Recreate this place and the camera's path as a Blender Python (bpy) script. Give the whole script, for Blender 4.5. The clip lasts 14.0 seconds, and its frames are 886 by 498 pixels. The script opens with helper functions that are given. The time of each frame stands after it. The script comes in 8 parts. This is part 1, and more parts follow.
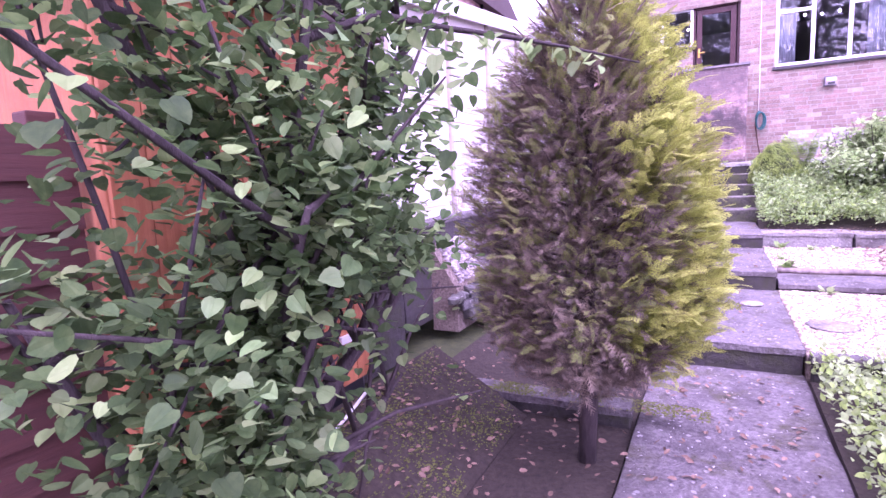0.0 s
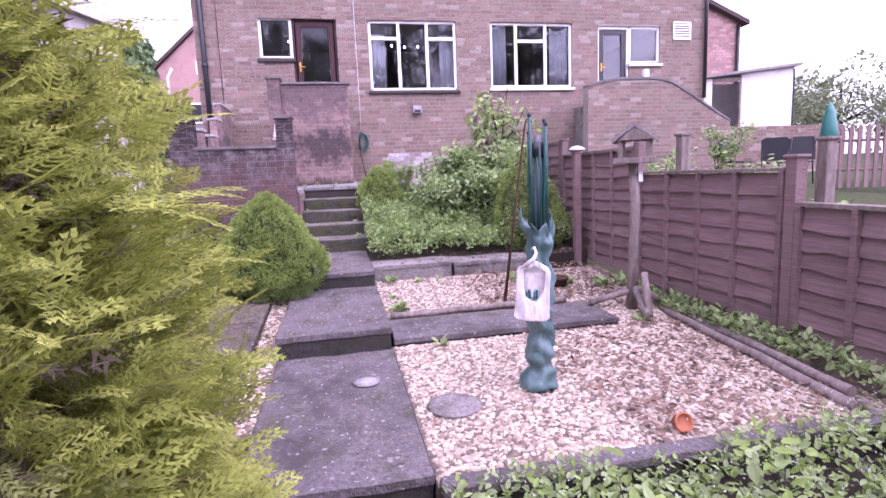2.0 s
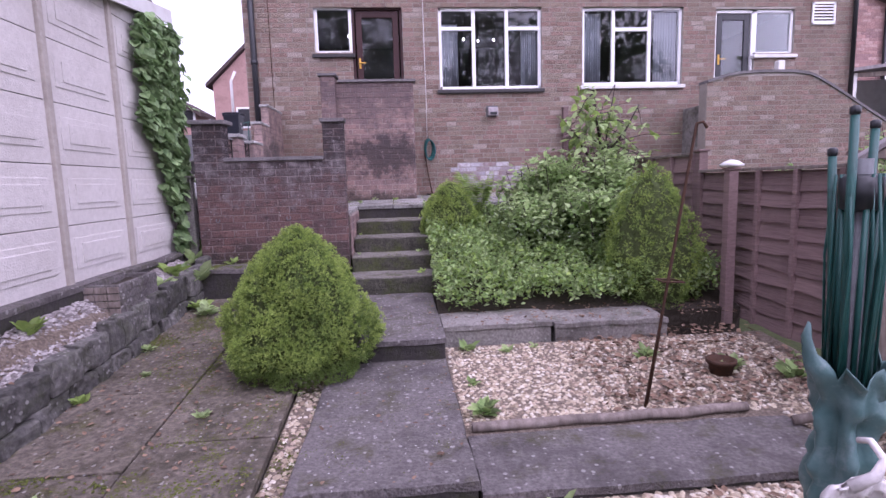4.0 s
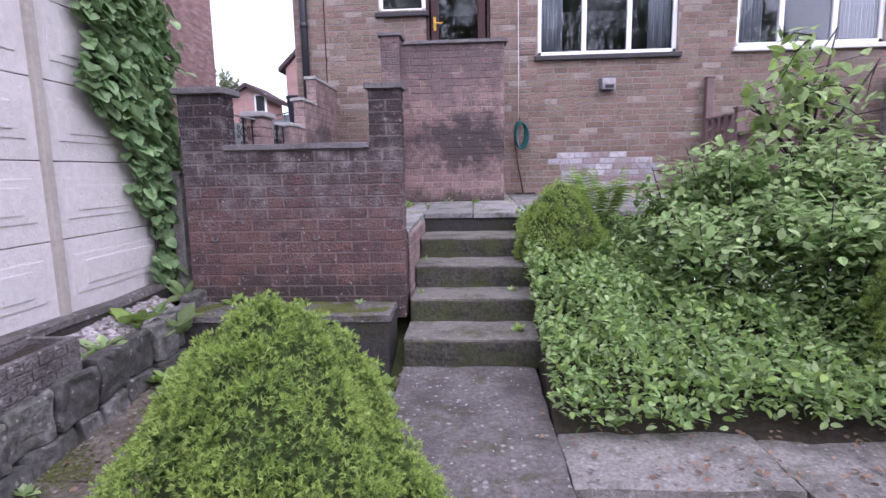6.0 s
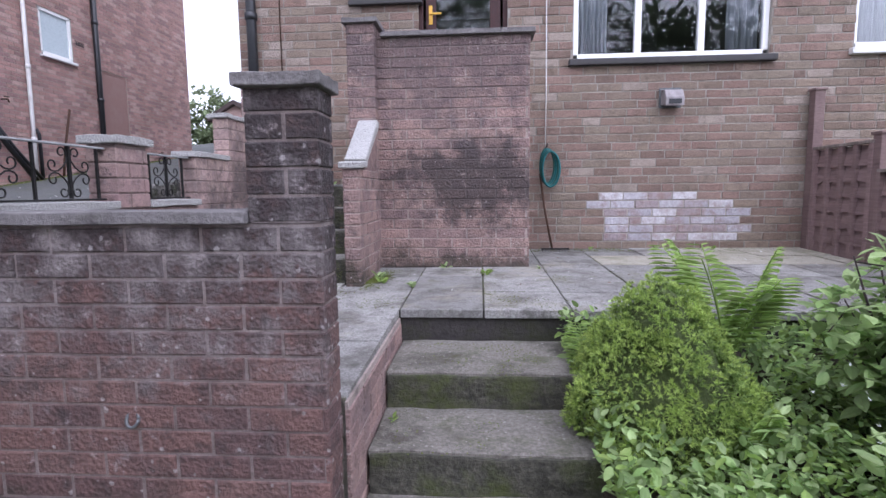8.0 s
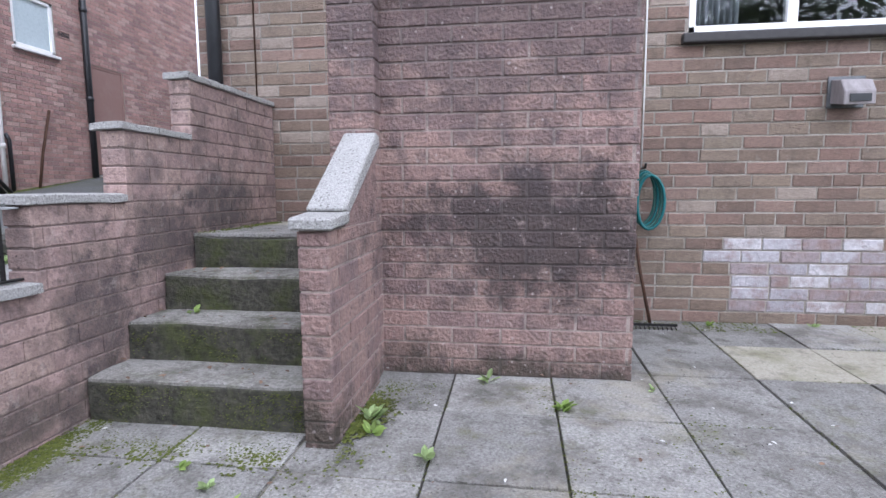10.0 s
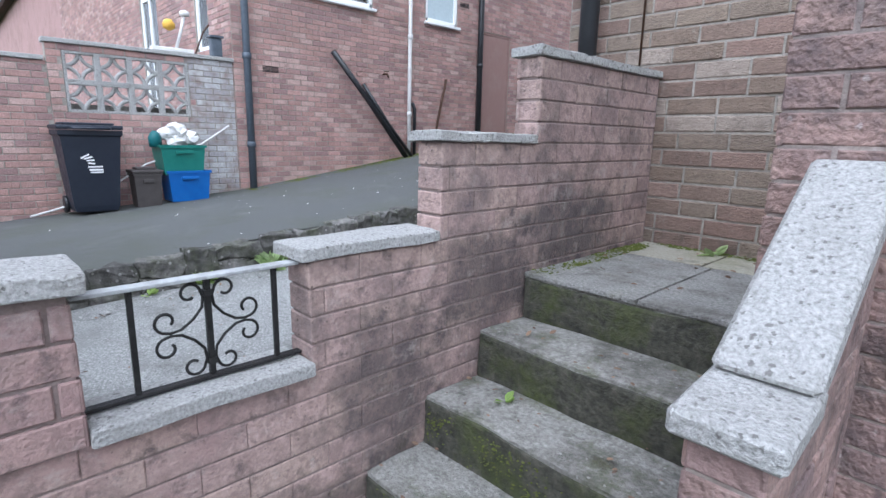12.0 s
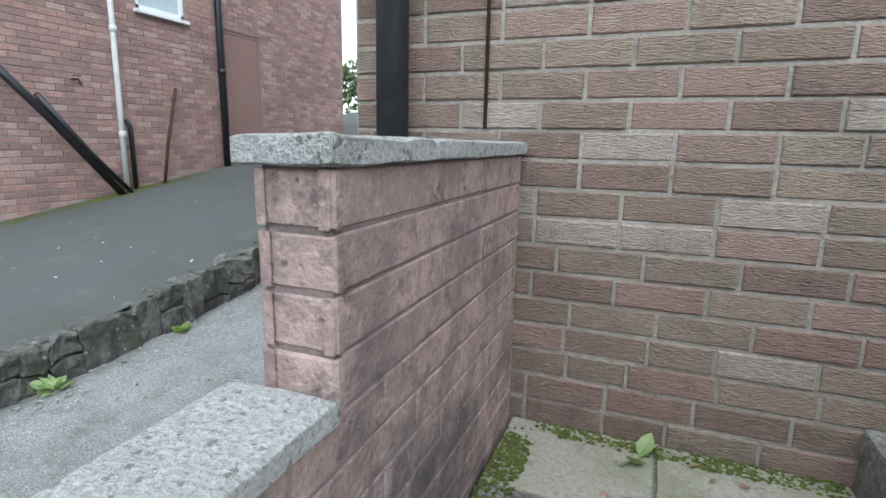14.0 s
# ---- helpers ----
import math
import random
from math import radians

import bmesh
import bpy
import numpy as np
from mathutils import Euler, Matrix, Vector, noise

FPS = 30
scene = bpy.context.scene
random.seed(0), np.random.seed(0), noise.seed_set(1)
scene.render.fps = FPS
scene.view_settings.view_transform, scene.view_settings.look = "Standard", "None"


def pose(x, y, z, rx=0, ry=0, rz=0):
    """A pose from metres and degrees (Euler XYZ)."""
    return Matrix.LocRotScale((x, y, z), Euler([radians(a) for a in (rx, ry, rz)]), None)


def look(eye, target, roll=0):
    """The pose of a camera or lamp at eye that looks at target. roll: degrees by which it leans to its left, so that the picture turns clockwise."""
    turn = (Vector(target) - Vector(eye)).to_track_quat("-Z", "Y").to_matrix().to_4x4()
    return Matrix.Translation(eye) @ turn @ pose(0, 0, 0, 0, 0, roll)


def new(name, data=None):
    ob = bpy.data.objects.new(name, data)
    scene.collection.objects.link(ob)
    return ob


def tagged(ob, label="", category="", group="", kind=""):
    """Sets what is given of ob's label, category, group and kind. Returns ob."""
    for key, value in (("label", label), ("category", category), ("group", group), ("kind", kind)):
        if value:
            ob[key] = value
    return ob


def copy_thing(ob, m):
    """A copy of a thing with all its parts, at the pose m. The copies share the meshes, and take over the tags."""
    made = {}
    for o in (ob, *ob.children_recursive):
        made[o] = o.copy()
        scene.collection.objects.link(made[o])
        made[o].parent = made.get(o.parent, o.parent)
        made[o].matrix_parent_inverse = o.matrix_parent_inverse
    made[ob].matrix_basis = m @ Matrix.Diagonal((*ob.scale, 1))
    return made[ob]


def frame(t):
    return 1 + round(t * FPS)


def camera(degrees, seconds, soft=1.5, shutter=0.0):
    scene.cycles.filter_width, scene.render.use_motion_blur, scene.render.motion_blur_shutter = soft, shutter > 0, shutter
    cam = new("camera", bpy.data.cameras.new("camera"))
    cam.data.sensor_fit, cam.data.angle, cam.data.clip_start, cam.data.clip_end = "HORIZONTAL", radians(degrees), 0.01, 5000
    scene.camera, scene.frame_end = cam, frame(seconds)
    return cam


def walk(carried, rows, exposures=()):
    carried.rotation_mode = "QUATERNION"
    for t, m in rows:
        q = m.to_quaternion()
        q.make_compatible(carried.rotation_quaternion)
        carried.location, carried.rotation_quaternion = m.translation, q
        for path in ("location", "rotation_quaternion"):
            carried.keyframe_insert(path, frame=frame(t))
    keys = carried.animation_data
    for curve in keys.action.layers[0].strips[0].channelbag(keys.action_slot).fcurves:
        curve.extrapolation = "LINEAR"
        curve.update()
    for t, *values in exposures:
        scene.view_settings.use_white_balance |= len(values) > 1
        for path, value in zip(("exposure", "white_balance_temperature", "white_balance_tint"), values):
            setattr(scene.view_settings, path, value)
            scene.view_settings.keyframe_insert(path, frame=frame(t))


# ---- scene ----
cam = camera(80.5, 14.0)
METRES, EYE, TILT, LEAN, TURN = 13.5, 1.5, 0.0, 0.0, 27.7
ROWS = [
    (0.0, 0.0, 0.0, 0.0, -0.34, -7.54, 2.58),
    (0.5, 0.0177, 0.0275, 0.0016, -14.79, -6.95, 2.56),
    (1.0, 0.0411, 0.0544, 0.0132, -23.06, -6.62, 2.36),
    (1.5, 0.056, 0.0845, 0.0137, -32.1, -7.45, 2.2),
    (2.0, 0.0745, 0.1121, 0.0128, -39.14, -7.99, 2.3),
    (2.5, 0.094, 0.1383, 0.017, -39.54, -6.82, 2.01),
    (3.0, 0.1126, 0.1696, 0.0163, -34.9, -6.34, 1.77),
    (3.5, 0.1264, 0.2001, 0.0225, -33.82, -6.78, 1.78),
    (6.0, 0.2165, 0.3902, 0.0356, -24.35, -8.39, 1.13),
    (6.5, 0.236, 0.4268, 0.049, -26.1, -7.43, 1.15),
    (7.0, 0.259, 0.4647, 0.0493, -24.76, -6.66, 0.93),
    (9.5, 0.3359, 0.6496, 0.0767, -22.58, -6.18, 0.36),
    (10.0, 0.3488, 0.6757, 0.0813, -19.8, -6.57, 0.26),
    (10.5, 0.3564, 0.696, 0.0856, -13.0, -8.1, -0.01),
    (11.0, 0.3572, 0.7204, 0.0958, -1.47, -7.44, -0.38),
    (11.5, 0.3587, 0.747, 0.0989, 9.67, -8.95, -0.69),
    (12.0, 0.3498, 0.7652, 0.1041, 18.72, -12.05, -1.2),
    (12.5, 0.3367, 0.7897, 0.1194, 17.56, -13.35, -1.47),
    (13.0, 0.3299, 0.8165, 0.1174, 9.17, -14.88, -1.38),
    (13.5, 0.3262, 0.8482, 0.1225, 3.5, -12.47, -1.08),
    (14.0, 0.3294, 0.8807, 0.1314, -6.18, -11.49, -1.08),
]
EXPOSURES = [(0.0, 2.55, 5400, 86), (0.5, 2.48, 5600, 82), (1.0, 2.2, 5680, 74), (2.0, 1.65, 5640, 60), (3.0, 1.15, 5720, 53), (3.5, 1.05, 5690, 49), (6.0, 1.17, 5580, 32), (7.0, 1.18, 5540, 27), (9.5, 1.27, 5620, 19), (11.0, 1.36, 5500, 13), (12.0, 1.40, 5430, 11), (13.0, 1.32, 5550, 9), (14.0, 1.35, 5620, 3)]
walk(cam, [(t, pose(0, 0, EYE, TILT, LEAN, TURN) @ pose(METRES * x, METRES * y, METRES * z, 90 + pitch, roll, yaw)) for t, x, y, z, yaw, pitch, roll in ROWS],
     exposures=EXPOSURES)

# ---- world and sun: overcast ----
world = bpy.data.worlds.new("overcast")
scene.world = world
world.use_nodes = True
wn = world.node_tree
wn.nodes.clear()
w_out = wn.nodes.new("ShaderNodeOutputWorld")
w_bg = wn.nodes.new("ShaderNodeBackground")
w_sky = wn.nodes.new("ShaderNodeTexSky")
w_sat = wn.nodes.new("ShaderNodeHueSaturation")
w_sky.sky_type = "NISHITA"
w_sky.sun_disc = False
w_sky.sun_elevation, w_sky.sun_rotation = radians(56), radians(151)
w_sky.dust_density = 1.0
w_sat.inputs["Saturation"].default_value = 0.12
w_bg.inputs["Strength"].default_value = 0.15
wn.links.new(w_sky.outputs[0], w_sat.inputs["Color"])
wn.links.new(w_sat.outputs[0], w_bg.inputs[0])
wn.links.new(w_bg.outputs[0], w_out.inputs[0])
sun = new("sun", bpy.data.lights.new("sun", "SUN"))
sun.data.energy, sun.data.angle, sun.data.color = 1.6, radians(100), (1.0, 0.98, 0.95)
sun.matrix_world = look((6, -3, 18), (0, 8, 0))


# ---- materials ----
def material(name, colors, scale=30.0, rough=0.85, bump=0.3, stain=None, stain_scale=1.5, stain_amount=0.5,
             vary=0.0, metal=0.0, bump_scale=None, constant=False, spec=0.3, stretch=(1, 1, 1), trans=0.0, patch=None, blotch=(), speck=None):
    """A procedural surface: grain between the colours, or a pick per piece; larger stains; relief."""
    m = bpy.data.materials.new(name)
    m.use_nodes = True
    nt = m.node_tree
    nt.nodes.clear()
    N, L = nt.nodes.new, nt.links.new
    out, bsdf = N("ShaderNodeOutputMaterial"), N("ShaderNodeBsdfPrincipled")
    geo, info = N("ShaderNodeNewGeometry"), N("ShaderNodeObjectInfo")
    mapping = N("ShaderNodeMapping")
    mapping.inputs["Scale"].default_value = stretch
    L(geo.outputs["Position"], mapping.inputs["Vector"])
    grain = N("ShaderNodeTexNoise")
    grain.inputs["Scale"].default_value, grain.inputs["Detail"].default_value = scale, 5.0
    grain.inputs["Roughness"].default_value = 0.65
    L(mapping.outputs[0], grain.inputs["Vector"])
    big = N("ShaderNodeTexNoise")
    big.inputs["Scale"].default_value, big.inputs["Detail"].default_value = stain_scale, 6.0
    big.inputs["Roughness"].default_value = 0.7
    L(geo.outputs["Position"], big.inputs["Vector"])
    add, frac = N("ShaderNodeMath"), N("ShaderNodeMath")
    add.operation, frac.operation = "ADD", "FRACT"
    L(geo.outputs["Random Per Island"], add.inputs[0])
    L(info.outputs["Random"], add.inputs[1])
    L(add.outputs[0], frac.inputs[0])
    ramp = N("ShaderNodeValToRGB")
    els = ramp.color_ramp.elements
    while len(els) < len(colors):
        els.new(0.5)
    n = len(colors)
    for i, c in enumerate(colors):
        els[i].position = i / n if constant else 0.3 + 0.4 * i / max(1, n - 1)
        els[i].color = (*c, 1)
    if constant:
        ramp.color_ramp.interpolation = "CONSTANT"
        L(frac.outputs[0], ramp.inputs[0])
    else:
        L(grain.outputs["Fac"], ramp.inputs[0])
    col = ramp.outputs[0]

    def mix(a, b, fac, mode="MIX"):
        x = N("ShaderNodeMix")
        x.data_type, x.blend_type = "RGBA", mode
        for sock, v in ((x.inputs[6], a), (x.inputs[7], b), (x.inputs[0], fac)):
            if isinstance(v, (tuple, float, int)):
                sock.default_value = (*v, 1) if isinstance(v, tuple) else v
            else:
                L(v, sock)
        return x.outputs[2]

    def fit(v, lo, hi, a=0.0, b=1.0):
        r = N("ShaderNodeMapRange")
        L(v, r.inputs[0])
        for i, q in enumerate((lo, hi, a, b)):
            r.inputs[1 + i].default_value = q
        return r.outputs[0]

    if constant:
        g = N("ShaderNodeCombineColor")
        v = fit(grain.outputs["Fac"], 0.25, 0.75, 0.72, 1.25)
        for i in range(3):
            L(v, g.inputs[i])
        col = mix(col, g.outputs[0], 1.0, "MULTIPLY")
    if vary:
        g = N("ShaderNodeCombineColor")
        v = fit(frac.outputs[0], 0, 1, 1 - vary, 1 + vary)
        for i in range(3):
            L(v, g.inputs[i])
        col = mix(col, g.outputs[0], 1.0, "MULTIPLY")
    if stain:
        col = mix(col, stain, fit(big.outputs["Fac"], 0.47, 0.66, 0.0, stain_amount))
    mott = N("ShaderNodeTexNoise")
    mott.inputs["Scale"].default_value, mott.inputs["Detail"].default_value = 5.5, 8.0
    mott.inputs["Roughness"].default_value = 0.72
    L(geo.outputs["Position"], mott.inputs["Vector"])
    for (centre, radii, colour, amount) in (patch or ()):
        sub, vlen = N("ShaderNodeVectorMath"), N("ShaderNodeVectorMath")
        div = N("ShaderNodeVectorMath")
        sub.operation, div.operation, vlen.operation = "SUBTRACT", "DIVIDE", "LENGTH"
        L(geo.outputs["Position"], sub.inputs[0])
        sub.inputs[1].default_value, div.inputs[1].default_value = centre, radii
        L(sub.outputs[0], div.inputs[0])
        L(div.outputs[0], vlen.inputs[0])
        wob = N("ShaderNodeMath")
        wob.operation = "ADD"
        L(vlen.outputs["Value"], wob.inputs[0])
        L(fit(mott.outputs["Fac"], 0.25, 0.75, -0.85, 0.85), wob.inputs[1])
        col = mix(col, colour, fit(wob.outputs[0], 0.45, 1.2, amount, 0.0))
    for i, (colour, sc, lo, hi, amount) in enumerate(blotch):
        bn = N("ShaderNodeTexNoise")
        bn.inputs["Scale"].default_value, bn.inputs["Detail"].default_value = sc, 7.0
        bn.inputs["Roughness"].default_value = 0.72
        mv = N("ShaderNodeMapping")
        mv.inputs["Location"].default_value = (3.7 * i + 1.3, 5.1 * i, 2.9 * i)
        L(geo.outputs["Position"], mv.inputs["Vector"])
        L(mv.outputs[0], bn.inputs["Vector"])
        col = mix(col, colour, fit(bn.outputs["Fac"], lo, hi, 0.0, amount))
    if speck:
        colour, sc, reach, amount = speck
        vor = N("ShaderNodeTexVoronoi")
        vor.inputs["Scale"].default_value = sc
        warp = mix(geo.outputs["Position"], grain.outputs["Color"], 0.02)
        L(warp, vor.inputs["Vector"])
        sep = N("ShaderNodeSeparateColor")
        L(vor.outputs["Color"], sep.inputs[0])
        size = fit(sep.outputs[0], 0.40, 1.0, 0.0, reach)
        diff = N("ShaderNodeMath")
        diff.operation = "SUBTRACT"
        L(size, diff.inputs[0])
        L(vor.outputs["Distance"], diff.inputs[1])
        col = mix(col, colour, fit(diff.outputs[0], 0.0, 0.10, 0.0, amount))
    L(col, bsdf.inputs["Base Color"])
    bsdf.inputs["Metallic"].default_value = metal
    bsdf.inputs["Specular IOR Level"].default_value = spec
    L(fit(grain.outputs["Fac"], 0.3, 0.7, max(0.05, rough - 0.1), min(1, rough + 0.1)), bsdf.inputs["Roughness"])
    if bump:
        b = N("ShaderNodeBump")
        b.inputs["Strength"].default_value, b.inputs["Distance"].default_value = bump, 0.02
        if bump_scale:
            fine = N("ShaderNodeTexNoise")
            fine.inputs["Scale"].default_value, fine.inputs["Detail"].default_value = bump_scale, 6.0
            L(mapping.outputs[0], fine.inputs["Vector"])
            L(fine.outputs["Fac"], b.inputs["Height"])
        else:
            L(grain.outputs["Fac"], b.inputs["Height"])
        L(b.outputs[0], bsdf.inputs["Normal"])
    if trans:
        tr, mx = N("ShaderNodeBsdfTranslucent"), N("ShaderNodeMixShader")
        L(col, tr.inputs["Color"])
        mx.inputs[0].default_value = trans
        L(bsdf.outputs[0], mx.inputs[1])
        L(tr.outputs[0], mx.inputs[2])
        L(mx.outputs[0], out.inputs[0])
    else:
        L(bsdf.outputs[0], out.inputs[0])
    return m


M_HOUSE_BRICK = material("brown_multi_brick", [(.30, .215, .17), (.325, .22, .178), (.275, .205, .157), (.33, .255, .195), (.30, .198, .16), (.41, .335, .28), (.29, .225, .175), (.25, .175, .14), (.345, .24, .197), (.30, .24, .185)],
                         scale=36, constant=True, rough=0.93, bump=1.0, bump_scale=60, stretch=(1, 1, 4.5), stain=(.17, .135, .11), stain_amount=0.4, stain_scale=2.2, blotch=[((.12, .095, .08), 9, .52, .70, .5), ((.40, .36, .31), 14, .58, .74, .5)])
M_WASHED_BRICK = material("whitewashed_brick", [(.42, .40, .42), (.30, .25, .25), (.36, .34, .36), (.50, .48, .49)], scale=40, constant=True, bump=0.6, stain=(.22, .13, .10), stain_amount=0.6, stain_scale=9)
M_MORTAR = material("grey_mortar", [(.28, .25, .215), (.40, .365, .32)], scale=50, bump=0.6, stain=(.2, .18, .15), stain_scale=2, blotch=[((.16, .14, .12), 8, .55, .7, .5)])
BLOCK_STAINS = [((-.12, 13.0, 1.50), (1.6, .4, .24), (.05, .045, .035), .85), ((0.12, 13.0, 2.36), (1.05, 0.6, 0.36), (.045, .038, .038), 0.85), ((-0.1, 13.0, 3.5), (1.8, 0.8, 0.62), (.085, .068, .072), 0.62),
              ((-1.5, 10.0, 2.15), (1.0, 0.5, 0.16), (.055, .045, .045), 0.8), ((-0.55, 10.1, 2.45), (0.5, 0.5, 0.32), (.05, .042, .042), 0.8),
              ((-2.0, 10.1, 2.4), (0.5, 0.5, 0.5), (.05, .042, .042), 0.8), ((-1.2, 10.03, 1.0), (1.2, 0.4, 0.14), (.05, .045, .035), 0.7), ((-.84, 12.2, 1.62), (.2, .25, .16), (.03, .032, .022), .8)]
M_BLOCK = material("pink_split_block", [(.29, .197, .17), (.315, .21, .182), (.265, .178, .157), (.30, .207, .178), (.25, .17, .155)], scale=45, constant=True, rough=0.95, bump=0.9, bump_scale=55,
                   stain=(.12, .095, .095), stain_scale=2.6, stain_amount=0.6, blotch=[((.07, .058, .058), 9, .52, .68, .65), ((.36, .29, .26), 12, .57, .7, .5)], speck=((.42, .37, .35), 30, .28, .5), patch=BLOCK_STAINS)
M_BLOCK_MORTAR = material("block_mortar", [(.29, .235, .207), (.40, .335, .30)], scale=50, bump=0.5, stain=(.11, .09, .085), stain_scale=2, blotch=[((.08, .066, .062), 7, .52, .68, .7)], patch=BLOCK_STAINS)
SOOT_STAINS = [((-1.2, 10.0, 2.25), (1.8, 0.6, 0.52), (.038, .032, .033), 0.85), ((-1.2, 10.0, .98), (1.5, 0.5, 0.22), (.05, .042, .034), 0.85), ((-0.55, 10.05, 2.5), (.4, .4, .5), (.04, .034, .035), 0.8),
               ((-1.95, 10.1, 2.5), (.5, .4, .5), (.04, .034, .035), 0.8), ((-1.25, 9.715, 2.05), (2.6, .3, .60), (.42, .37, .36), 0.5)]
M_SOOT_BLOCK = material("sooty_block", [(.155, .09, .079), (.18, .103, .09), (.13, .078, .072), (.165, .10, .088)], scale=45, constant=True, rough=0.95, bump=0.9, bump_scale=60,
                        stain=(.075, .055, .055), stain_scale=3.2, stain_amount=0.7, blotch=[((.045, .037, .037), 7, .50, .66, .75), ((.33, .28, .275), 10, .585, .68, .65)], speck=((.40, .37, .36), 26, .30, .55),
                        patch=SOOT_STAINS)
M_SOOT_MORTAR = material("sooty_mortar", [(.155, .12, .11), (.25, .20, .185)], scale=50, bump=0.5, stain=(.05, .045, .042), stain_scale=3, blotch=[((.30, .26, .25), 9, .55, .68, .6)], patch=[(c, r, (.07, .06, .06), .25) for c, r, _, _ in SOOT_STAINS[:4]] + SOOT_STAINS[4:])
M_SIDE_BLOCK = material("smooth_pink_block", [(.36, .262, .228), (.385, .275, .245), (.335, .24, .215), (.375, .275, .235)], scale=40, constant=True, rough=0.93, bump=0.4, bump_scale=90,
                        stain=(.13, .10, .10), stain_scale=4.5, stain_amount=0.75, blotch=[((.06, .05, .052), 12, .53, .67, .8), ((.42, .365, .33), 10, .56, .7, .6), ((.10, .08, .08), 3.0, .52, .64, .6), ((.21, .15, .135), 18, .5, .62, .6)], speck=((.045, .038, .04), 34, .34, .65), patch=[((-1.97, 13.45, 2.45), (0.3, 0.42, 0.28), (.07, .065, .065), 0.8), ((-1.97, 11.45, 2.3), (0.3, 0.4, 0.3), (.30, .19, .18), 0.6), ((-1.97, 12.45, 2.05), (.3, .28, .30), (.05, .046, .046), .7), ((-1.97, 12.9, 2.35), (.3, .3, .22), (.05, .046, .046), .7), ((-1.97, 11.9, 1.68), (.3, .8, .13), (.06, .055, .045), .75)])
M_SIDE_MORTAR = material("dark_joint", [(.17, .13, .118), (.26, .20, .182)], scale=50, bump=0.5, stain=(.06, .05, .05), stain_scale=4)
# Slab fronts: base darker than the tops, with a moss-green stain.
M_PATH_RISER = material("dark_slab_face", [(.035, .032, .03), (.065, .058, .055)], scale=25, rough=0.95, bump=0.9, stain=(.04, .045, .018), stain_scale=5, stain_amount=0.7)
M_JOINT = material("sandy_joint", [(.16, .145, .12), (.24, .22, .185)], scale=60, rough=1.0, bump=0.6, stain=(.09, .10, .04), stain_scale=4, stain_amount=0.7)
M_RED_BRICK = material("neighbour_red_brick", [(.42, .262, .232), (.48, .298, .262), (.38, .24, .22), (.50, .35, .31), (.33, .215, .205)], scale=60, constant=True, rough=0.92, bump=0.6, bump_scale=120, stain=(.17, .11, .09), stain_amount=0.35, blotch=[((.15, .105, .09), 6, .55, .7, .45), ((.46, .36, .31), 10, .58, .7, .4)])
M_WHITE_BRICK = material("white_painted_brick", [(.44, .43, .43), (.36, .34, .34), (.48, .47, .46)], scale=40, constant=True, bump=0.5, stain=(.22, .15, .12), stain_scale=5, stain_amount=0.8)
M_CONCRETE = material("weathered_concrete", [(.165, .15, .138), (.26, .242, .222), (.36, .338, .312)], scale=45, rough=0.95, bump=0.8, bump_scale=110, stain=(.06, .056, .048), stain_scale=2.4, stain_amount=0.7, blotch=[((.05, .06, .02), 3.2, .55, .68, .6), ((.33, .315, .29), 12, .6, .72, .5)], speck=((.42, .41, .38), 30, .35, .6))
M_STEP = material("step_concrete", [(.18, .172, .155), (.28, .268, .245), (.39, .375, .345)], scale=60, rough=0.95, bump=0.8, bump_scale=120, stain=(.065, .06, .045), stain_scale=3.4, stain_amount=0.75, blotch=[((.075, .085, .03), 5.5, .52, .66, .6), ((.05, .047, .04), 12, .54, .68, .6)], speck=((.48, .46, .43), 40, .3, .5))
M_GARDEN_STEP = material("damp_step_concrete", [(.125, .115, .098), (.19, .176, .152), (.275, .258, .225)], scale=55, rough=0.95, bump=0.8, bump_scale=110, stain=(.06, .055, .042), stain_scale=3.0, stain_amount=0.8, blotch=[((.07, .078, .03), 5, .53, .66, .6), ((.33, .31, .28), 11, .57, .7, .5)], speck=((.45, .43, .40), 36, .3, .5))
# Risers: base far darker than the treads, with moss-green stains over it.
M_RISER = material("dark_mossy_riser", [(.030, .031, .024), (.065, .062, .048), (.10, .095, .075)], scale=35, rough=0.97, bump=0.9, stain=(.065, .08, .02), stain_scale=4, stain_amount=0.8, blotch=[((.02, .02, .016), 10, .52, .68, .6)])
M_PATH = material("mossy_path_slab", [(.09, .08, .077), (.15, .135, .13), (.215, .195, .19)], scale=38, rough=0.95, bump=0.9, bump_scale=70, stain=(.055, .049, .046), stain_scale=2.2, stain_amount=0.75, blotch=[((.065, .066, .024), 4.0, .52, .66, .7), ((.25, .23, .225), 9, .55, .70, .55)], speck=((.40, .385, .37), 22, .36, .6))
M_PAVING = material("patio_slab", [(.19, .182, .172), (.32, .31, .292), (.47, .458, .432)], scale=85, rough=0.92, bump=0.9, bump_scale=150, stain=(.12, .11, .095), stain_scale=2.6, stain_amount=0.75, vary=0.2, blotch=[((.075, .07, .055), 7, .52, .68, .65), ((.14, .14, .06), 2.8, .56, .68, .5), ((.40, .36, .27), 1.7, .56, .68, .4)], speck=((.05, .047, .04), 55, .32, .55))
M_BUFF = material("buff_slab", [(.27, .25, .20), (.36, .335, .275), (.43, .41, .345)], scale=70, rough=0.93, bump=0.6, stain=(.19, .19, .11), stain_scale=3, stain_amount=0.65, blotch=[((.12, .11, .085), 8, .53, .68, .6)], speck=((.08, .075, .06), 50, .3, .5))
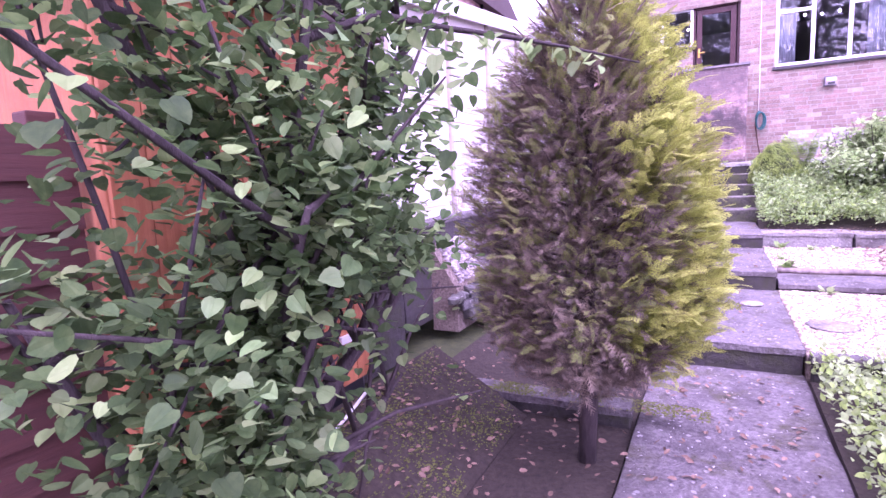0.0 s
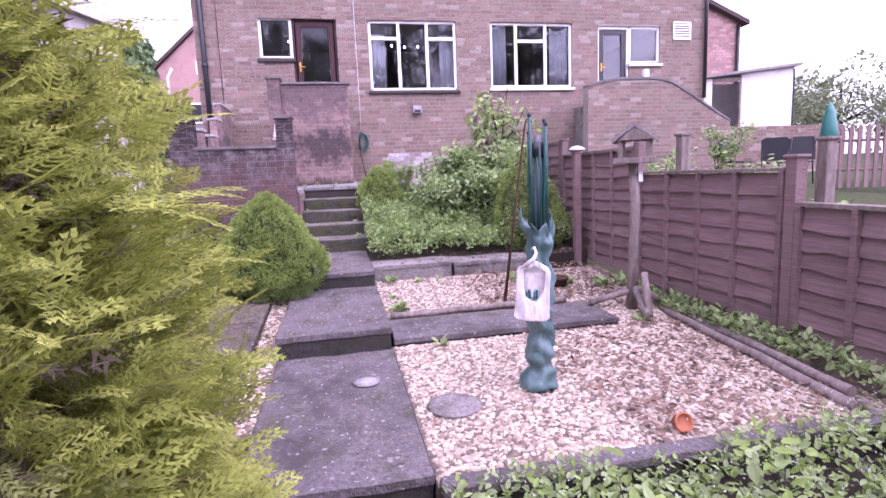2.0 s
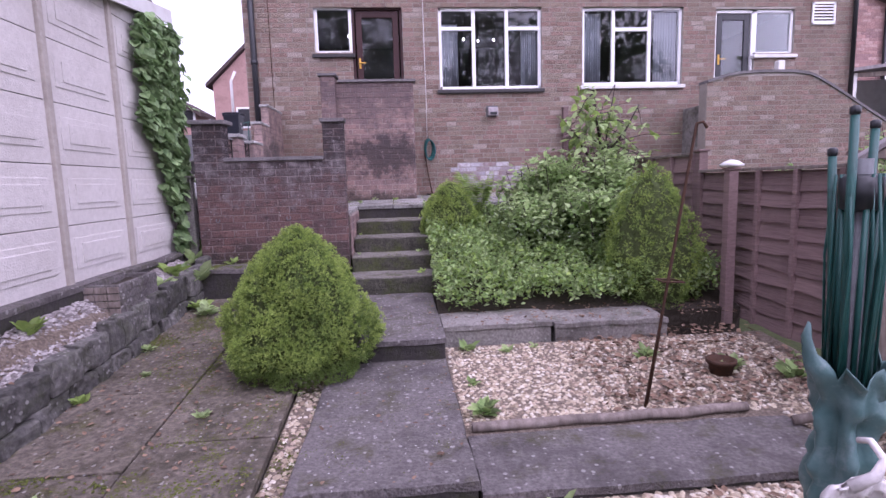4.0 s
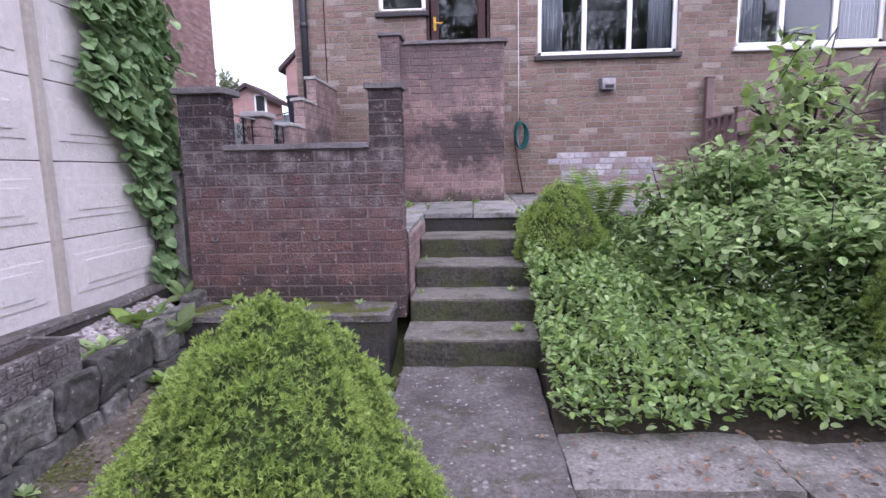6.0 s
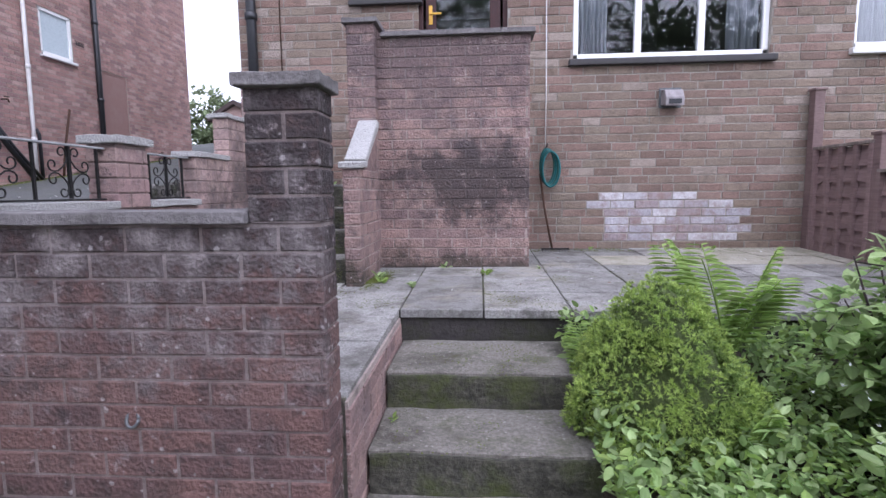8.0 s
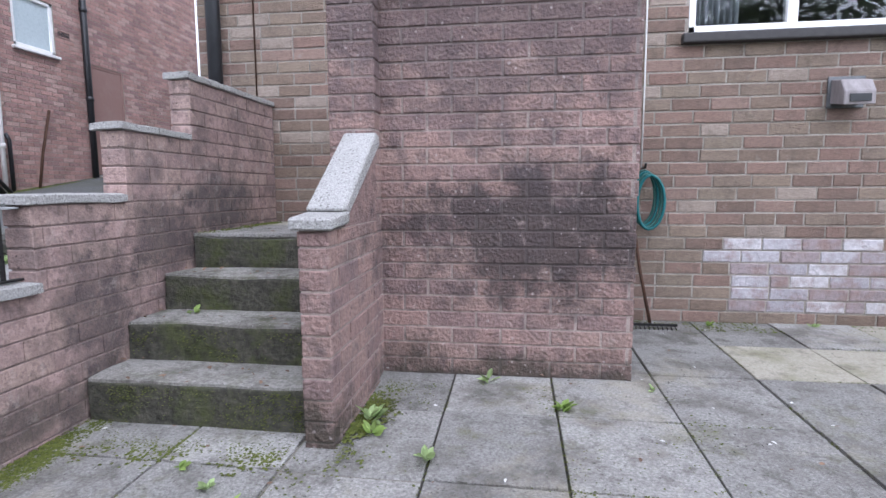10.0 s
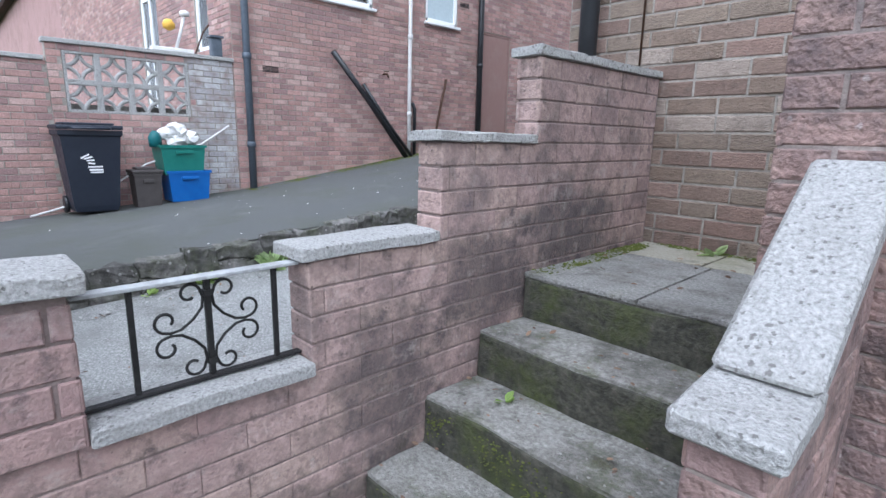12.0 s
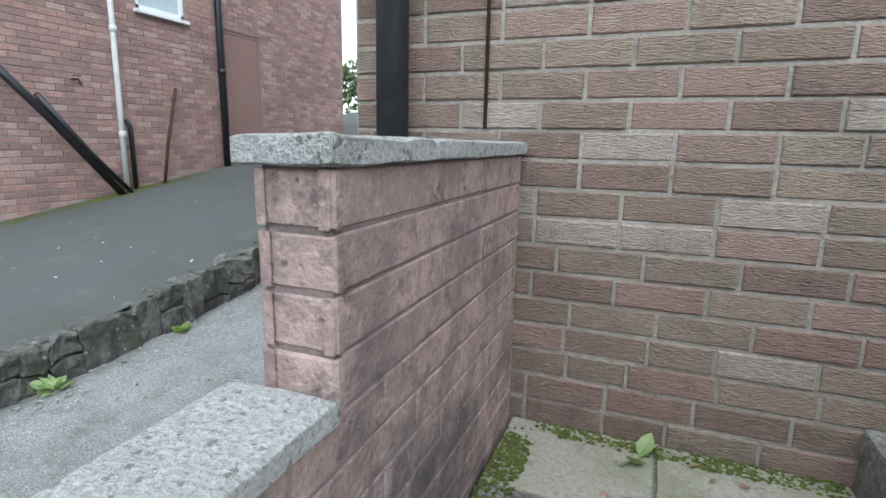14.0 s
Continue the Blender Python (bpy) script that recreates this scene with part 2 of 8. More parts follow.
M_OLD_PAVING = material("lichen_paving", [(.07, .06, .048), (.135, .115, .092), (.22, .185, .15)], scale=26, rough=0.95, bump=0.9, stain=(.045, .04, .026), stain_scale=3.5, stain_amount=0.85, vary=0.15, blotch=[((.075, .075, .02), 5, .54, .66, .75), ((.27, .235, .20), 8, .58, .72, .6)], speck=((.38, .36, .33), 26, .36, .6))
M_CAP = material("pebbled_coping", [(.27, .262, .245), (.44, .432, .415), (.60, .59, .57)], scale=110, rough=0.9, bump=0.9, stain=(.30, .285, .26), stain_scale=6, stain_amount=0.35, blotch=[((.22, .21, .185), 10, .60, .72, .45)], speck=((.15, .142, .13), 66, .45, .75))
M_DARK_CAP = material("dark_coping", [(.13, .12, .12), (.22, .205, .20)], scale=40, rough=0.9, bump=0.7, stain=(.06, .055, .05), stain_scale=4, blotch=[((.34, .32, .31), 9, .58, .70, .6)])
M_MOSS = material("moss", [(.05, .065, .014), (.105, .125, .025), (.165, .18, .04)], scale=60, rough=1.0, bump=1.0, blotch=[((.05, .05, .015), 6, .5, .66, .5)])
M_ASPHALT = material("dark_asphalt", [(.075, .078, .076), (.14, .143, .138)], scale=140, rough=0.9, bump=0.6, stain=(.085, .092, .065), stain_scale=0.8, stain_amount=0.6, blotch=[((.17, .17, .16), 2.2, .55, .7, .4)])
M_DRIVE = material("concrete_drive", [(.15, .15, .145), (.32, .318, .305), (.52, .515, .495)], scale=90, rough=0.95, bump=0.9, bump_scale=130, stain=(.20, .198, .185), stain_scale=1.5, stain_amount=0.6, blotch=[((.13, .13, .115), 4, .52, .68, .55), ((.10, .10, .085), 14, .57, .7, .5)], speck=((.6, .59, .57), 40, .3, .5))
M_STONE = material("dark_rubble", [(.055, .052, .048), (.11, .105, .097), (.19, .18, .165)], scale=18, rough=0.95, bump=1.0, vary=0.4, stain=(.05, .06, .022), stain_scale=6, speck=((.34, .33, .31), 24, .36, .6))
M_SOIL = material("dark_soil", [(.025, .02, .015), (.06, .048, .035)], scale=30, rough=1.0, bump=0.8)
M_GRASS_GROUND = material("rough_grass_ground", [(.03, .04, .015), (.07, .085, .03)], scale=12, rough=1.0, bump=0.6)
M_GRAVEL = material("buff_gravel", [(.38, .315, .225), (.49, .42, .32), (.28, .22, .155), (.60, .55, .46), (.42, .33, .25), (.19, .15, .115), (.53, .455, .335)], scale=60, constant=True, rough=0.8, bump=0.3)
M_GREY_GRAVEL = material("grey_gravel", [(.26, .23, .22), (.34, .31, .30), (.18, .16, .15), (.42, .39, .37)], scale=60, constant=True, rough=0.85, bump=0.3)
M_GRAVEL_BED = material("gravel_bed", [(.09, .068, .05), (.17, .135, .105), (.30, .25, .20)], scale=45, rough=0.95, bump=1.0)
M_FENCE = material("brown_fence", [(.155, .105, .10), (.25, .172, .16)], scale=18, rough=0.85, bump=0.5, stretch=(1, .15, 3), vary=0.2, stain=(.25, .18, .16), stain_scale=2.5, stain_amount=0.4)
M_SHED_ORANGE = material("orange_stained_wood", [(.38, .13, .055), (.50, .20, .09)], scale=14, rough=0.7, bump=0.3, stretch=(3, 3, .2), stain=(.28, .10, .05), stain_scale=3)
M_SHED_RED = material("dark_red_boards", [(.07, .028, .024), (.11, .045, .038)], scale=14, rough=0.75, bump=0.3, stretch=(.2, .2, 3), vary=0.15)
M_WHITE_PANEL = material("painted_concrete_panel", [(.53, .50, .465), (.635, .60, .565)], scale=20, rough=0.85, bump=0.35, bump_scale=70, stain=(.46, .425, .39), stain_scale=1.8, stain_amount=0.55, blotch=[((.40, .375, .345), 6, .60, .72, .5)], speck=((.30, .27, .24), 14, .25, .5))
M_PANEL_POST = material("cream_concrete_post", [(.36, .325, .28), (.45, .41, .36)], scale=25, rough=0.9, bump=0.4, stain=(.25, .22, .19), stain_scale=3)
M_UPVC = material("white_upvc", [(.80, .80, .79), (.84, .84, .83)], scale=8, rough=0.35, bump=0.0, spec=0.5)
M_DARK_FRAME = material("dark_red_frame", [(.035, .014, .014), (.055, .022, .02)], scale=20, rough=0.5, bump=0.1)
M_SILL = material("dark_sill", [(.04, .038, .038), (.06, .056, .055)], scale=20, rough=0.6, bump=0.1)
M_BLACK = material("black_plastic", [(.012, .013, .015), (.022, .023, .026)], scale=15, rough=0.4, bump=0.05, spec=0.5)
M_PIPE_BLUE = material("blue_grey_pipe", [(.075, .09, .11), (.11, .13, .155)], scale=15, rough=0.5, bump=0.1)
M_IRON = material("black_iron", [(.012, .012, .012), (.03, .028, .027)], scale=40, rough=0.55, bump=0.3, metal=0.3)
M_PALE_IRON = material("worn_pale_iron", [(.30, .31, .31), (.42, .43, .43)], scale=40, rough=0.6, bump=0.3, stain=(.12, .11, .10), stain_scale=9, stain_amount=0.5)
M_RUST = material("rusty_iron", [(.05, .03, .022), (.10, .05, .03)], scale=40, rough=0.8, bump=0.3, metal=0.2)
M_WHITE = material("off_white_paint", [(.66, .65, .63), (.76, .75, .73)], scale=20, rough=0.6, bump=0.15, stain=(.50, .47, .44), stain_scale=5)
M_PINK_DOOR = material("pinkish_brown_door", [(.27, .165, .14), (.31, .195, .17)], scale=20, rough=0.75, bump=0.15, stretch=(3, 3, .3), stain=(.33, .24, .21), stain_scale=2)
M_TIMBER = material("weathered_timber", [(.14, .112, .095), (.23, .19, .165), (.31, .265, .235)], scale=25, rough=0.9, bump=0.6, stretch=(1, 1, .2), stain=(.10, .085, .072), stain_scale=4)
M_GREY_WOOD = material("silvered_wood", [(.20, .18, .18), (.33, .30, .30)], scale=20, rough=0.8, bump=0.4, stretch=(1, 1, .2))
M_GREEN_PLASTIC = material("dark_green_plastic", [(.012, .07, .06), (.02, .10, .085)], scale=15, rough=0.45, bump=0.1, spec=0.5)
M_GREEN_COVER = material("green_pvc_cover", [(.05, .12, .115), (.09, .17, .165), (.16, .24, .235)], scale=9, rough=0.4, bump=0.3, spec=0.5, blotch=[((.26, .32, .32), 14, .55, .68, .5)])
M_STEEL = material("grey_steel", [(.10, .105, .11), (.17, .175, .18)], scale=30, rough=0.45, bump=0.1, metal=0.5)
M_BAG = material("white_cloth_bag", [(.62, .58, .57), (.74, .70, .69)], scale=50, rough=0.9, bump=0.3, stain=(.50, .45, .43), stain_scale=8)
M_TERRACOTTA = material("terracotta", [(.40, .14, .07), (.50, .19, .10)], scale=20, rough=0.85, bump=0.2)
M_BARK = material("dark_bark", [(.03, .022, .022), (.075, .058, .055)], scale=25, rough=0.95, bump=0.9, stretch=(1, 1, .3))
M_BROWN_TWIG = material("brown_twig", [(.06, .042, .032), (.11, .08, .06)], scale=25, rough=0.95, bump=0.6)
M_LEAF = material("broad_leaf", [(.05, .10, .034), (.08, .14, .046), (.135, .20, .07)], scale=20, rough=0.65, bump=0.15, vary=0.45, trans=0.45, spec=0.2)
M_LEAF_PALE = material("pale_green_leaf", [(.29, .40, .17), (.38, .49, .22), (.46, .56, .29)], scale=20, rough=0.55, bump=0.1, vary=0.4, trans=0.5)
M_LEAF_MID = material("mid_green_leaf", [(.20, .32, .11), (.28, .40, .15), (.37, .47, .20)], scale=10, rough=0.55, bump=0.1, vary=0.5, trans=0.5)
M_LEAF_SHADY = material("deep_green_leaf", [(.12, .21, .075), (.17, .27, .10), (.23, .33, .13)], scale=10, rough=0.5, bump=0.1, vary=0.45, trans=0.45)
M_LEAF_BRIGHT = material("bright_leaf", [(.24, .37, .09), (.35, .46, .14)], scale=20, rough=0.55, bump=0.1, vary=0.35, trans=0.5)
M_IVY = material("ivy_leaf", [(.14, .24, .10), (.22, .33, .145), (.32, .43, .21)], scale=15, rough=0.45, bump=0.1, vary=0.4, trans=0.35, spec=0.4)
M_THUJA_GOLD = material("golden_conifer_spray", [(.27, .33, .065), (.40, .45, .10), (.54, .56, .15)], scale=6, rough=0.75, bump=0.0, vary=0.35, trans=0.45, spec=0.15)
M_THUJA_GREEN = material("dull_green_conifer_spray", [(.13, .165, .05), (.22, .25, .075), (.30, .32, .09)], scale=6, rough=0.75, bump=0.0, vary=0.35, trans=0.4)
M_THUJA_BROWN = material("dead_brown_conifer_spray", [(.12, .096, .077), (.195, .155, .118), (.29, .23, .16)], scale=6, rough=0.95, bump=0.0, vary=0.4, spec=0.05, trans=0.2)
M_SPRUCE = material("dwarf_spruce_needle", [(.16, .25, .065), (.24, .33, .09)], scale=6, rough=0.7, bump=0.0, vary=0.4, trans=0.35)
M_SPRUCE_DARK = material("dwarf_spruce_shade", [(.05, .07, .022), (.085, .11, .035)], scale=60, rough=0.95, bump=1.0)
M_SPRUCE_TIP = material("dwarf_spruce_tip", [(.30, .42, .10), (.42, .53, .14)], scale=6, rough=0.7, bump=0.0, vary=0.3, trans=0.4)
M_DRY_LEAF = material("dry_leaf", [(.15, .095, .065), (.22, .145, .10), (.10, .068, .05)], scale=20, rough=0.9, bump=0.1, vary=0.4)
M_CURTAIN = material("net_curtain", [(.55, .56, .60), (.72, .73, .76)], scale=8, rough=0.9, bump=0.2, stretch=(8, 8, .3), trans=0.3)
M_ROOM = material("dim_room_paint", [(.17, .16, .155), (.22, .205, .20)], scale=3, rough=0.9, bump=0.0)
M_ROOF = material("dark_roof_tile", [(.06, .045, .042), (.09, .065, .06)], scale=12, rough=0.9, bump=0.4)
M_BLUE = material("blue_plastic", [(.01, .10, .36), (.015, .13, .43)], scale=10, rough=0.4, bump=0.05, spec=0.5)
M_TEAL = material("teal_green_plastic", [(.015, .15, .12), (.025, .19, .15)], scale=10, rough=0.4, bump=0.05, spec=0.5)
M_CYAN = material("turquoise_plastic", [(.012, .10, .105), (.018, .14, .145)], scale=10, rough=0.5, bump=0.1)
M_BIN = material("navy_bin_plastic", [(.010, .014, .026), (.016, .022, .036)], scale=12, rough=0.45, bump=0.1, spec=0.5)
M_CADDY = material("grey_brown_plastic", [(.055, .047, .045), (.08, .07, .066)], scale=12, rough=0.5, bump=0.1, spec=0.5)
M_FAR_TREE = material("far_foliage", [(.16, .20, .11), (.24, .29, .16)], scale=4, rough=0.9, bump=0.0, vary=0.35, trans=0.3)
M_FLOWER = material("tiny_white_flower", [(.6, .62, .58), (.7, .72, .68)], scale=10, rough=0.8, bump=0.0)
M_YELLOW = material("ochre_yellow", [(.62, .36, .05), (.70, .42, .07)], scale=10, rough=0.6, bump=0.0)
M_LAMP = bpy.data.materials.new("lit_bulb")
M_LAMP.use_nodes = True
M_LAMP.node_tree.nodes["Principled BSDF"].inputs["Emission Color"].default_value = (1, .93, .8, 1)
M_LAMP.node_tree.nodes["Principled BSDF"].inputs["Emission Strength"].default_value = 6.0
M_GLASS = bpy.data.materials.new("window_glass")
M_GLASS.use_nodes = True
_g = M_GLASS.node_tree
_g.nodes.clear()
_o, _t, _r, _f, _m = (_g.nodes.new(k) for k in ("ShaderNodeOutputMaterial", "ShaderNodeBsdfTransparent", "ShaderNodeBsdfGlossy", "ShaderNodeFresnel", "ShaderNodeMixShader"))
_t.inputs[0].default_value = (.80, .83, .84, 1)
_r.inputs["Roughness"].default_value = 0.01
_f.inputs[0].default_value = 1.5
_g.links.new(_f.outputs[0], _m.inputs[0])
_g.links.new(_t.outputs[0], _m.inputs[1])
_g.links.new(_r.outputs[0], _m.inputs[2])
_g.links.new(_m.outputs[0], _o.inputs[0])


# ---- building helpers ----
def part(name, bm, mat, parent=None, label=""):
    """Links a bmesh as one mesh object, under a thing or a part."""
    me = bpy.data.meshes.new(name)
    bm.to_mesh(me)
    bm.free()
    me.materials.append(mat)
    ob = new(name, me)
    if parent is not None:
        ob.parent = parent
        ob.matrix_parent_inverse = parent.matrix_basis.inverted()
    if label:
        ob["label"] = label
    return ob


def raw(name, verts, faces, mat, parent=None, label="", smooth=False):
    """Links plain vertex and face arrays as one mesh object."""
    me = bpy.data.meshes.new(name)
    me.from_pydata(verts if isinstance(verts, list) else verts.tolist(), [], faces if isinstance(faces, list) else faces.tolist())
    me.materials.append(mat)
    if smooth:
        me.polygons.foreach_set("use_smooth", [True] * len(me.polygons))
    ob = new(name, me)
    if parent is not None:
        ob.parent = parent
        ob.matrix_parent_inverse = parent.matrix_basis.inverted()
    if label:
        ob["label"] = label
    return ob


def thing(name, at, label, category, group="", kind=""):
    ob = new(name)
    ob.empty_display_size = 0.1
    ob.matrix_basis = Matrix.Translation(at)
    return tagged(ob, label, category, group, kind)


def box(x0, x1, y0, y1, z0, z1, bevel=0.0, bm=None, rough=0.0, cuts=0):
    """A box with worn edges; rough roughens it after cutting it finer."""
    b = bmesh.new()
    bmesh.ops.create_cube(b, size=1.0)
    bmesh.ops.scale(b, vec=(x1 - x0, y1 - y0, z1 - z0), verts=b.verts)
    bmesh.ops.translate(b, vec=((x0 + x1) / 2, (y0 + y1) / 2, (z0 + z1) / 2), verts=b.verts)
    if cuts:
        bmesh.ops.subdivide_edges(b, edges=b.edges[:], cuts=cuts, use_grid_fill=True)
    if bevel:
        sharp = [e for e in b.edges if len(e.link_faces) == 2 and e.calc_face_angle(0) > 0.5]
        bmesh.ops.bevel(b, geom=sharp, offset=bevel, segments=2, profile=0.6, affect="EDGES")
    if rough:
        for v in b.verts:
            v.co += rough * noise.noise_vector(v.co * 5.0) + 0.5 * rough * noise.noise_vector(v.co * 17.0)
    return join(bm, b)


def join(bm, b):
    """Adds b to bm, or starts with b."""
    if bm is None:
        return b
    me = bpy.data.meshes.new("tmp")
    b.to_mesh(me)
    b.free()
    bm.from_mesh(me)
    bpy.data.meshes.remove(me)
    return bm


def tube(points, radii, sides=8, bm=None, closed=True):
    """A round bar along points."""
    bm = bm or bmesh.new()
    pts = [Vector(p) for p in points]
    if not isinstance(radii, (list, tuple)):
        radii = [radii] * len(pts)
    rings, up = [], None
    for i, p in enumerate(pts):
        d = (pts[min(i + 1, len(pts) - 1)] - pts[max(i - 1, 0)]).normalized()
        if up is None:
            up = d.orthogonal().normalized()
        up = (up - d * up.dot(d)).normalized()
        side = d.cross(up)
        rings.append([bm.verts.new(p + radii[i] * (math.cos(a) * up + math.sin(a) * side)) for a in (2 * math.pi * k / sides for k in range(sides))])
    for a, b in zip(rings, rings[1:]):
        for k in range(sides):
            f = bm.faces.new((a[k], a[(k + 1) % sides], b[(k + 1) % sides], b[k]))
            f.smooth = True
    if closed:
        bm.faces.new(rings[0][::-1])
        bm.faces.new(rings[-1])
    return bm


def lathe(profile, at=(0, 0, 0), sides=20, bm=None):
    """A turned shape from (radius, height) pairs."""
    bm = bm or bmesh.new()
    rings = [[bm.verts.new((at[0] + r * math.cos(2 * math.pi * k / sides), at[1] + r * math.sin(2 * math.pi * k / sides), at[2] + h)) for k in range(sides)] for r, h in profile]
    for a, b in zip(rings, rings[1:]):
        for k in range(sides):
            f = bm.faces.new((a[k], a[(k + 1) % sides], b[(k + 1) % sides], b[k]))
            f.smooth = True
    bm.faces.new(rings[0][::-1])
    bm.faces.new(rings[-1])
    return bm


def prism(outline, depth, m, bevel=0.0, bm=None):
    """An outline in (u, v), thickened by depth and placed by m (u, v, out)."""
    b = bmesh.new()
    f = b.faces.new([b.verts.new((u, v, 0)) for u, v in outline])
    g = bmesh.ops.extrude_face_region(b, geom=[f])
    bmesh.ops.translate(b, vec=(0, 0, depth), verts=[v for v in g["geom"] if isinstance(v, bmesh.types.BMVert)])
    bmesh.ops.recalc_face_normals(b, faces=b.faces)
    if bevel:
        bmesh.ops.bevel(b, geom=b.edges[:], offset=bevel, segments=1, affect="EDGES")
    bmesh.ops.transform(b, matrix=m, verts=b.verts)
    return join(bm, b)


def plane_frame(origin, u, out):
    """Columns: along u, up, outward."""
    u, out = Vector(u).normalized(), Vector(out).normalized()
    return Matrix.Translation(origin) @ Matrix((u, (0, 0, 1), out)).transposed().to_4x4()


def wall_solid(name, m, cells_u, cells_v, solid, thick, mat, parent=None, label="", kind="structure", category=""):
    """A wall of thickness thick behind the plane of m, solid where solid(u, v) holds at a cell's middle; openings go through."""
    us, vs = sorted(set(cells_u)), sorted(set(cells_v))
    bm = bmesh.new()
    on = lambda i, j: 0 <= i < len(us) - 1 and 0 <= j < len(vs) - 1 and solid((us[i] + us[i + 1]) / 2, (vs[j] + vs[j + 1]) / 2)
    cache = {}

    def V(i, j, k):
        if (i, j, k) not in cache:
            cache[i, j, k] = bm.verts.new(m @ Vector((us[i], vs[j], -thick * k)))
        return cache[i, j, k]
    for i in range(len(us) - 1):
        for j in range(len(vs) - 1):
            if not on(i, j):
                continue
            bm.faces.new((V(i, j, 0), V(i + 1, j, 0), V(i + 1, j + 1, 0), V(i, j + 1, 0)))
            bm.faces.new((V(i, j + 1, 1), V(i + 1, j + 1, 1), V(i + 1, j, 1), V(i, j, 1)))
            for di, dj, a, b in ((-1, 0, (0, 1), (0, 0)), (1, 0, (1, 0), (1, 1)), (0, -1, (0, 0), (1, 0)), (0, 1, (1, 1), (0, 1))):
                if not on(i + di, j + dj):
                    bm.faces.new((V(i + a[0], j + a[1], 0), V(i + a[0], j + a[1], 1), V(i + b[0], j + b[1], 1), V(i + b[0], j + b[1], 0)))
    ob = part(name, bm, mat, parent, label)
    if parent is None:
        tagged(ob, label, category, "", kind)
    return ob


BRICK_MESHES = {}


def brick_data(length, height, proud, mat, worn):
    """One brick's mesh, shared by all of that length."""
    key = (round(length, 2), round(height, 3), proud, mat.name, worn)
    if key not in BRICK_MESHES:
        v, f = brick_arrays(key[0] / 2, height / 2, proud, worn)
        me = bpy.data.meshes.new("brick")
        me.from_pydata(v.tolist(), [], f)
        me.materials.append(mat)
        BRICK_MESHES[key] = me
    return BRICK_MESHES[key]


def brick_arrays(a, b, proud, c):
    """A brick's face with worn arrises; open at the back, in the wall."""
    v = np.array([(-a, -b, -.012), (a, -b, -.012), (a, b, -.012), (-a, b, -.012),
                  (-a, -b, proud - c), (a, -b, proud - c), (a, b, proud - c), (-a, b, proud - c),
                  (-a + c, -b + c, proud), (a - c, -b + c, proud), (a - c, b - c, proud), (-a + c, b - c, proud)])
    f = [(0, 1, 5, 4), (1, 2, 6, 5), (2, 3, 7, 6), (3, 0, 4, 7), (4, 5, 9, 8), (5, 6, 10, 9), (6, 7, 11, 10), (7, 4, 8, 11), (8, 9, 10, 11)]
    return v, f


def lay_bricks(wall, m, u0, u1, v0, v1, solid, mat, near=None, course=0.0875, length=0.262, joint=0.012, proud=0.007, worn=0.004, jitter=0.0015, special=None, seed=1, shift=0.0, limit=300, cut=0.0):
    """Bricks in stretcher bond over (u0..u1, v0..v1), where solid(u, v); a share of cut is laid shorter. Those in the stretch near become parts of their own, the rest one joined part."""
    rnd = random.Random(seed)
    rest_v, rest_f, count, spec_v, spec_f = [], [], 0, [], []
    rows = int(round((v1 - v0) / course))
    for r in range(rows):
        va, vb = v0 + r * course, min(v1, v0 + (r + 1) * course)
        vm = (va + vb) / 2
        u = u0 - (length / 2 if r % 2 else 0.0) - shift
        while u < u1 - 0.02:
            step = length * (rnd.choice((.5, .72, .8)) if cut and rnd.random() < cut else 1.0)
            a, b = max(u, u0), min(u + step, u1)
            u += step
            # clip to the solid stretch
            samples = [a + (b - a) * (k + 0.5) / 12 for k in range(12)]
            ok = [solid(s, vm) for s in samples]
            if not any(ok):
                continue
            if not all(ok):
                i0 = ok.index(True)
                i1 = i0
                while i1 + 1 < 12 and ok[i1 + 1]:
                    i1 += 1
                a, b = a + (b - a) * i0 / 12, a + (b - a) * (i1 + 1) / 12
            L, h = b - a - joint, vb - va - joint
            if L < 0.03 or h < 0.02:
                continue
            pos = Vector(((a + b) / 2, vm, rnd.uniform(-jitter, jitter)))
            turn = Euler((rnd.uniform(-.01, .01), rnd.uniform(-.01, .01), rnd.uniform(-.006, .006))).to_matrix().to_4x4()
            mt = m @ Matrix.Translation(pos) @ turn
            own = special is not None and special((a + b) / 2, vm)
            if near and near[0] <= pos.x <= near[1] and near[2] <= vm <= near[3] and count < limit:
                ob = new("brick", brick_data(L, h, proud, own or mat, worn))
                ob.matrix_world = mt
                ob.parent = wall
                ob.matrix_parent_inverse = wall.matrix_basis.inverted()
                ob.matrix_basis = mt
                count += 1
            else:
                v, f = brick_arrays(L / 2, h / 2, proud, worn)
                w = np.array(mt)
                v = v @ w[:3, :3].T + w[:3, 3]
                tv, tf = (spec_v, spec_f) if own else (rest_v, rest_f)
                base = 12 * len(tv)
                tv.append(v)
                tf.extend(tuple(base + k for k in q) for q in f)
                if own:
                    spec_mat = own
    if rest_v:
        tagged(raw("brickwork", np.concatenate(rest_v), rest_f, mat, wall), kind="stuff")
    if spec_v:
        tagged(raw("brickwork", np.concatenate(spec_v), spec_f, spec_mat, wall), kind="stuff")


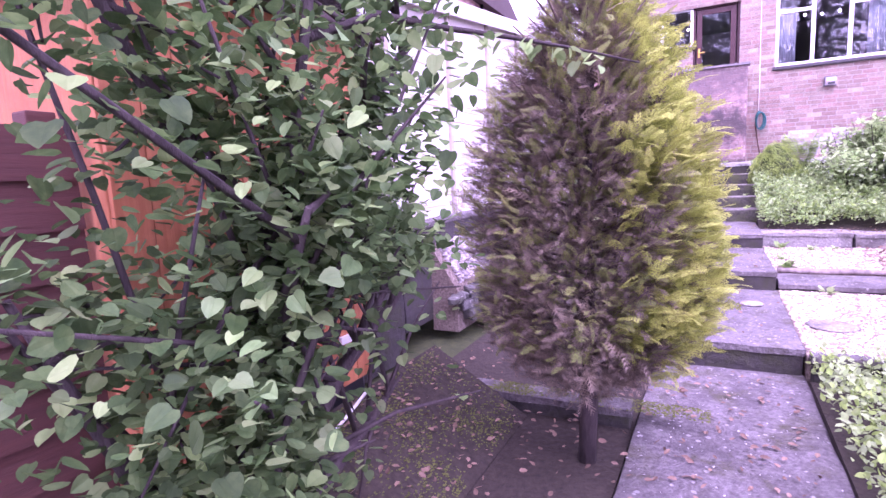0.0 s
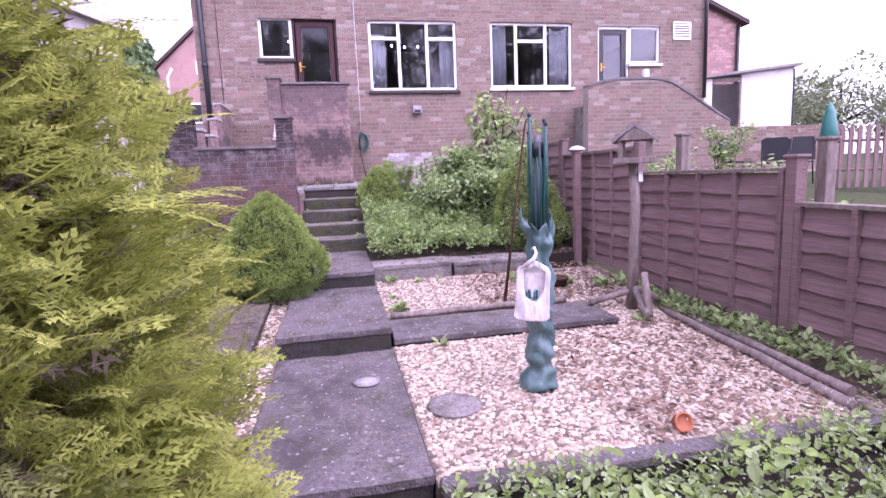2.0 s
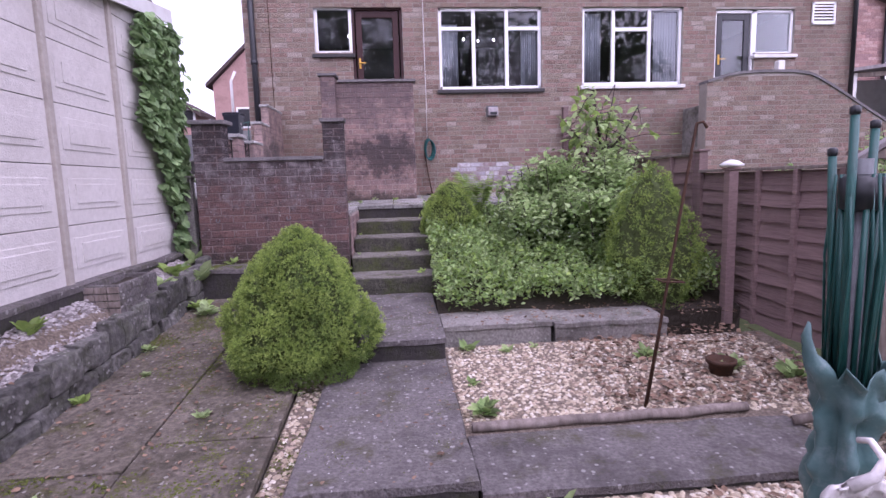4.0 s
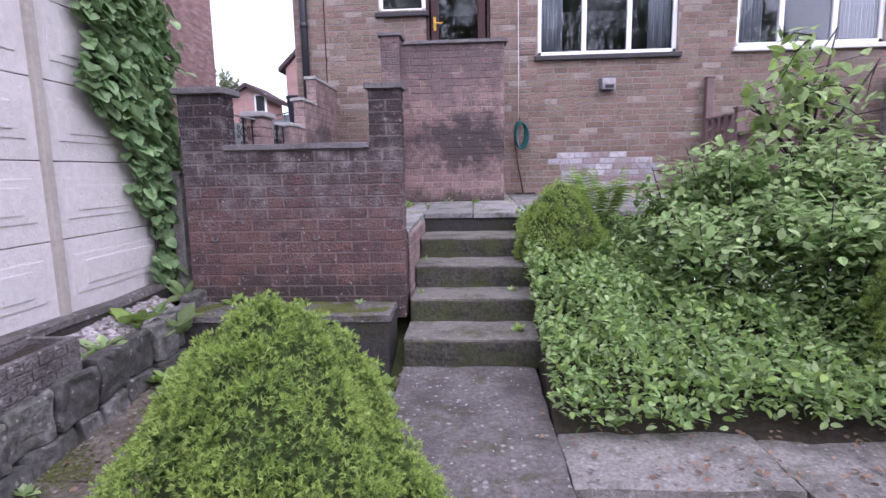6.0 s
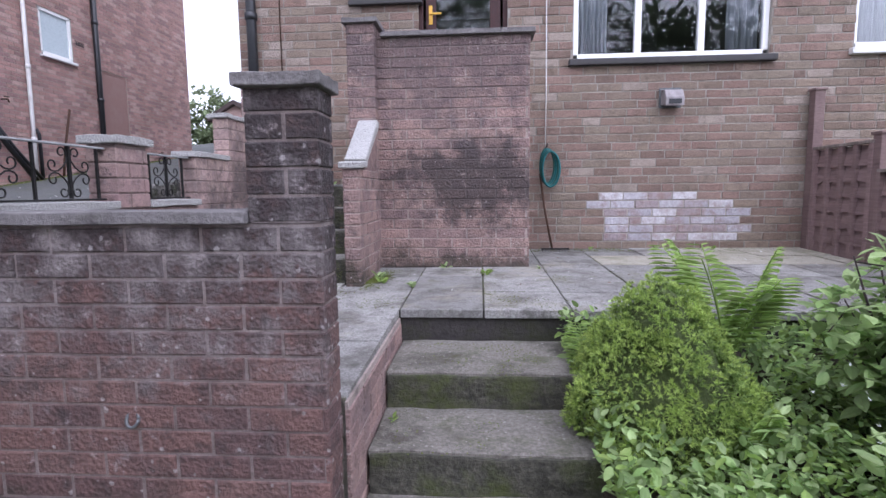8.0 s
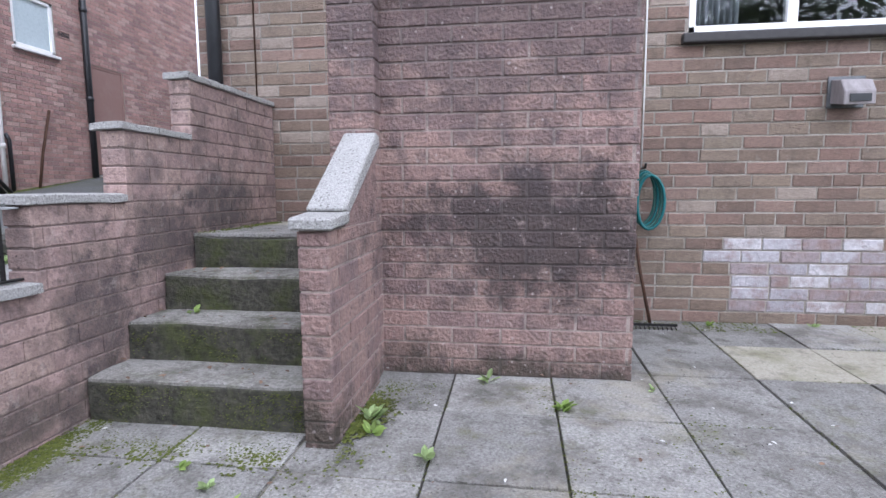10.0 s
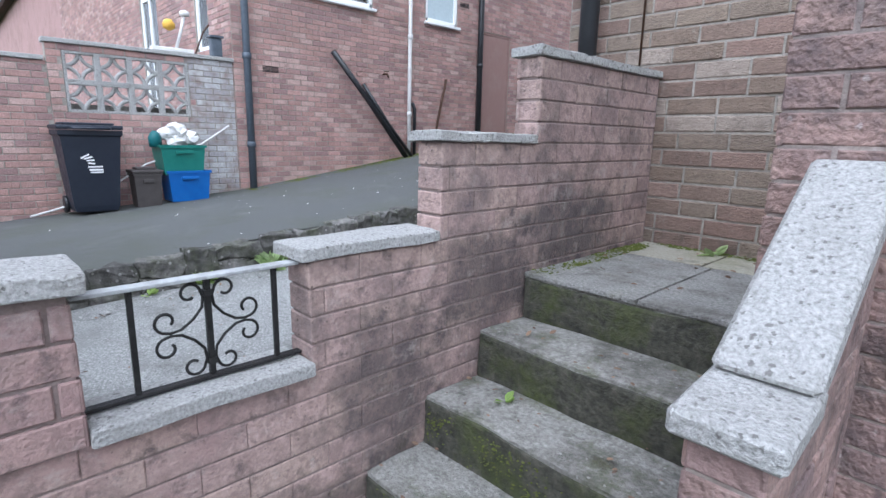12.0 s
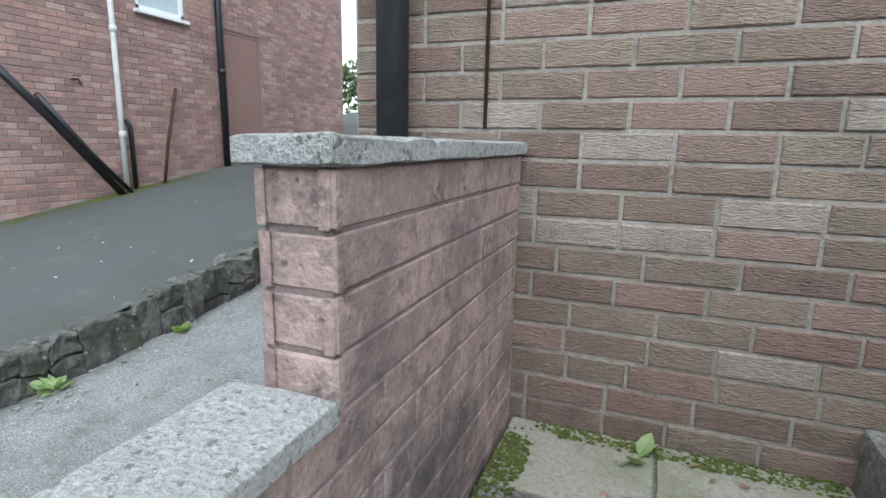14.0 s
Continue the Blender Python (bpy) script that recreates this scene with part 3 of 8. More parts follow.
# ---- foliage helpers ----
LEAF_OVAL = np.array([(0, 0, 0), (.19, .13, .03), (.29, .36, .05), (.22, .70, .04), (0, 1, -.06), (-.22, .70, .04), (-.29, .36, .05), (-.19, .13, .03)])
LEAF_HEART = np.array([(0, .04, 0), (.22, -.02, .04), (.42, .14, .07), (.46, .36, .07), (.34, .66, .05), (.16, .87, .0), (0, 1, -.07), (-.16, .87, .0), (-.34, .66, .05), (-.46, .36, .07), (-.42, .14, .07), (-.22, -.02, .04)])
LEAF_NARROW = np.array([(0, 0, 0), (.13, .3, .03), (.10, .7, .03), (0, 1, -.06), (-.10, .7, .03), (-.13, .3, .03)])


def orient(d, rnd, roll=None):
    """Rotations whose y axis lies along each row of d, with a random roll or the face turned up."""
    d = d / np.linalg.norm(d, axis=1, keepdims=True)
    up = np.tile((0, 0, 1.0), (len(d), 1)) + rnd.normal(0, 0.35 if roll is None else roll, (len(d), 3))
    x = np.cross(d, up)
    x /= np.linalg.norm(x, axis=1, keepdims=True) + 1e-9
    z = np.cross(x, d)
    return np.stack([x, d, z], axis=2)


def leaves(name, places, ways, sizes, mat, parent, shape=LEAF_OVAL, seed=0, label="", roll=None):
    """Many leaves in one mesh: one at each place, along its way."""
    rnd = np.random.RandomState(seed)
    n = len(places)
    R = orient(np.asarray(ways, float), rnd, roll)
    v = np.einsum("nij,kj->nki", R, shape) * np.asarray(sizes).reshape(n, 1, 1) + np.asarray(places)[:, None, :]
    k = len(shape)
    base = (np.arange(n) * k)[:, None]
    faces = np.concatenate([base + np.arange(0, k // 2 + 1)[None], base + np.array([[*range(k // 2, k), 0]])])
    ob = raw(name, v.reshape(-1, 3), faces, mat, parent, label)
    return ob


def spray_shape(width, fine=2):
    """A feathered conifer spray of length 1: a rib, side fingers, and small fingers on those, drooping at the tip."""
    bars = [(0.0, 0.0, 0.0, 1.0, width * 1.1)]
    for i in range(8):
        y = .08 + .105 * i
        for sg in (-1, 1):
            ang, ln = sg * (52 - 2.0 * i), (.44 - .038 * i) * (1 if (i + sg) % 3 else .78)
            bars.append((0.0, y, ang, ln, width))
            for k in range(fine):
                q = ln * (.34 + .30 * k)
                px, py = q * math.sin(radians(ang)), y + q * math.cos(radians(ang))
                for s2 in (-1, 1):
                    bars.append((px, py, ang + s2 * 42, ln * (.36 - .09 * k), width * 1.2))
    v, f = [], []
    for px, py, ang, ln, w in bars:
        a = radians(ang)
        d, s = np.array((math.sin(a), math.cos(a))), np.array((math.cos(a), -math.sin(a)))
        p = np.array((px, py))
        f.append([len(v) + k for k in range(3)])
        v += [p - s * w * .75, p + s * w * .75, p + d * ln]
    v = np.array(v)
    return np.column_stack([v, -.38 * v[:, 1] ** 2 - .5 * v[:, 0] ** 2]), np.array(f)


def sprays(name, places, ways, sizes, mat, parent, seed=0, width=.026, roll=0.5, label="", fine=2):
    """Feathered conifer sprays, one at each place."""
    rnd = np.random.RandomState(seed)
    shape, quad = spray_shape(width, fine)
    n, k = len(places), len(shape)
    R = orient(np.asarray(ways, float), rnd, roll)
    v = np.einsum("nij,kj->nki", R, shape) * np.asarray(sizes).reshape(n, 1, 1) + np.asarray(places)[:, None, :]
    faces = (np.arange(n) * k)[:, None, None] + quad[None]
    return raw(name, v.reshape(-1, 3), faces.reshape(-1, 3), mat, parent, label)


def needles(name, places, ways, sizes, mat, parent, seed=0, per=7, label=""):
    """Tufts of short needles round each place."""
    rnd = np.random.RandomState(seed)
    n = len(places)
    P = np.repeat(np.asarray(places), per, 0)
    D = np.repeat(np.asarray(ways, float), per, 0)
    D = D / np.linalg.norm(D, axis=1, keepdims=True) + rnd.normal(0, .55, D.shape)
    S = np.repeat(np.asarray(sizes), per)
    shape = np.array([(-.13, 0, 0), (.13, 0, 0), (0, 1, 0)])
    R = orient(D, rnd, 1.0)
    v = np.einsum("nij,kj->nki", R, shape) * S.reshape(-1, 1, 1) + P[:, None, :]
    faces = (np.arange(n * per) * 3)[:, None] + np.arange(3)[None]
    return raw(name, v.reshape(-1, 3), faces, mat, parent, label)


def pebbles(name, n, place, mat, parent, size=(.012, .03), seed=0, label="", cushion=False):
    """Loose stones: flattened six-sided lumps lying where place(rnd) says."""
    rnd = np.random.RandomState(seed)
    P = place(rnd, n)
    n = len(P)
    base = np.array([(1, 0, 0), (.5, .8, 0), (-.5, .8, 0), (-1, 0, 0), (-.5, -.8, 0), (.5, -.8, 0), (.45, .3, .6), (-.45, .35, .55), (0, -.45, .6)])
    fc = [(0, 1, 6), (1, 2, 7, 6), (2, 3, 7), (3, 4, 8, 7), (4, 5, 8), (5, 0, 6, 8), (6, 7, 8)]
    if cushion:
        base = np.array([(1, 0, 0), (.3, .95, 0), (-.8, .6, 0), (-.8, -.6, 0), (.3, -.95, 0), (0, 0, .6)])
        fc = [(i, (i + 1) % 5, 5) for i in range(5)]
    kb = len(base)
    s = rnd.uniform(size[0], size[1], (n, 1, 1)) * np.stack([np.ones(n), rnd.uniform(.6, 1, n), rnd.uniform(.4, .9, n)], 1)[:, None, :]
    a = rnd.uniform(0, 2 * np.pi, n)
    c, q = np.cos(a), np.sin(a)
    v = base[None] * s * rnd.uniform(.8, 1.2, (n, kb, 1))
    v = np.stack([v[..., 0] * c[:, None] - v[..., 1] * q[:, None], v[..., 0] * q[:, None] + v[..., 1] * c[:, None], v[..., 2] + v[..., 0] * rnd.uniform(-.3, .3, (n, 1))], 2) + P[:, None, :]
    faces = []
    for i in range(n):
        faces.extend(tuple(kb * i + k for k in t) for t in fc)
    return raw(name, v.reshape(-1, 3), faces, mat, parent, label)


# ---- ground and far setting ----
def ground_height(x, y):
    ys = [-2000, 3.9, 6, 8, 9.4, 11.5, 14, 20, 60, 2000]
    zs = [0.0, 0.0, 0.12, 0.25, 0.45, 1.2, 1.45, 1.9, 2.4, 2.4]
    return float(np.interp(y, ys, zs))


def build_ground():
    xs = [-1500, -200, -60, -20, -9, -4, -2, 0, 2, 3.6, 6, 10, 20, 60, 200, 1500]
    ys = [-1500, -200, -40, -5, 0, 2, 3.9, 6, 8, 9.4, 11.5, 14, 20, 60, 200, 1500]
    v = [(x, y, ground_height(x, y) - 0.02) for y in ys for x in xs]
    n = len(xs)
    f = [(j * n + i, j * n + i + 1, (j + 1) * n + i + 1, (j + 1) * n + i) for j in range(len(ys) - 1) for i in range(n - 1)]
    tagged(raw("ground", v, f, M_GRASS_GROUND), "dark soil and rough grass ground under the garden", "ground", "", "structure")


build_ground()


def drive_z(x, y):
    return 2.12 + (0.15 if y > 14.6 else 0.08) * (y - 14.6) + 0.03 * (x + 8.1)


def lane_z(x, y):
    return 1.80 + 0.07 * (y - 11.8) + max(0.0, y - 15.0) * 0.07


def sheet(name, xs, ys, zf, mat, label, category):
    v = [(x, y, zf(x, y)) for y in ys for x in xs]
    n = len(xs)
    f = [(j * n + i, j * n + i + 1, (j + 1) * n + i + 1, (j + 1) * n + i) for j in range(len(ys) - 1) for i in range(n - 1)]
    return tagged(raw(name, v, f, mat), label, category, "", "structure")


sheet("drive", [-12, -8.1, -6, -4.5], [10.3, 11.8, 13, 14.6, 16, 18, 20, 24, 30, 45], drive_z, M_ASPHALT, "sloping dark grey asphalt drive with moss along its edge", "driveway")
sheet("concrete_lane", [-4.45, -3.3, -2.10], [10.25, 11.8, 13, 15, 18, 22, 30, 45], lane_z, M_DRIVE, "pale rough concrete lane speckled with grit", "driveway")

# ---- our house: the back wall, with its openings ----
WALL_Y = 14.27
HOUSE = plane_frame((0, WALL_Y, 0), (1, 0, 0), (0, -1, 0))
HX0, HX1, HZ0, HZ1 = -2.58, 9.77, 1.45, 7.9
OPENINGS = {"window_1": (-1.27, -0.56, 4.36, 5.25), "door_1": (-0.56, 0.41, 3.22, 5.25), "window_2": (1.11, 3.15, 3.66, 5.22), "window_3": (3.98, 6.06, 3.70, 5.22),
            "door_2": (6.75, 7.60, 3.22, 5.17), "window_4": (7.60, 8.45, 4.27, 5.17)}


def house_solid(u, v):
    return not any(a < u < b and c < v < d for a, b, c, d in OPENINGS.values())


wall_house = wall_solid("wall_house", HOUSE, [HX0, HX1] + [q for o in OPENINGS.values() for q in o[:2]], [HZ0, HZ1] + [q for o in OPENINGS.values() for q in o[2:]],
                        house_solid, 0.26, M_MORTAR, None, "brown multi-stock brick back wall of a house", category="wall")
SIDE_L = plane_frame((HX0, 24.0, 0), (0, -1, 0), (-1, 0, 0))
wall_side = wall_solid("wall_house_side", SIDE_L, [0, 24.0 - WALL_Y - 0.262], [1.6, HZ1], lambda u, v: True, 0.26, M_MORTAR, None, "brown brick side wall of the house", category="wall")
wall_side_r = tagged(part("wall_house_far_side", box(HX1 - 0.26, HX1, WALL_Y + 0.262, 24.0, 1.45, HZ1), M_MORTAR), "far side wall of the house", "wall", "", "structure")
tagged(part("wall_house_back", box(HX0, HX1, 24.002, 24.25, 1.45, HZ1), M_MORTAR), "street wall of the house", "wall", "", "structure")
tagged(part("floor_house", box(HX0 + .27, HX1 - .27, WALL_Y + .264, 23.99, 3.05, 3.2), M_ROOM), "dim floor inside the house", "floor", "", "structure")
tagged(part("ceiling_house", box(HX0 + .27, HX1 - .27, WALL_Y + .264, 23.99, 5.6, 5.7), M_ROOM), "dim ceiling inside the house", "ceiling", "", "structure")
for i, x in enumerate((0.62, 3.55, 6.5)):
    tagged(part(f"wall_inside_{i + 1}", box(x - .06, x + .06, WALL_Y + .264, 19.0, 3.202, 5.598), M_ROOM), "dim partition wall inside the house", "wall", "", "structure")
tagged(part("wall_inside_back", box(HX0 + .27, HX1 - .27, 19.002, 19.1, 3.202, 5.598), M_ROOM), "dim room wall inside the house", "wall", "", "structure")


def build_roof(name, x0, x1, y0, y1, z, rise, label):
    t = thing(name, ((x0 + x1) / 2, (y0 + y1) / 2, z), label, "roof", kind="structure")
    m = plane_frame((x0 - .2, y0 - .3, z), (0, 1, 0), (1, 0, 0))
    d = y1 - y0 + .6
    part("roof_slope", prism([(0, 0), (d, 0), (d / 2, rise)], x1 - x0 + .4, m), M_ROOF, t)
    part("gutter", box(x0 - .2, x1 + .2, y0 - .42, y0 - .3, z - .05, z + .06, .02), M_BLACK, t)


build_roof("house_roof", HX0, HX1, WALL_Y, 24.25, HZ1, 2.2, "dark tiled house roof with black gutter")


def build_window(name, rect, bars, mat, label, sill_mat=M_SILL, transoms=(), depth=0.07, back=0.05):
    """A frame set in the wall's opening. bars: upright lines; transoms: (u0, u1, v) of cross bars. Each pane is its own part."""
    a, b, c, d = rect
    y = WALL_Y + back
    t = thing(name, ((a + b) / 2, y, c), label, "window", kind="structure")
    fr = box(a, b, y, y + depth, c, c + .07, .008)
    for q in ((a, b, d - .06, d), (a, a + .06, c, d), (b - .06, b, c, d)):
        box(q[0], q[1], y, y + depth, q[2], q[3], .008, fr)
    for u in bars:
        box(u - .035, u + .035, y - .004, y + depth, c + .05, d - .05, .008, fr)
    for u0, u1, v in transoms:
        box(u0, u1, y - .003, y + depth, v - .035, v + .035, .008, fr)
    part("window_frame", fr, mat, t)
    edges = [a + .06] + sorted(bars) + [b - .06]
    for u0, u1 in zip(edges, edges[1:]):
        cuts = [c + .07] + sorted(v for q0, q1, v in transoms if q0 - .05 <= (u0 + u1) / 2 <= q1 + .05) + [d - .06]
        for v0, v1 in zip(cuts, cuts[1:]):
            p = part("pane", box(u0 + .002, u1 - .002, y + .03, y + .036, v0 + .002, v1 - .002), M_GLASS, t, "clear glass pane")
            p.visible_shadow = False
    part("window_sill", box(a - .05, b + .05, WALL_Y - .07, WALL_Y + .05, c - .07, c - .002, .012), sill_mat, t)
    return t


build_window("window_1", OPENINGS["window_1"], [], M_UPVC, "small white-framed window beside the back door")
build_window("window_2", OPENINGS["window_2"], [1.80, 2.46], M_UPVC, "wide white three-light window with net curtains", transoms=[(1.15, 1.80, 4.83), (2.46, 3.11, 4.83)])
build_window("window_3", OPENINGS["window_3"], [4.63, 5.38], M_UPVC, "wide white window with a small top light and curtains", sill_mat=M_WHITE, transoms=[(4.63, 5.38, 4.80)])
build_window("window_4", OPENINGS["window_4"], [], M_UPVC, "small white-framed window beside the neighbouring back door", sill_mat=M_WHITE)


def build_door(name, rect, mat, label, glazed=True, frame=None):
    a, b, c, d = rect
    y = WALL_Y + .05
    t = thing(name, ((a + b) / 2, y, c), label, "door", kind="structure")
    fr = box(a, a + .05, y, y + .09, c, d, .008)
    box(b - .05, b, y, y + .09, c, d, .008, fr)
    box(a, b, y, y + .09, d - .07, d, .008, fr)
    part("door_frame", fr, frame or mat, t)
    leaf = box(a + .075, a + .19, y + .03, y + .075, c + .01, d - .075, .008)
    box(b - .19, b - .075, y + .03, y + .075, c + .01, d - .075, .008, leaf)
    box(a + .19, b - .19, y + .03, y + .075, d - .2, d - .075, .008, leaf)
    box(a + .19, b - .19, y + .03, y + .075, c + .01, c + (.25 if glazed else .9), .008, leaf)
    lf = part("door_leaf", leaf, mat, t)
    g = part("pane", box(a + .188, b - .188, y + .05, y + .058, c + (.248 if glazed else .898), d - .198), M_GLASS, lf, "dark reflecting glass pane")
    g.visible_shadow = False
    h = tube([(a + .13, y + .03, c + .98), (a + .13, y - .02, c + .98), (a + .25, y - .02, c + .98)], .011)
    box(a + .11, a + .15, y + .022, y + .03, c + .88, c + 1.08, .004, h)
    part("door_handle", h, M_YELLOW, lf, "brass lever handle")
    return t


build_door("door_1", OPENINGS["door_1"], M_DARK_FRAME, "dark red-brown back door with a large glass pane")
# Black leaf stands in for the unlit room behind the open doorway.
build_door("door_2", OPENINGS["door_2"], M_BLACK, "white-framed neighbouring doorway, black leaf in its dark opening", frame=M_UPVC)


def build_curtain(rect, label):
    """A pleated hanging."""
    a, b, c, d = rect
    y0, n = WALL_Y + .2, 40
    v, f = [], []
    for i in range(n + 1):
        u = a + (b - a) * i / n
        off = .03 * math.sin(i * 1.25) + .01 * math.sin(i * 2.9 + 1)
        for z, k in ((c, 1.0), ((c + d) / 2, .8), (d, .6)):
            v.append((u, y0 + off * k, z))
    for i in range(n):
        for j in range(2):
            f.append((3 * i + j, 3 * i + 3 + j, 3 * i + 4 + j, 3 * i + 1 + j))
    ob = raw("curtain", v, f, M_CURTAIN, None, "", True)
    md = ob.modifiers.new("thickness", "SOLIDIFY")
    md.thickness = .004
    tagged(ob, label, "curtain", "curtains at the back windows")


for r in ((1.16, 1.50, 3.72, 4.95), (2.78, 3.10, 3.72, 4.95), (4.03, 4.42, 3.76, 5.15), (5.55, 6.01, 3.76, 5.15)):
    build_curtain(r, "pale grey net curtain drawn to the window's side")


# ---- retaining walls, steps and patio ----
def patio_z(y):
    return 1.55 + 0.025 * (y - 11.5)


def block_wall(name, x0, x1, y0, y1, z0, z1, label, sides="S", near=False, mat=M_BLOCK, mortar=M_BLOCK_MORTAR, seed=1, inset=0.008):
    """A straight block wall with laid faces on the sides named (S, N, E, W)."""
    core = part(name, box(x0 + inset, x1 - inset, y0 + inset, y1 - inset, z0, z1), mortar)
    tagged(core, label, "wall", "", "structure")
    faces = {"S": (plane_frame((0, y0 + inset, 0), (1, 0, 0), (0, -1, 0)), x0, x1), "N": (plane_frame((0, y1 - inset, 0), (-1, 0, 0), (0, 1, 0)), -x1, -x0),
             "E": (plane_frame((x1 - inset, 0, 0), (0, 1, 0), (1, 0, 0)), y0, y1), "W": (plane_frame((x0 + inset, 0, 0), (0, -1, 0), (-1, 0, 0)), -y1, -y0)}
    for i, s in enumerate(sides):
        m, a, b = faces[s]
        BRICK_JOBS.append((core, m, a, b, z0, z1, (a, b, z0, z1) if near else None, mat, seed + i, 0.0 if s in "SN" else 0.15))
    return core


BRICK_JOBS = []


def coping(x0, x1, y0, y1, z0, z1, label, mat=M_CAP, rough=.006):
    b = box(x0, x1, y0, y1, z0, z1, .010, cuts=9, rough=rough)
    for v in b.verts:
        # knocked corners and arrises, uneven along the stone
        edge = min(v.co.x - x0, x1 - v.co.x) < .012 or min(v.co.y - y0, y1 - v.co.y) < .012
        if edge and v.co.z > (z0 + z1) / 2:
            v.co.z -= .008 * max(0.0, noise.noise(v.co * 14.0) + .05)
    return tagged(part("coping_stone", b, mat), label, "coping", "wall copings")


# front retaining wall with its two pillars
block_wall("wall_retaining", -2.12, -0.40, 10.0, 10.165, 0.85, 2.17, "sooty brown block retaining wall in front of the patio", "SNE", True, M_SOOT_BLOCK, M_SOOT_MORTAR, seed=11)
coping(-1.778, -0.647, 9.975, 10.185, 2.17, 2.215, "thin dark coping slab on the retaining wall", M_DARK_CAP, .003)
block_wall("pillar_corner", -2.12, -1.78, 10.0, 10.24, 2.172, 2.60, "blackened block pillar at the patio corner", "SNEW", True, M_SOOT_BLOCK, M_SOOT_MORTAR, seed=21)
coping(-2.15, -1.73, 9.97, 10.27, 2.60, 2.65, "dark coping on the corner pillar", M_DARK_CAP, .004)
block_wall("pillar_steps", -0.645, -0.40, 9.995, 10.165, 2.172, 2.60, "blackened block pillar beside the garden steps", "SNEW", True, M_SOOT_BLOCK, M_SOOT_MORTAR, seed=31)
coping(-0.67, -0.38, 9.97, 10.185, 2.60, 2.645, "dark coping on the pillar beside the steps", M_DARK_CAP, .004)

block_wall("wall_steps_side", -0.402, -0.374, 10.17, 11.47, 0.95, 1.50, "pink block face beside the garden steps", "E", True, seed=36)

# side wall of the patio, stepped up to the house
SX0, SX1 = -2.095, -1.97
SIDE_TOP = [(10.31, 12.09, 2.19), (12.09, 12.62, 2.54), (12.62, 13.172, 2.89), (13.172, WALL_Y - .012, 3.24)]


def side_solid(u, v):
    return any(a <= u <= b and v < t for a, b, t in SIDE_TOP)


SIDE_E = plane_frame((SX1 - .008, 0, 0), (0, 1, 0), (1, 0, 0))
SIDE_W = plane_frame((SX0 + .008, 0, 0), (0, -1, 0), (-1, 0, 0))
wall_stair = wall_solid("wall_patio_side", SIDE_E, [10.31, 12.098, 12.628, 13.18, WALL_Y - .012], [1.3, 2.19, 2.54, 2.89, 3.24],
                        side_solid, SX1 - SX0 - .016, M_SIDE_MORTAR, None, "pink block side wall stepping up to the house", category="wall")
for i, (ya, za, zb) in enumerate(((12.09, 2.19, 2.54), (12.62, 2.54, 2.89), (13.172, 2.89, 3.24))):
    BRICK_JOBS.append((wall_stair, plane_frame((0, ya + .008, 0), (1, 0, 0), (0, -1, 0)), SX0 - .009, SX1 + .004, za, zb, (SX0 - .02, SX1 + .02, za, zb), M_SIDE_BLOCK, 61 + i, 0.15))
block_wall("pillar_middle", SX0 - .04, SX1 + .02, 11.22, 11.51, 2.19, 2.56, "pink block pillar between the iron panels", "SNEW", True, M_SIDE_BLOCK, M_SIDE_MORTAR, seed=51)
coping(SX0 - .07, SX1 + .05, 11.19, 11.54, 2.56, 2.61, "pale pebbly coping on the middle pillar")
coping(SX0 - .03, SX1 + .035, 11.515, 12.085, 2.19, 2.235, "pale coping under an iron panel")
coping(SX0 - .03, SX1 + .035, 10.32, 11.215, 2.19, 2.235, "pale coping under an iron panel")
coping(SX0 - .045, SX1 + .016, 12.062, 12.612, 2.54, 2.582, "pale pebbly coping slab with chipped edges")
coping(SX0 - .045, SX1 + .014, 12.602, 12.868, 2.89, 2.929, "pale pebbly coping slab with chipped edges")
coping(SX0 - .045, SX1 + .014, 12.872, 13.165, 2.89, 2.927, "pale pebbly coping slab with chipped edges")
coping(SX0 - .03, SX1 + .012, 13.155, 13.50, 3.24, 3.281, "pale coping slab with chipped edges")
coping(SX0 - .03, SX1 + .012, 13.503, WALL_Y - .012, 3.24, 3.279, "pale coping slab along the stair wall")

# the raised door landing
block_wall("wall_landing", -0.80, 0.54, 13.02, 13.24, 1.5, 3.60, "tall pink block wall of the door landing with a soot stain", "SE", True, seed=91)
coping(-0.75, 0.58, 12.98, 13.28, 3.60, 3.645, "thin grey coping on the landing wall", M_DARK_CAP, .003)
block_wall("pillar_landing", -1.03, -0.785, 12.90, 13.25, 1.5, 3.69, "pink block pillar at the end of the landing wall", "SEW", True, seed=101)
coping(-1.06, -0.755, 12.87, 13.28, 3.69, 3.735, "thin grey coping on the landing pillar", M_DARK_CAP, .003)
tagged(part("landing", box(-0.2, 0.53, 13.25, WALL_Y - .012, 1.5, 3.2, .01), M_STEP), "concrete landing before the back door", "landing", "", "structure")
block_wall("wall_landing_side", 0.30, 0.535, 13.245, WALL_Y - .012, 3.2, 3.6, "block parapet at the side of the door landing", "EW", False, seed=111)

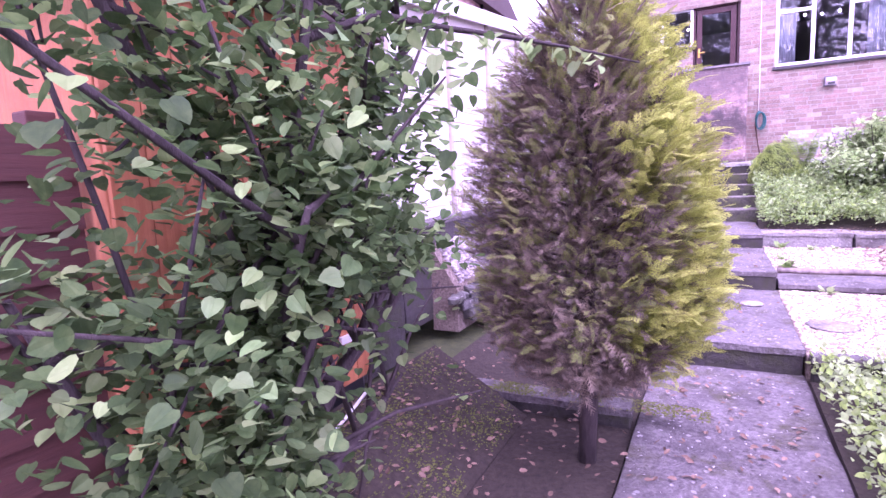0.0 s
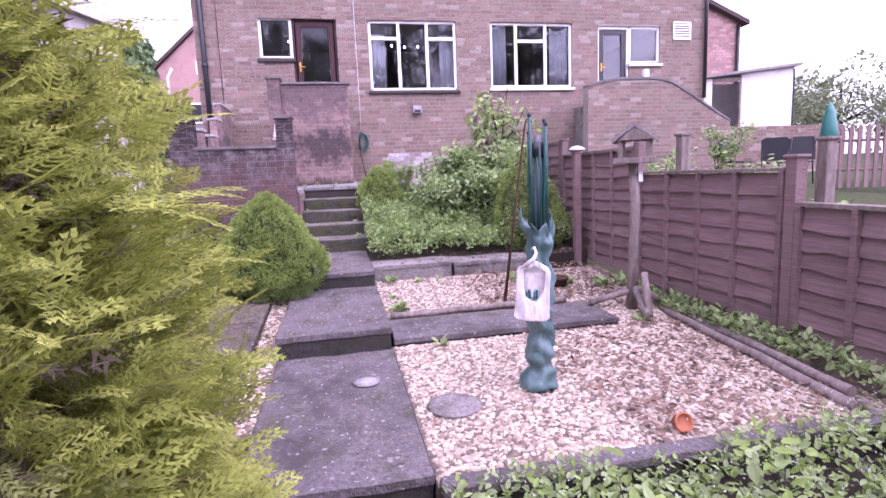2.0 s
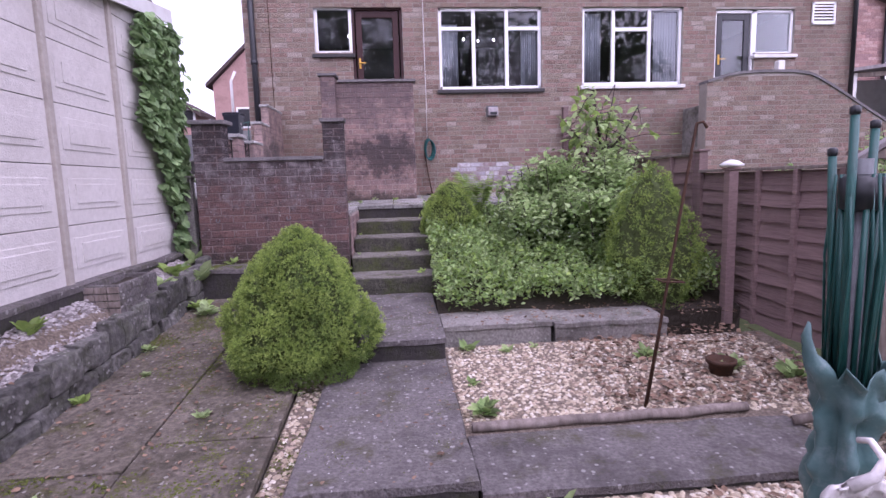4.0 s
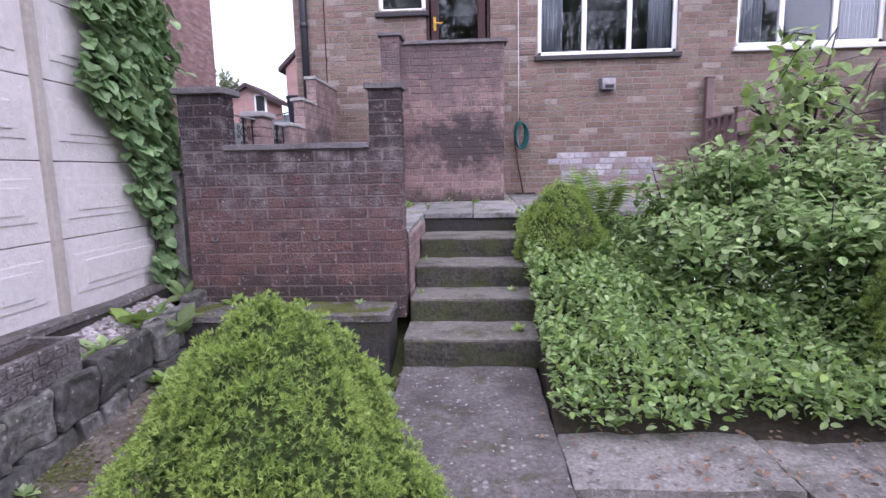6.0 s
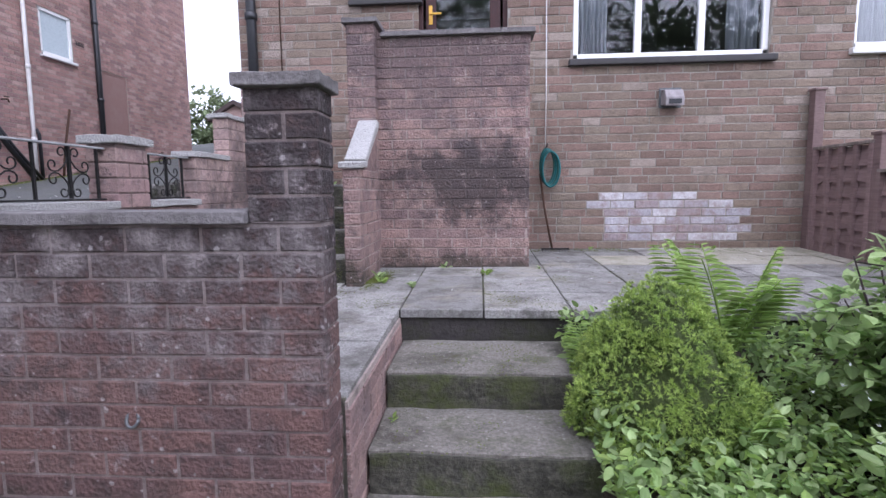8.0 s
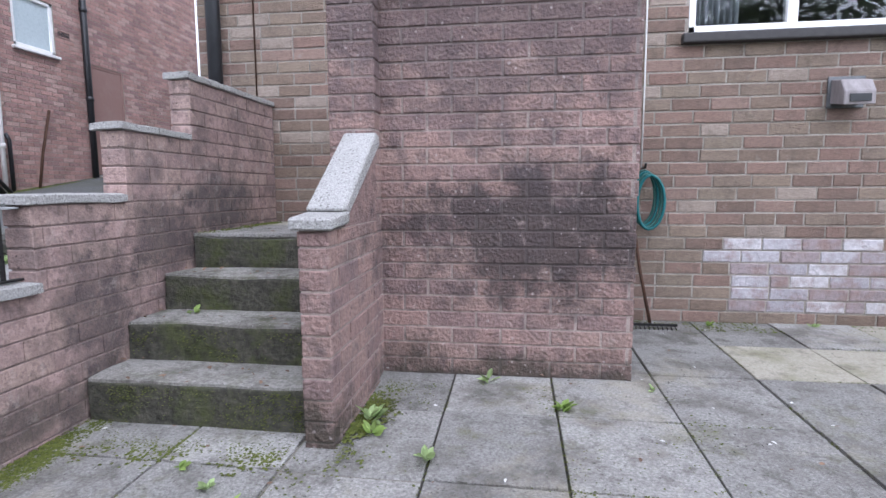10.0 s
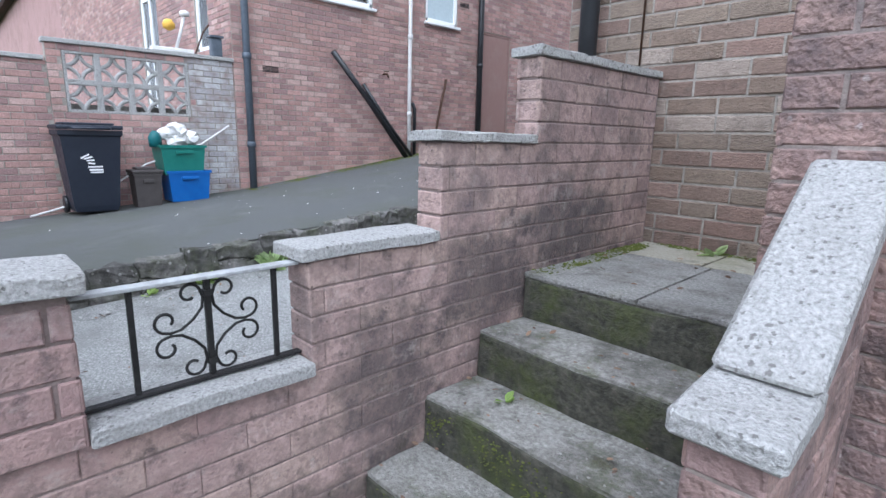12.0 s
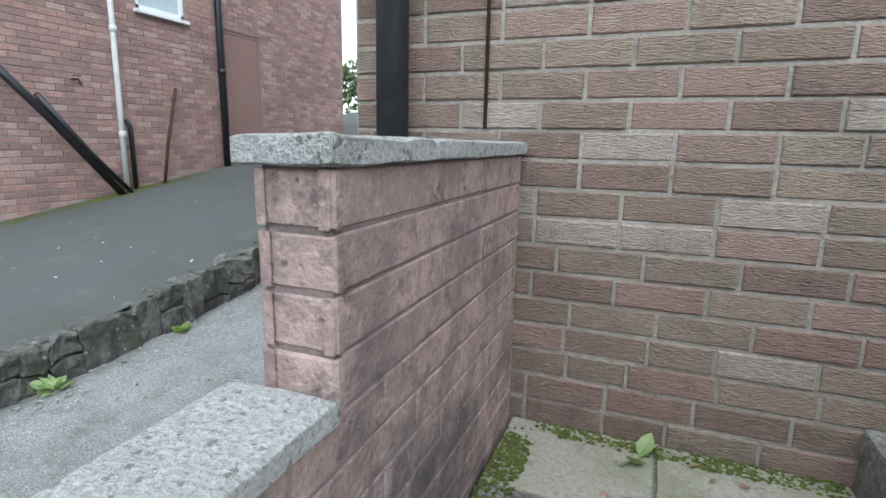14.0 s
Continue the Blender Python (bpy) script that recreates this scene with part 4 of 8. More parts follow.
# sloping hand wall beside the stairs
block_wall("wall_stair_hand", -0.905, -0.775, 12.17, 12.895, 1.5, 2.44, "pink block hand wall beside the upper stairs", "SEW", True, seed=121)
tagged(part("wall_stair_hand_top", prism([(12.40, 2.44), (12.895, 2.44), (12.895, 2.79), (12.80, 2.80), (12.35, 2.47)], .114, plane_frame((-0.897, 0, 0), (0, 1, 0), (1, 0, 0))), M_BLOCK), "sloping top of the stair hand wall", "wall", "", "structure")
tagged(part("coping_stone", prism([(12.14, 2.442), (12.36, 2.455), (12.37, 2.51), (12.14, 2.49)], .175, plane_frame((-0.927, 0, 0), (0, 1, 0), (1, 0, 0)), .008), M_CAP), "pale pebbly coping at the foot of the hand wall", "coping", "wall copings")
tagged(part("coping_stone", prism([(12.30, 2.515), (12.37, 2.49), (12.885, 2.815), (12.87, 2.87), (12.82, 2.875)], .17, plane_frame((-0.925, 0, 0), (0, 1, 0), (1, 0, 0)), .01), M_CAP), "pale pebbly sloping coping slab, cracked at its foot", "coping", "wall copings")


def build_steps(name, x0, x1, edges, z_base, y_end, label, tread_mat, riser_mat):
    """edges: (y, z) of each nosing, upwards."""
    t = thing(name, ((x0 + x1) / 2, edges[0][0], z_base), label, "stairs", kind="structure")
    for i, (y, z) in enumerate(edges):
        y2 = y_end if i == len(edges) - 1 else edges[i + 1][0] + .03
        part("tread", box(x0, x1, y + .004, y2, z - .022, z, .010, cuts=7, rough=.008), tread_mat, t)
        zb = z_base if i == 0 else edges[i - 1][1]
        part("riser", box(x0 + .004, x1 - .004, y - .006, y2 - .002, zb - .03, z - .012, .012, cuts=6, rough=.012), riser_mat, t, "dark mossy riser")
    return t


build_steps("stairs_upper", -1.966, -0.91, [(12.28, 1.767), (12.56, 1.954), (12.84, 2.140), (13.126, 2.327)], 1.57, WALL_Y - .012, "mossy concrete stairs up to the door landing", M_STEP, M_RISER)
t_ds = thing("stairs_door", (-.6, 13.7, 2.33), "concrete steps turning up to the back door", "stairs", kind="structure")
for i in range(4):
    part("tread", box(-0.98 + .2 * i, -0.2 - .002, 13.26, WALL_Y - .014, 2.331 + .19 * i, 2.331 + .19 * (i + 1), .012, cuts=3, rough=.006), M_STEP, t_ds)
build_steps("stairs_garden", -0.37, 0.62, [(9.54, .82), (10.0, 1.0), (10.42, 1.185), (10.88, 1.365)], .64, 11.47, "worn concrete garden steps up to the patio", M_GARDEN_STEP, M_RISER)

# landing slabs at the stair head
for xa, xb, ya, yb, mt, lab in ((-1.962, -1.455, 13.12, 13.86, M_PAVING, "dark speckled slab on the stair landing"), (-1.445, -.985, 13.12, 13.86, M_PAVING, "dark speckled slab on the stair landing"),
                                (-1.962, -1.505, 13.87, 14.25, M_BUFF, "buff slab against the house wall"), (-1.495, -.985, 13.87, 14.25, M_BUFF, "buff slab against the house wall")):
    tagged(part("landing_slab", box(xa, xb, ya, yb, 2.322, 2.342, .006, cuts=5, rough=.003), mt), lab, "slab", "landing slabs")

# patio: bed and slabs
tagged(part("patio_bed", prism([(10.20, 1.0), (WALL_Y - .012, 1.0), (WALL_Y - .012, patio_z(14.27) - .010), (10.20, patio_z(10.20) - .010)], 1.565, plane_frame((-1.962, 0, 0), (0, 1, 0), (1, 0, 0))), M_JOINT), "dark bed under the patio slabs", "patio", "", "structure")
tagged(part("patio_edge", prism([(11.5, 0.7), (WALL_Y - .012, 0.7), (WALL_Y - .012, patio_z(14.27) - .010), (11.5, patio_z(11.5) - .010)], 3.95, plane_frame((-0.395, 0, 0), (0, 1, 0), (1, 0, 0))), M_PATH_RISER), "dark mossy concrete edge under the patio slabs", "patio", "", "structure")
patio = thing("patio", (0.5, 12.8, 1.57), "grey concrete patio slabs with mossy joints", "patio", kind="structure")
PATIO_JOBS = []
xs_p = [-1.96, -1.42, -.93, -.39, .125, .66, 1.20, 1.74, 2.28, 2.82, 3.36, 3.55]
ys_p = [10.20, 10.86, 11.47, 12.0, 12.565, 13.14, 13.70, 14.255]
for i, (xa, xb) in enumerate(zip(xs_p, xs_p[1:])):
    for j, (ya, yb) in enumerate(zip(ys_p, ys_p[1:])):
        if xa > -.45 and yb < 11.6:
            continue
        if xa < -0.95 and ya > 12.2:
            continue
        if xb < -.35 and ya > 12.9:
            continue
        PATIO_JOBS.append((xa, xb, ya, yb))


# ---- garden path and terraces ----
def slab(name, x0, x1, y0, y1, z0, z1, label, mat=M_PATH, category="path slab", rough=.012):
    t = thing(name, ((x0 + x1) / 2, (y0 + y1) / 2, z0), label, category, "path slabs")
    part("top", box(x0, x1, y0, y1, z1 - .05, z1, .014, cuts=11, rough=rough), mat, t)
    part("face", box(x0 + .01, x1 - .01, y0 + .012, y1 - .01, z0, z1 - .045, .01, cuts=5, rough=rough * .6), M_CONCRETE if mat is M_CONCRETE else M_PATH_RISER, t, "dark slab face with moss stains")
    return t


slab("path_slab", -.38, .56, 1.0, 4.15, -.1, .07, "mossy dark concrete path at the lowest level")
slab("path_slab", -.38, .56, -3.0, .995, -.1, .065, "mossy dark concrete path at the lowest level")
slab("path_slab", -.38, .555, 4.10, 6.06, -.05, .262, "stained purple-grey concrete path slab forming a step")
slab("path_slab", -.37, .55, 6.0, 7.88, .0, .447, "stained purple-grey concrete path slab forming a step")
slab("path_slab", -.37, .552, 7.76, 9.55, .2, .625, "stained grey concrete path slab below the steps")
slab("stone_plank", .575, 2.66, 6.10, 6.72, .05, .315, "long dark concrete slab edging the gravel", category="edging")
slab("stone_edging", .56, 1.55, 8.16, 8.68, .2, .60, "cracked grey concrete edging of the planted bed", M_CONCRETE, "edging")
slab("stone_edging", 1.56, 2.62, 8.13, 8.62, .2, .59, "cracked grey concrete edging of the planted bed", M_CONCRETE, "edging")
slab("stone_edging", .57, 3.3, 3.95, 4.07, -.05, .27, "dark concrete kerb holding back the gravel", M_PATH, "edging")
slab("ledge_slab", -2.02, -.47, 9.58, 10.02, .5, .98, "mossy concrete ledge under the retaining wall", M_PATH, "ledge")


def terrace(name, outline, z_low, mat, label, category):
    """outline: (x, y, z) corners of the top, thickened downwards."""
    bm = bmesh.new()
    top = [bm.verts.new(p) for p in outline]
    low = [bm.verts.new((p[0], p[1], z_low)) for p in outline]
    bm.faces.new(top)
    bm.faces.new(low[::-1])
    n = len(outline)
    for i in range(n):
        bm.faces.new((top[i], low[i], low[(i + 1) % n], top[(i + 1) % n]))
    bmesh.ops.recalc_face_normals(bm, faces=bm.faces)
    return tagged(part(name, bm, mat), label, category, "", "structure")


def bed_left_z(x, y):
    """The raised bed climbs towards the house and up to the garage wall."""
    k = (y - 4.2) / 5.7
    return .50 + .40 * k + max(0, -2.08 - x) / .26 * (.40 - .25 * k)


def step_top(y):
    return .82 if y < 9.98 else 1.0 if y < 10.4 else 1.185 if y < 10.86 else 1.365


terrace("gravel_lower", [(.56, 4.05, .225), (3.45, 4.05, .225), (3.5, 6.12, .245), (.56, 6.12, .245)], -.05, M_GRAVEL_BED, "pale buff gravel bed", "gravel bed")
terrace("gravel_upper", [(.56, 6.7, .30), (3.5, 6.7, .30), (3.5, 8.14, .42), (.54, 8.14, .42)], 0, M_GRAVEL_BED, "pale buff gravel bed with leaf litter", "gravel bed")
terrace("gravel_side", [(2.6, 6.1, .245), (3.5, 6.1, .245), (3.5, 6.72, .30), (2.6, 6.72, .30)], 0, M_GRAVEL_BED, "gravel beside the long slab", "gravel bed")
terrace("gravel_gap", [(-.56, 4.8, .22), (-.36, 4.8, .22), (-.36, 9.5, .56), (-.56, 9.5, .56)], 0, M_GRAVEL_BED, "narrow strip of gravel beside the path", "gravel bed")
terrace("bed_planted", [(.55, 8.5, .56), (3.55, 8.5, .56), (3.55, 11.49, 1.3), (.63, 11.49, 1.3)], .2, M_SOIL, "sloping soil bed full of shrubs", "flower bed")
terrace("bed_lower", [(.565, .2, .06), (3.5, .2, .06), (3.5, 3.94, .10), (.565, 3.94, .10)], -.1, M_SOIL, "low soil bed full of ground cover", "flower bed")
terrace("bed_left", [(-2.34, 4.2, bed_left_z(-2.34, 4.2)), (-2.08, 4.2, .50), (-2.08, 9.9, .90), (-2.34, 9.9, bed_left_z(-2.34, 9.9))], .1, M_GRAVEL_BED, "narrow raised gravel bed along the garage", "flower bed")
terrace("bed_far_left", [(-1.9, .6, .03), (-.39, .6, .03), (-.39, 4.75, .05), (-1.9, 4.75, .05)], -.1, M_SOIL, "leaf-strewn soil beside the path", "flower bed")
bank_z = lambda x, y: .05 + .38 * (-1.0 - x) / .615
terrace("shed_bank", [(-1.615, .5, .43), (-1.0, .5, .05), (-1.0, 2.9, .05), (-1.615, 2.9, .43)], -.1, M_SOIL, "earth bank sloping up to the shed", "bank")
slab("stone_edging", -1.75, -.40, 2.95, 3.12, -.02, .16, "mossy dark concrete edging across the soil", M_PATH, "edging")

# left paving, slightly rising
paving = thing("paving", (-1.3, 7.0, .45), "lichen-stained old paving slabs rising beside the path", "paving", kind="structure")
PAVE_JOBS = []
for i, (xa, xb) in enumerate(((-2.0, -1.28), (-1.28, -.55))):
    y = 4.8 + (0.0 if i else -.25)
    while y < 9.55:
        y2 = min(y + .92, 9.57)
        PAVE_JOBS.append((xa, xb, y, y2))
        y = y2
terrace("paving_bed", [(-2.0, 4.6, .24), (-.57, 4.6, .24), (-.57, 9.57, .60), (-2.0, 9.57, .60)], 0, M_RISER, "dark bed under the old paving", "paving")

# garage of concrete panels
GX = -2.42


def build_garage():
    t = thing("garage", (-3.9, 6.9, 1.1), "large cream concrete-panel garage with flat eaves", "garage", kind="structure")
    y0, y1, z0 = 3.9, 10.2, 1.12
    top = lambda y: 3.56 + .125 * (y - 8.0)
    ys = [y0, 4.94, 5.98, 7.02, 8.06, 9.08, 10.26]
    y1 = ys[-1]
    for ya, yb in zip(ys, ys[1:]):
        # each bay is a stack of moulded panels with a shallow raised field
        for k in range(6):
            za, zb = z0 + .488 * k, min(z0 + .488 * (k + 1) - .006, top(ya) - .01)
            if zb - za < .05:
                continue
            b = box(GX - .10, GX - .03, ya, yb, za, zb, .005)
            if zb - za > .4:
                box(GX - .035, GX - .022, ya + .13, yb - .11, za + .12, zb - .10, .007, b)
                box(GX - .035, GX - .014, ya + .22, yb - .20, za + .17, zb - .15, .006, b)
            part("panel", b, M_WHITE_PANEL, t)
        part("panel", prism([(ya, top(ya) - .012), (yb, top(ya) - .012), (yb, top(yb)), (ya, top(ya))], .06, plane_frame((GX - .09, 0, 0), (0, 1, 0), (1, 0, 0))), M_WHITE_PANEL, t)
    for y in ys:
        part("post", box(GX - .06, GX + .004, y - .032, y + .032, z0, top(y) - .004, .010), M_PANEL_POST, t, "cream concrete upright")
    part("end_wall", box(-5.4, GX - .05, y1, y1 + .08, z0, top(y1) - .01, .01), M_WHITE_PANEL, t)
    part("near_wall", box(-5.4, GX - .05, y0 - .08, y0, z0, top(y0) - .02, .01), M_WHITE_PANEL, t)
    part("far_wall", prism([(y0, z0), (y1, z0), (y1, top(y1) - .01), (y0, top(y0) - .01)], .07, plane_frame((-5.45, 0, 0), (0, 1, 0), (1, 0, 0))), M_WHITE_PANEL, t)
    ya, yb = y0 - .2, y1 + .10
    part("roof", prism([(ya, top(ya)), (yb, top(yb)), (yb, top(yb) + .06), (ya, top(ya) + .06)], 3.22, plane_frame((-5.6, 0, 0), (0, 1, 0), (1, 0, 0))), M_GREY_WOOD, t)
    part("fascia", prism([(ya, top(ya) - .06), (yb, top(yb) - .06), (yb, top(yb) + .09), (ya, top(ya) + .09)], .025, plane_frame((-2.379, 0, 0), (0, 1, 0), (1, 0, 0))), M_WHITE, t, "white painted fascia board")
    return t


build_garage()
slab("garage_plinth", -2.43, -2.30, 2.32, 3.66, .0, 1.10, "rough dark concrete plinth under the outbuilding wall", M_PATH, "plinth", .012)
slab("garage_plinth", -2.52, -2.33, 3.7, 10.05, .2, 1.14, "rough dark concrete plinth under the garage wall", M_PATH, "plinth", .02)
kerb_bed = thing("kerb_wall", (-2.04, 7.0, .5), "crumbling dark stone kerb wall along the raised bed", "wall", kind="structure")
rk = random.Random(5)
for row in range(3):
    y = 4.3 - .1 * row
    while y < 9.9:
        ln = rk.uniform(.14, .36)
        zt = .48 + .11 * (max(y, 4.3) - 4.3)
        za = .18 + (zt - .18) * row / 3
        zb = .18 + (zt - .18) * (row + 1) / 3
        xo = rk.uniform(-.02, .025) - .01 * row
        part("stone", box(-2.11 + xo, -1.985 + xo, y, y + ln - .012, za + .006, zb + rk.uniform(-.03, .03) * (row == 2), .018, cuts=3, rough=.03), M_STONE, kerb_bed)
        y += ln


# ---- fixtures on our house ----
def pipe_on_wall(name, pts, r, mat, label, clips=(), clip_axis="y"):
    t = thing(name, pts[-1], label, "pipe")
    part("pipe", tube(pts, r, 10), mat, t)
    for p in clips:
        part("clip", lathe([(r + .004, -.04), (r + .012, -.035), (r + .012, .035), (r + .004, .04)], p, 12), mat, t)
    return t


pipe_on_wall("downpipe", [(-2.40, 14.19, 8.0), (-2.40, 14.19, 4.5), (-2.40, 14.19, 1.9)], .055, M_BLACK, "thick black plastic downpipe on the brick wall", [(-2.40, 14.19, 4.2), (-2.40, 14.19, 6.2)])
pipe_on_wall("copper_pipe", [(-2.10, 14.255, 7.5), (-2.10, 14.255, 3.32)], .006, M_RUST, "thin brown pipe running down the brick wall")
pipe_on_wall("wall_wire", [(.82, 14.25, 7.6), (.815, 14.25, 5), (.825, 14.25, 3.4), (.82, 14.24, 2.74)], .006, M_WHITE, "thin pale wire running down the brick wall")
pipe_on_wall("gutter_pipe", [(9.70, 14.19, 8.0), (9.70, 14.19, 3.4)], .045, M_BLACK, "dark downpipe at the house corner")


def build_hose():
    t = thing("garden_hose", (.83, 14.18, 2.4), "coil of turquoise garden hose hung on a wall hook", "hose")
    for k in range(4):
        pts = [(.83 + .012 * k + (.085 + .006 * k) * math.sin(a) * (.8 if a > 3.1 else 1), 14.21 - .018 * k, 2.53 - .012 * k + .19 * math.cos(a)) for a in (2 * math.pi * i / 24 for i in range(25))]
        part("coil", tube(pts, .011, 6), M_CYAN if k % 2 else M_GREEN_PLASTIC, t)
    part("hook", tube([(.83, 14.255, 2.74), (.83, 14.16, 2.74), (.83, 14.15, 2.77)], .008, 6), M_IRON, t)


build_hose()
rake = thing("garden_rake", (.90, 14.02, 1.61), "garden rake with a brown handle leaning on the brick wall", "rake")
part("handle", tube([(.76, 14.22, 2.45), (.82, 14.15, 2.0), (.88, 14.06, 1.645)], .012, 8), M_RUST, rake)
head = part("head", box(.76, 1.06, 14.035, 14.055, 1.628, 1.646, .004), M_IRON, rake, "black iron rake head")
for i in range(10):
    part("tine", tube([(.775 + .03 * i, 14.045, 1.63), (.775 + .03 * i, 14.0, 1.615)], .004, 5), M_IRON, head)


def build_flue():
    t = thing("flue_terminal", (2.14, 14.2, 3.2), "small square pale flue terminal on the brick wall", "vent")
    part("hood", prism([(0, 0), (.17, -.03), (.17, .06), (.12, .14), (0, .16)], .19, plane_frame((2.04, 14.26, 3.16), (0, -1, 0), (1, 0, 0)), .006), M_GREY_WOOD, t)
    # thin black plate in place of the hood's dark mouth
    part("opening", box(2.07, 2.20, 14.082, 14.088, 3.15, 3.20, .002), M_BLACK, t)
    part("backing", box(2.02, 2.25, 14.248, 14.26, 3.13, 3.34, .003), M_STEEL, t)


build_flue()


def build_wall_vent():
    t = thing("wall_vent", (9.04, 14.24, 4.85), "white louvred wall vent", "vent")
    fr = box(8.79, 9.30, 14.225, 14.255, 4.85, 4.89, .004)
    for q in ((8.79, 9.30, 5.25, 5.29), (8.79, 8.83, 4.85, 5.29), (9.26, 9.30, 4.85, 5.29)):
        box(q[0], q[1], 14.225, 14.255, q[2], q[3], .004, fr)
    part("frame", fr, M_UPVC, t)
    for k in range(6):
        part("slat", prism([(0, 0), (.03, -.03), (.035, -.025), (.005, .008)], .43, plane_frame((8.83, 14.255, 4.92 + .06 * k), (0, -1, 0), (1, 0, 0))), M_UPVC, t)


build_wall_vent()

# ceiling lights inside, seen through the glass
for x, y, z in ((1.85, 16.2, 5.12), (2.25, 16.6, 5.18), (2.55, 16.2, 5.10), (-.75, 16.0, 5.15)):
    t = thing("ceiling_lamp", (x, y, z), "small lit ceiling lamp inside the room", "lamp", "ceiling lamps inside the house")
    part("bulb", lathe([(.01, -.03), (.024, -.02), (.028, 0), (.012, .03)], (x, y, z), 12), M_LAMP, t)
    part("stem", tube([(x, y, z + .05), (x, y, 5.6)], .008, 6), M_STEEL, t)

# two eyelets in the retaining wall
for x in (-1.90, -1.09):
    tagged(part("wall_eyelet", tube([(x + .022 * math.cos(a), 10.0 + .01 * math.sin(a), 1.50 + .026 * math.sin(a)) for a in (2 * math.pi * i / 12 for i in range(13))], .006, 6), M_STEEL), "small galvanised eyelet screwed in the block wall", "hook", "wall eyelets")


# ---- iron panels in the side wall ----
def build_iron_panel(y0, y1, z0, z1, motifs, uprights):
    x = (SX0 + SX1) / 2
    t = thing("iron_panel", (x, (y0 + y1) / 2, z0), "black wrought-iron panel with scrolls, flaking paint", "railing", "iron panels in the low wall")
    part("top_bar", box(x - .022, x + .022, y0, y1, z1 - .010, z1, .003), M_PALE_IRON, t, "flat pale grey top bar")
    part("bottom_bar", box(x - .014, x + .014, y0, y1, z0, z0 + .010, .003), M_IRON, t)
    for y in uprights:
        part("upright", box(x - .007, x + .007, y - .007, y + .007, z0 + .010, z1 - .010, .002), M_IRON, t)
    h, zm = z1 - z0, (z0 + z1) / 2
    for yc in motifs:
        part("upright", box(x - .008, x + .008, yc - .008, yc + .008, z0 + .012, z1 - .012, .002), M_IRON, t)
        for sy in (-1, 1):
            for sz in (-1, 1):
                # from a curl beside the upright's end, along it, then out to a curl near the middle
                curl = []
                for i in range(15):
                    w, r = 5.4 * (1 - i / 14), .014 + .015 * i / 14
                    curl.append((x, yc + sy * (.046 - r * math.cos(w)), zm + sz * (h * .345 + r * math.sin(w))))
                curl += [(x, yc + sy * .012, zm + sz * h * .30), (x, yc + sy * .016, zm + sz * h * .20), (x, yc + sy * .040, zm + sz * h * .10), (x, yc + sy * .072, zm + sz * h * .025), (x, yc + sy * .098, zm + sz * h * .012)]
                for i in range(15):
                    w, r = 5.4 * i / 14, .031 - .016 * i / 14
                    curl.append((x, yc + sy * (.108 + r * math.sin(w)), zm + sz * (h * .125 - r * math.cos(w))))
                part("scroll", tube(curl, .0042, 6), M_IRON, t)
        part("collar", box(x - .012, x + .012, yc - .012, yc + .012, zm + h * .30, zm + h * .36, .003), M_IRON, t)
        part("collar", box(x - .012, x + .012, yc - .012, yc + .012, zm - h * .36, zm - h * .30, .003), M_IRON, t)


build_iron_panel(11.515, 12.085, 2.24, 2.535, [11.82], (11.635, 12.01))
build_iron_panel(10.25, 11.215, 2.24, 2.535, [10.52, 10.97], (10.30, 10.745, 11.17))

# ---- the neighbouring house across the drive ----
NBR = plane_frame((-8.1, 0, 0), (0, 1, 0), (1, 0, 0))
NBR_OPEN = [(19.48, 20.34, 2.86, 4.97), (17.97, 18.76, 4.93, 5.80), (15.37, 16.81, 4.93, 6.15)]


def nbr_solid(u, v):
    return not any(a < u < b and c < v < d for a, b, c, d in NBR_OPEN)


wall_nbr = wall_solid("wall_neighbour", NBR, [14.45, 23.0] + [q for o in NBR_OPEN for q in o[:2]], [1.9, 8.0] + [q for o in NBR_OPEN for q in o[2:]], nbr_solid, .25, M_MORTAR, None, "red-brown brick side wall of the neighbouring house", category="wall")
NBR_REAR = plane_frame((0, 14.45, 0), (1, 0, 0), (0, -1, 0))
REAR_OPEN = [(-12.2, -11.2, 3.1, 5.3), (-9.4, -8.9, 4.1, 5.3)]


def nbr_rear_solid(u, v):
    return not any(a < u < b and c < v < d for a, b, c, d in REAR_OPEN)


wall_nbr_rear = wall_solid("wall_neighbour_rear", NBR_REAR, [-20.0, -8.352] + [q for o in REAR_OPEN for q in o[:2]], [2.0, 8.0] + [q for o in REAR_OPEN for q in o[2:]], nbr_rear_solid, .25, M_MORTAR, None, "red-brown brick rear wall of the neighbouring house", category="wall")
tagged(part("wall_neighbour_end", box(-42, -20.002, 14.45, 14.7, 2.0, 8.0), M_RED_BRICK), "red brick rear wall of the next house along", "wall", "", "structure")
tagged(part("wall_neighbour_far", box(-42, -8.352, 22.75, 23.0, 1.9, 8.0), M_MORTAR), "far wall of the neighbouring house", "wall", "", "structure")
tagged(part("floor_neighbour", box(-27, -8.36, 14.72, 22.74, 2.9, 3.05), M_ROOM), "dim floor inside the neighbouring house", "floor", "", "structure")
tagged(part("wall_neighbour_inside", box(-12.1, -12.0, 14.72, 22.74, 3.06, 8.0), M_ROOM), "dim inner wall of the neighbouring house", "wall", "", "structure")
build_roof("neighbour_roof", -42.2, -8.0, 14.45, 23.0, 8.0, 2.3, "dark tiled roof of the neighbouring house")


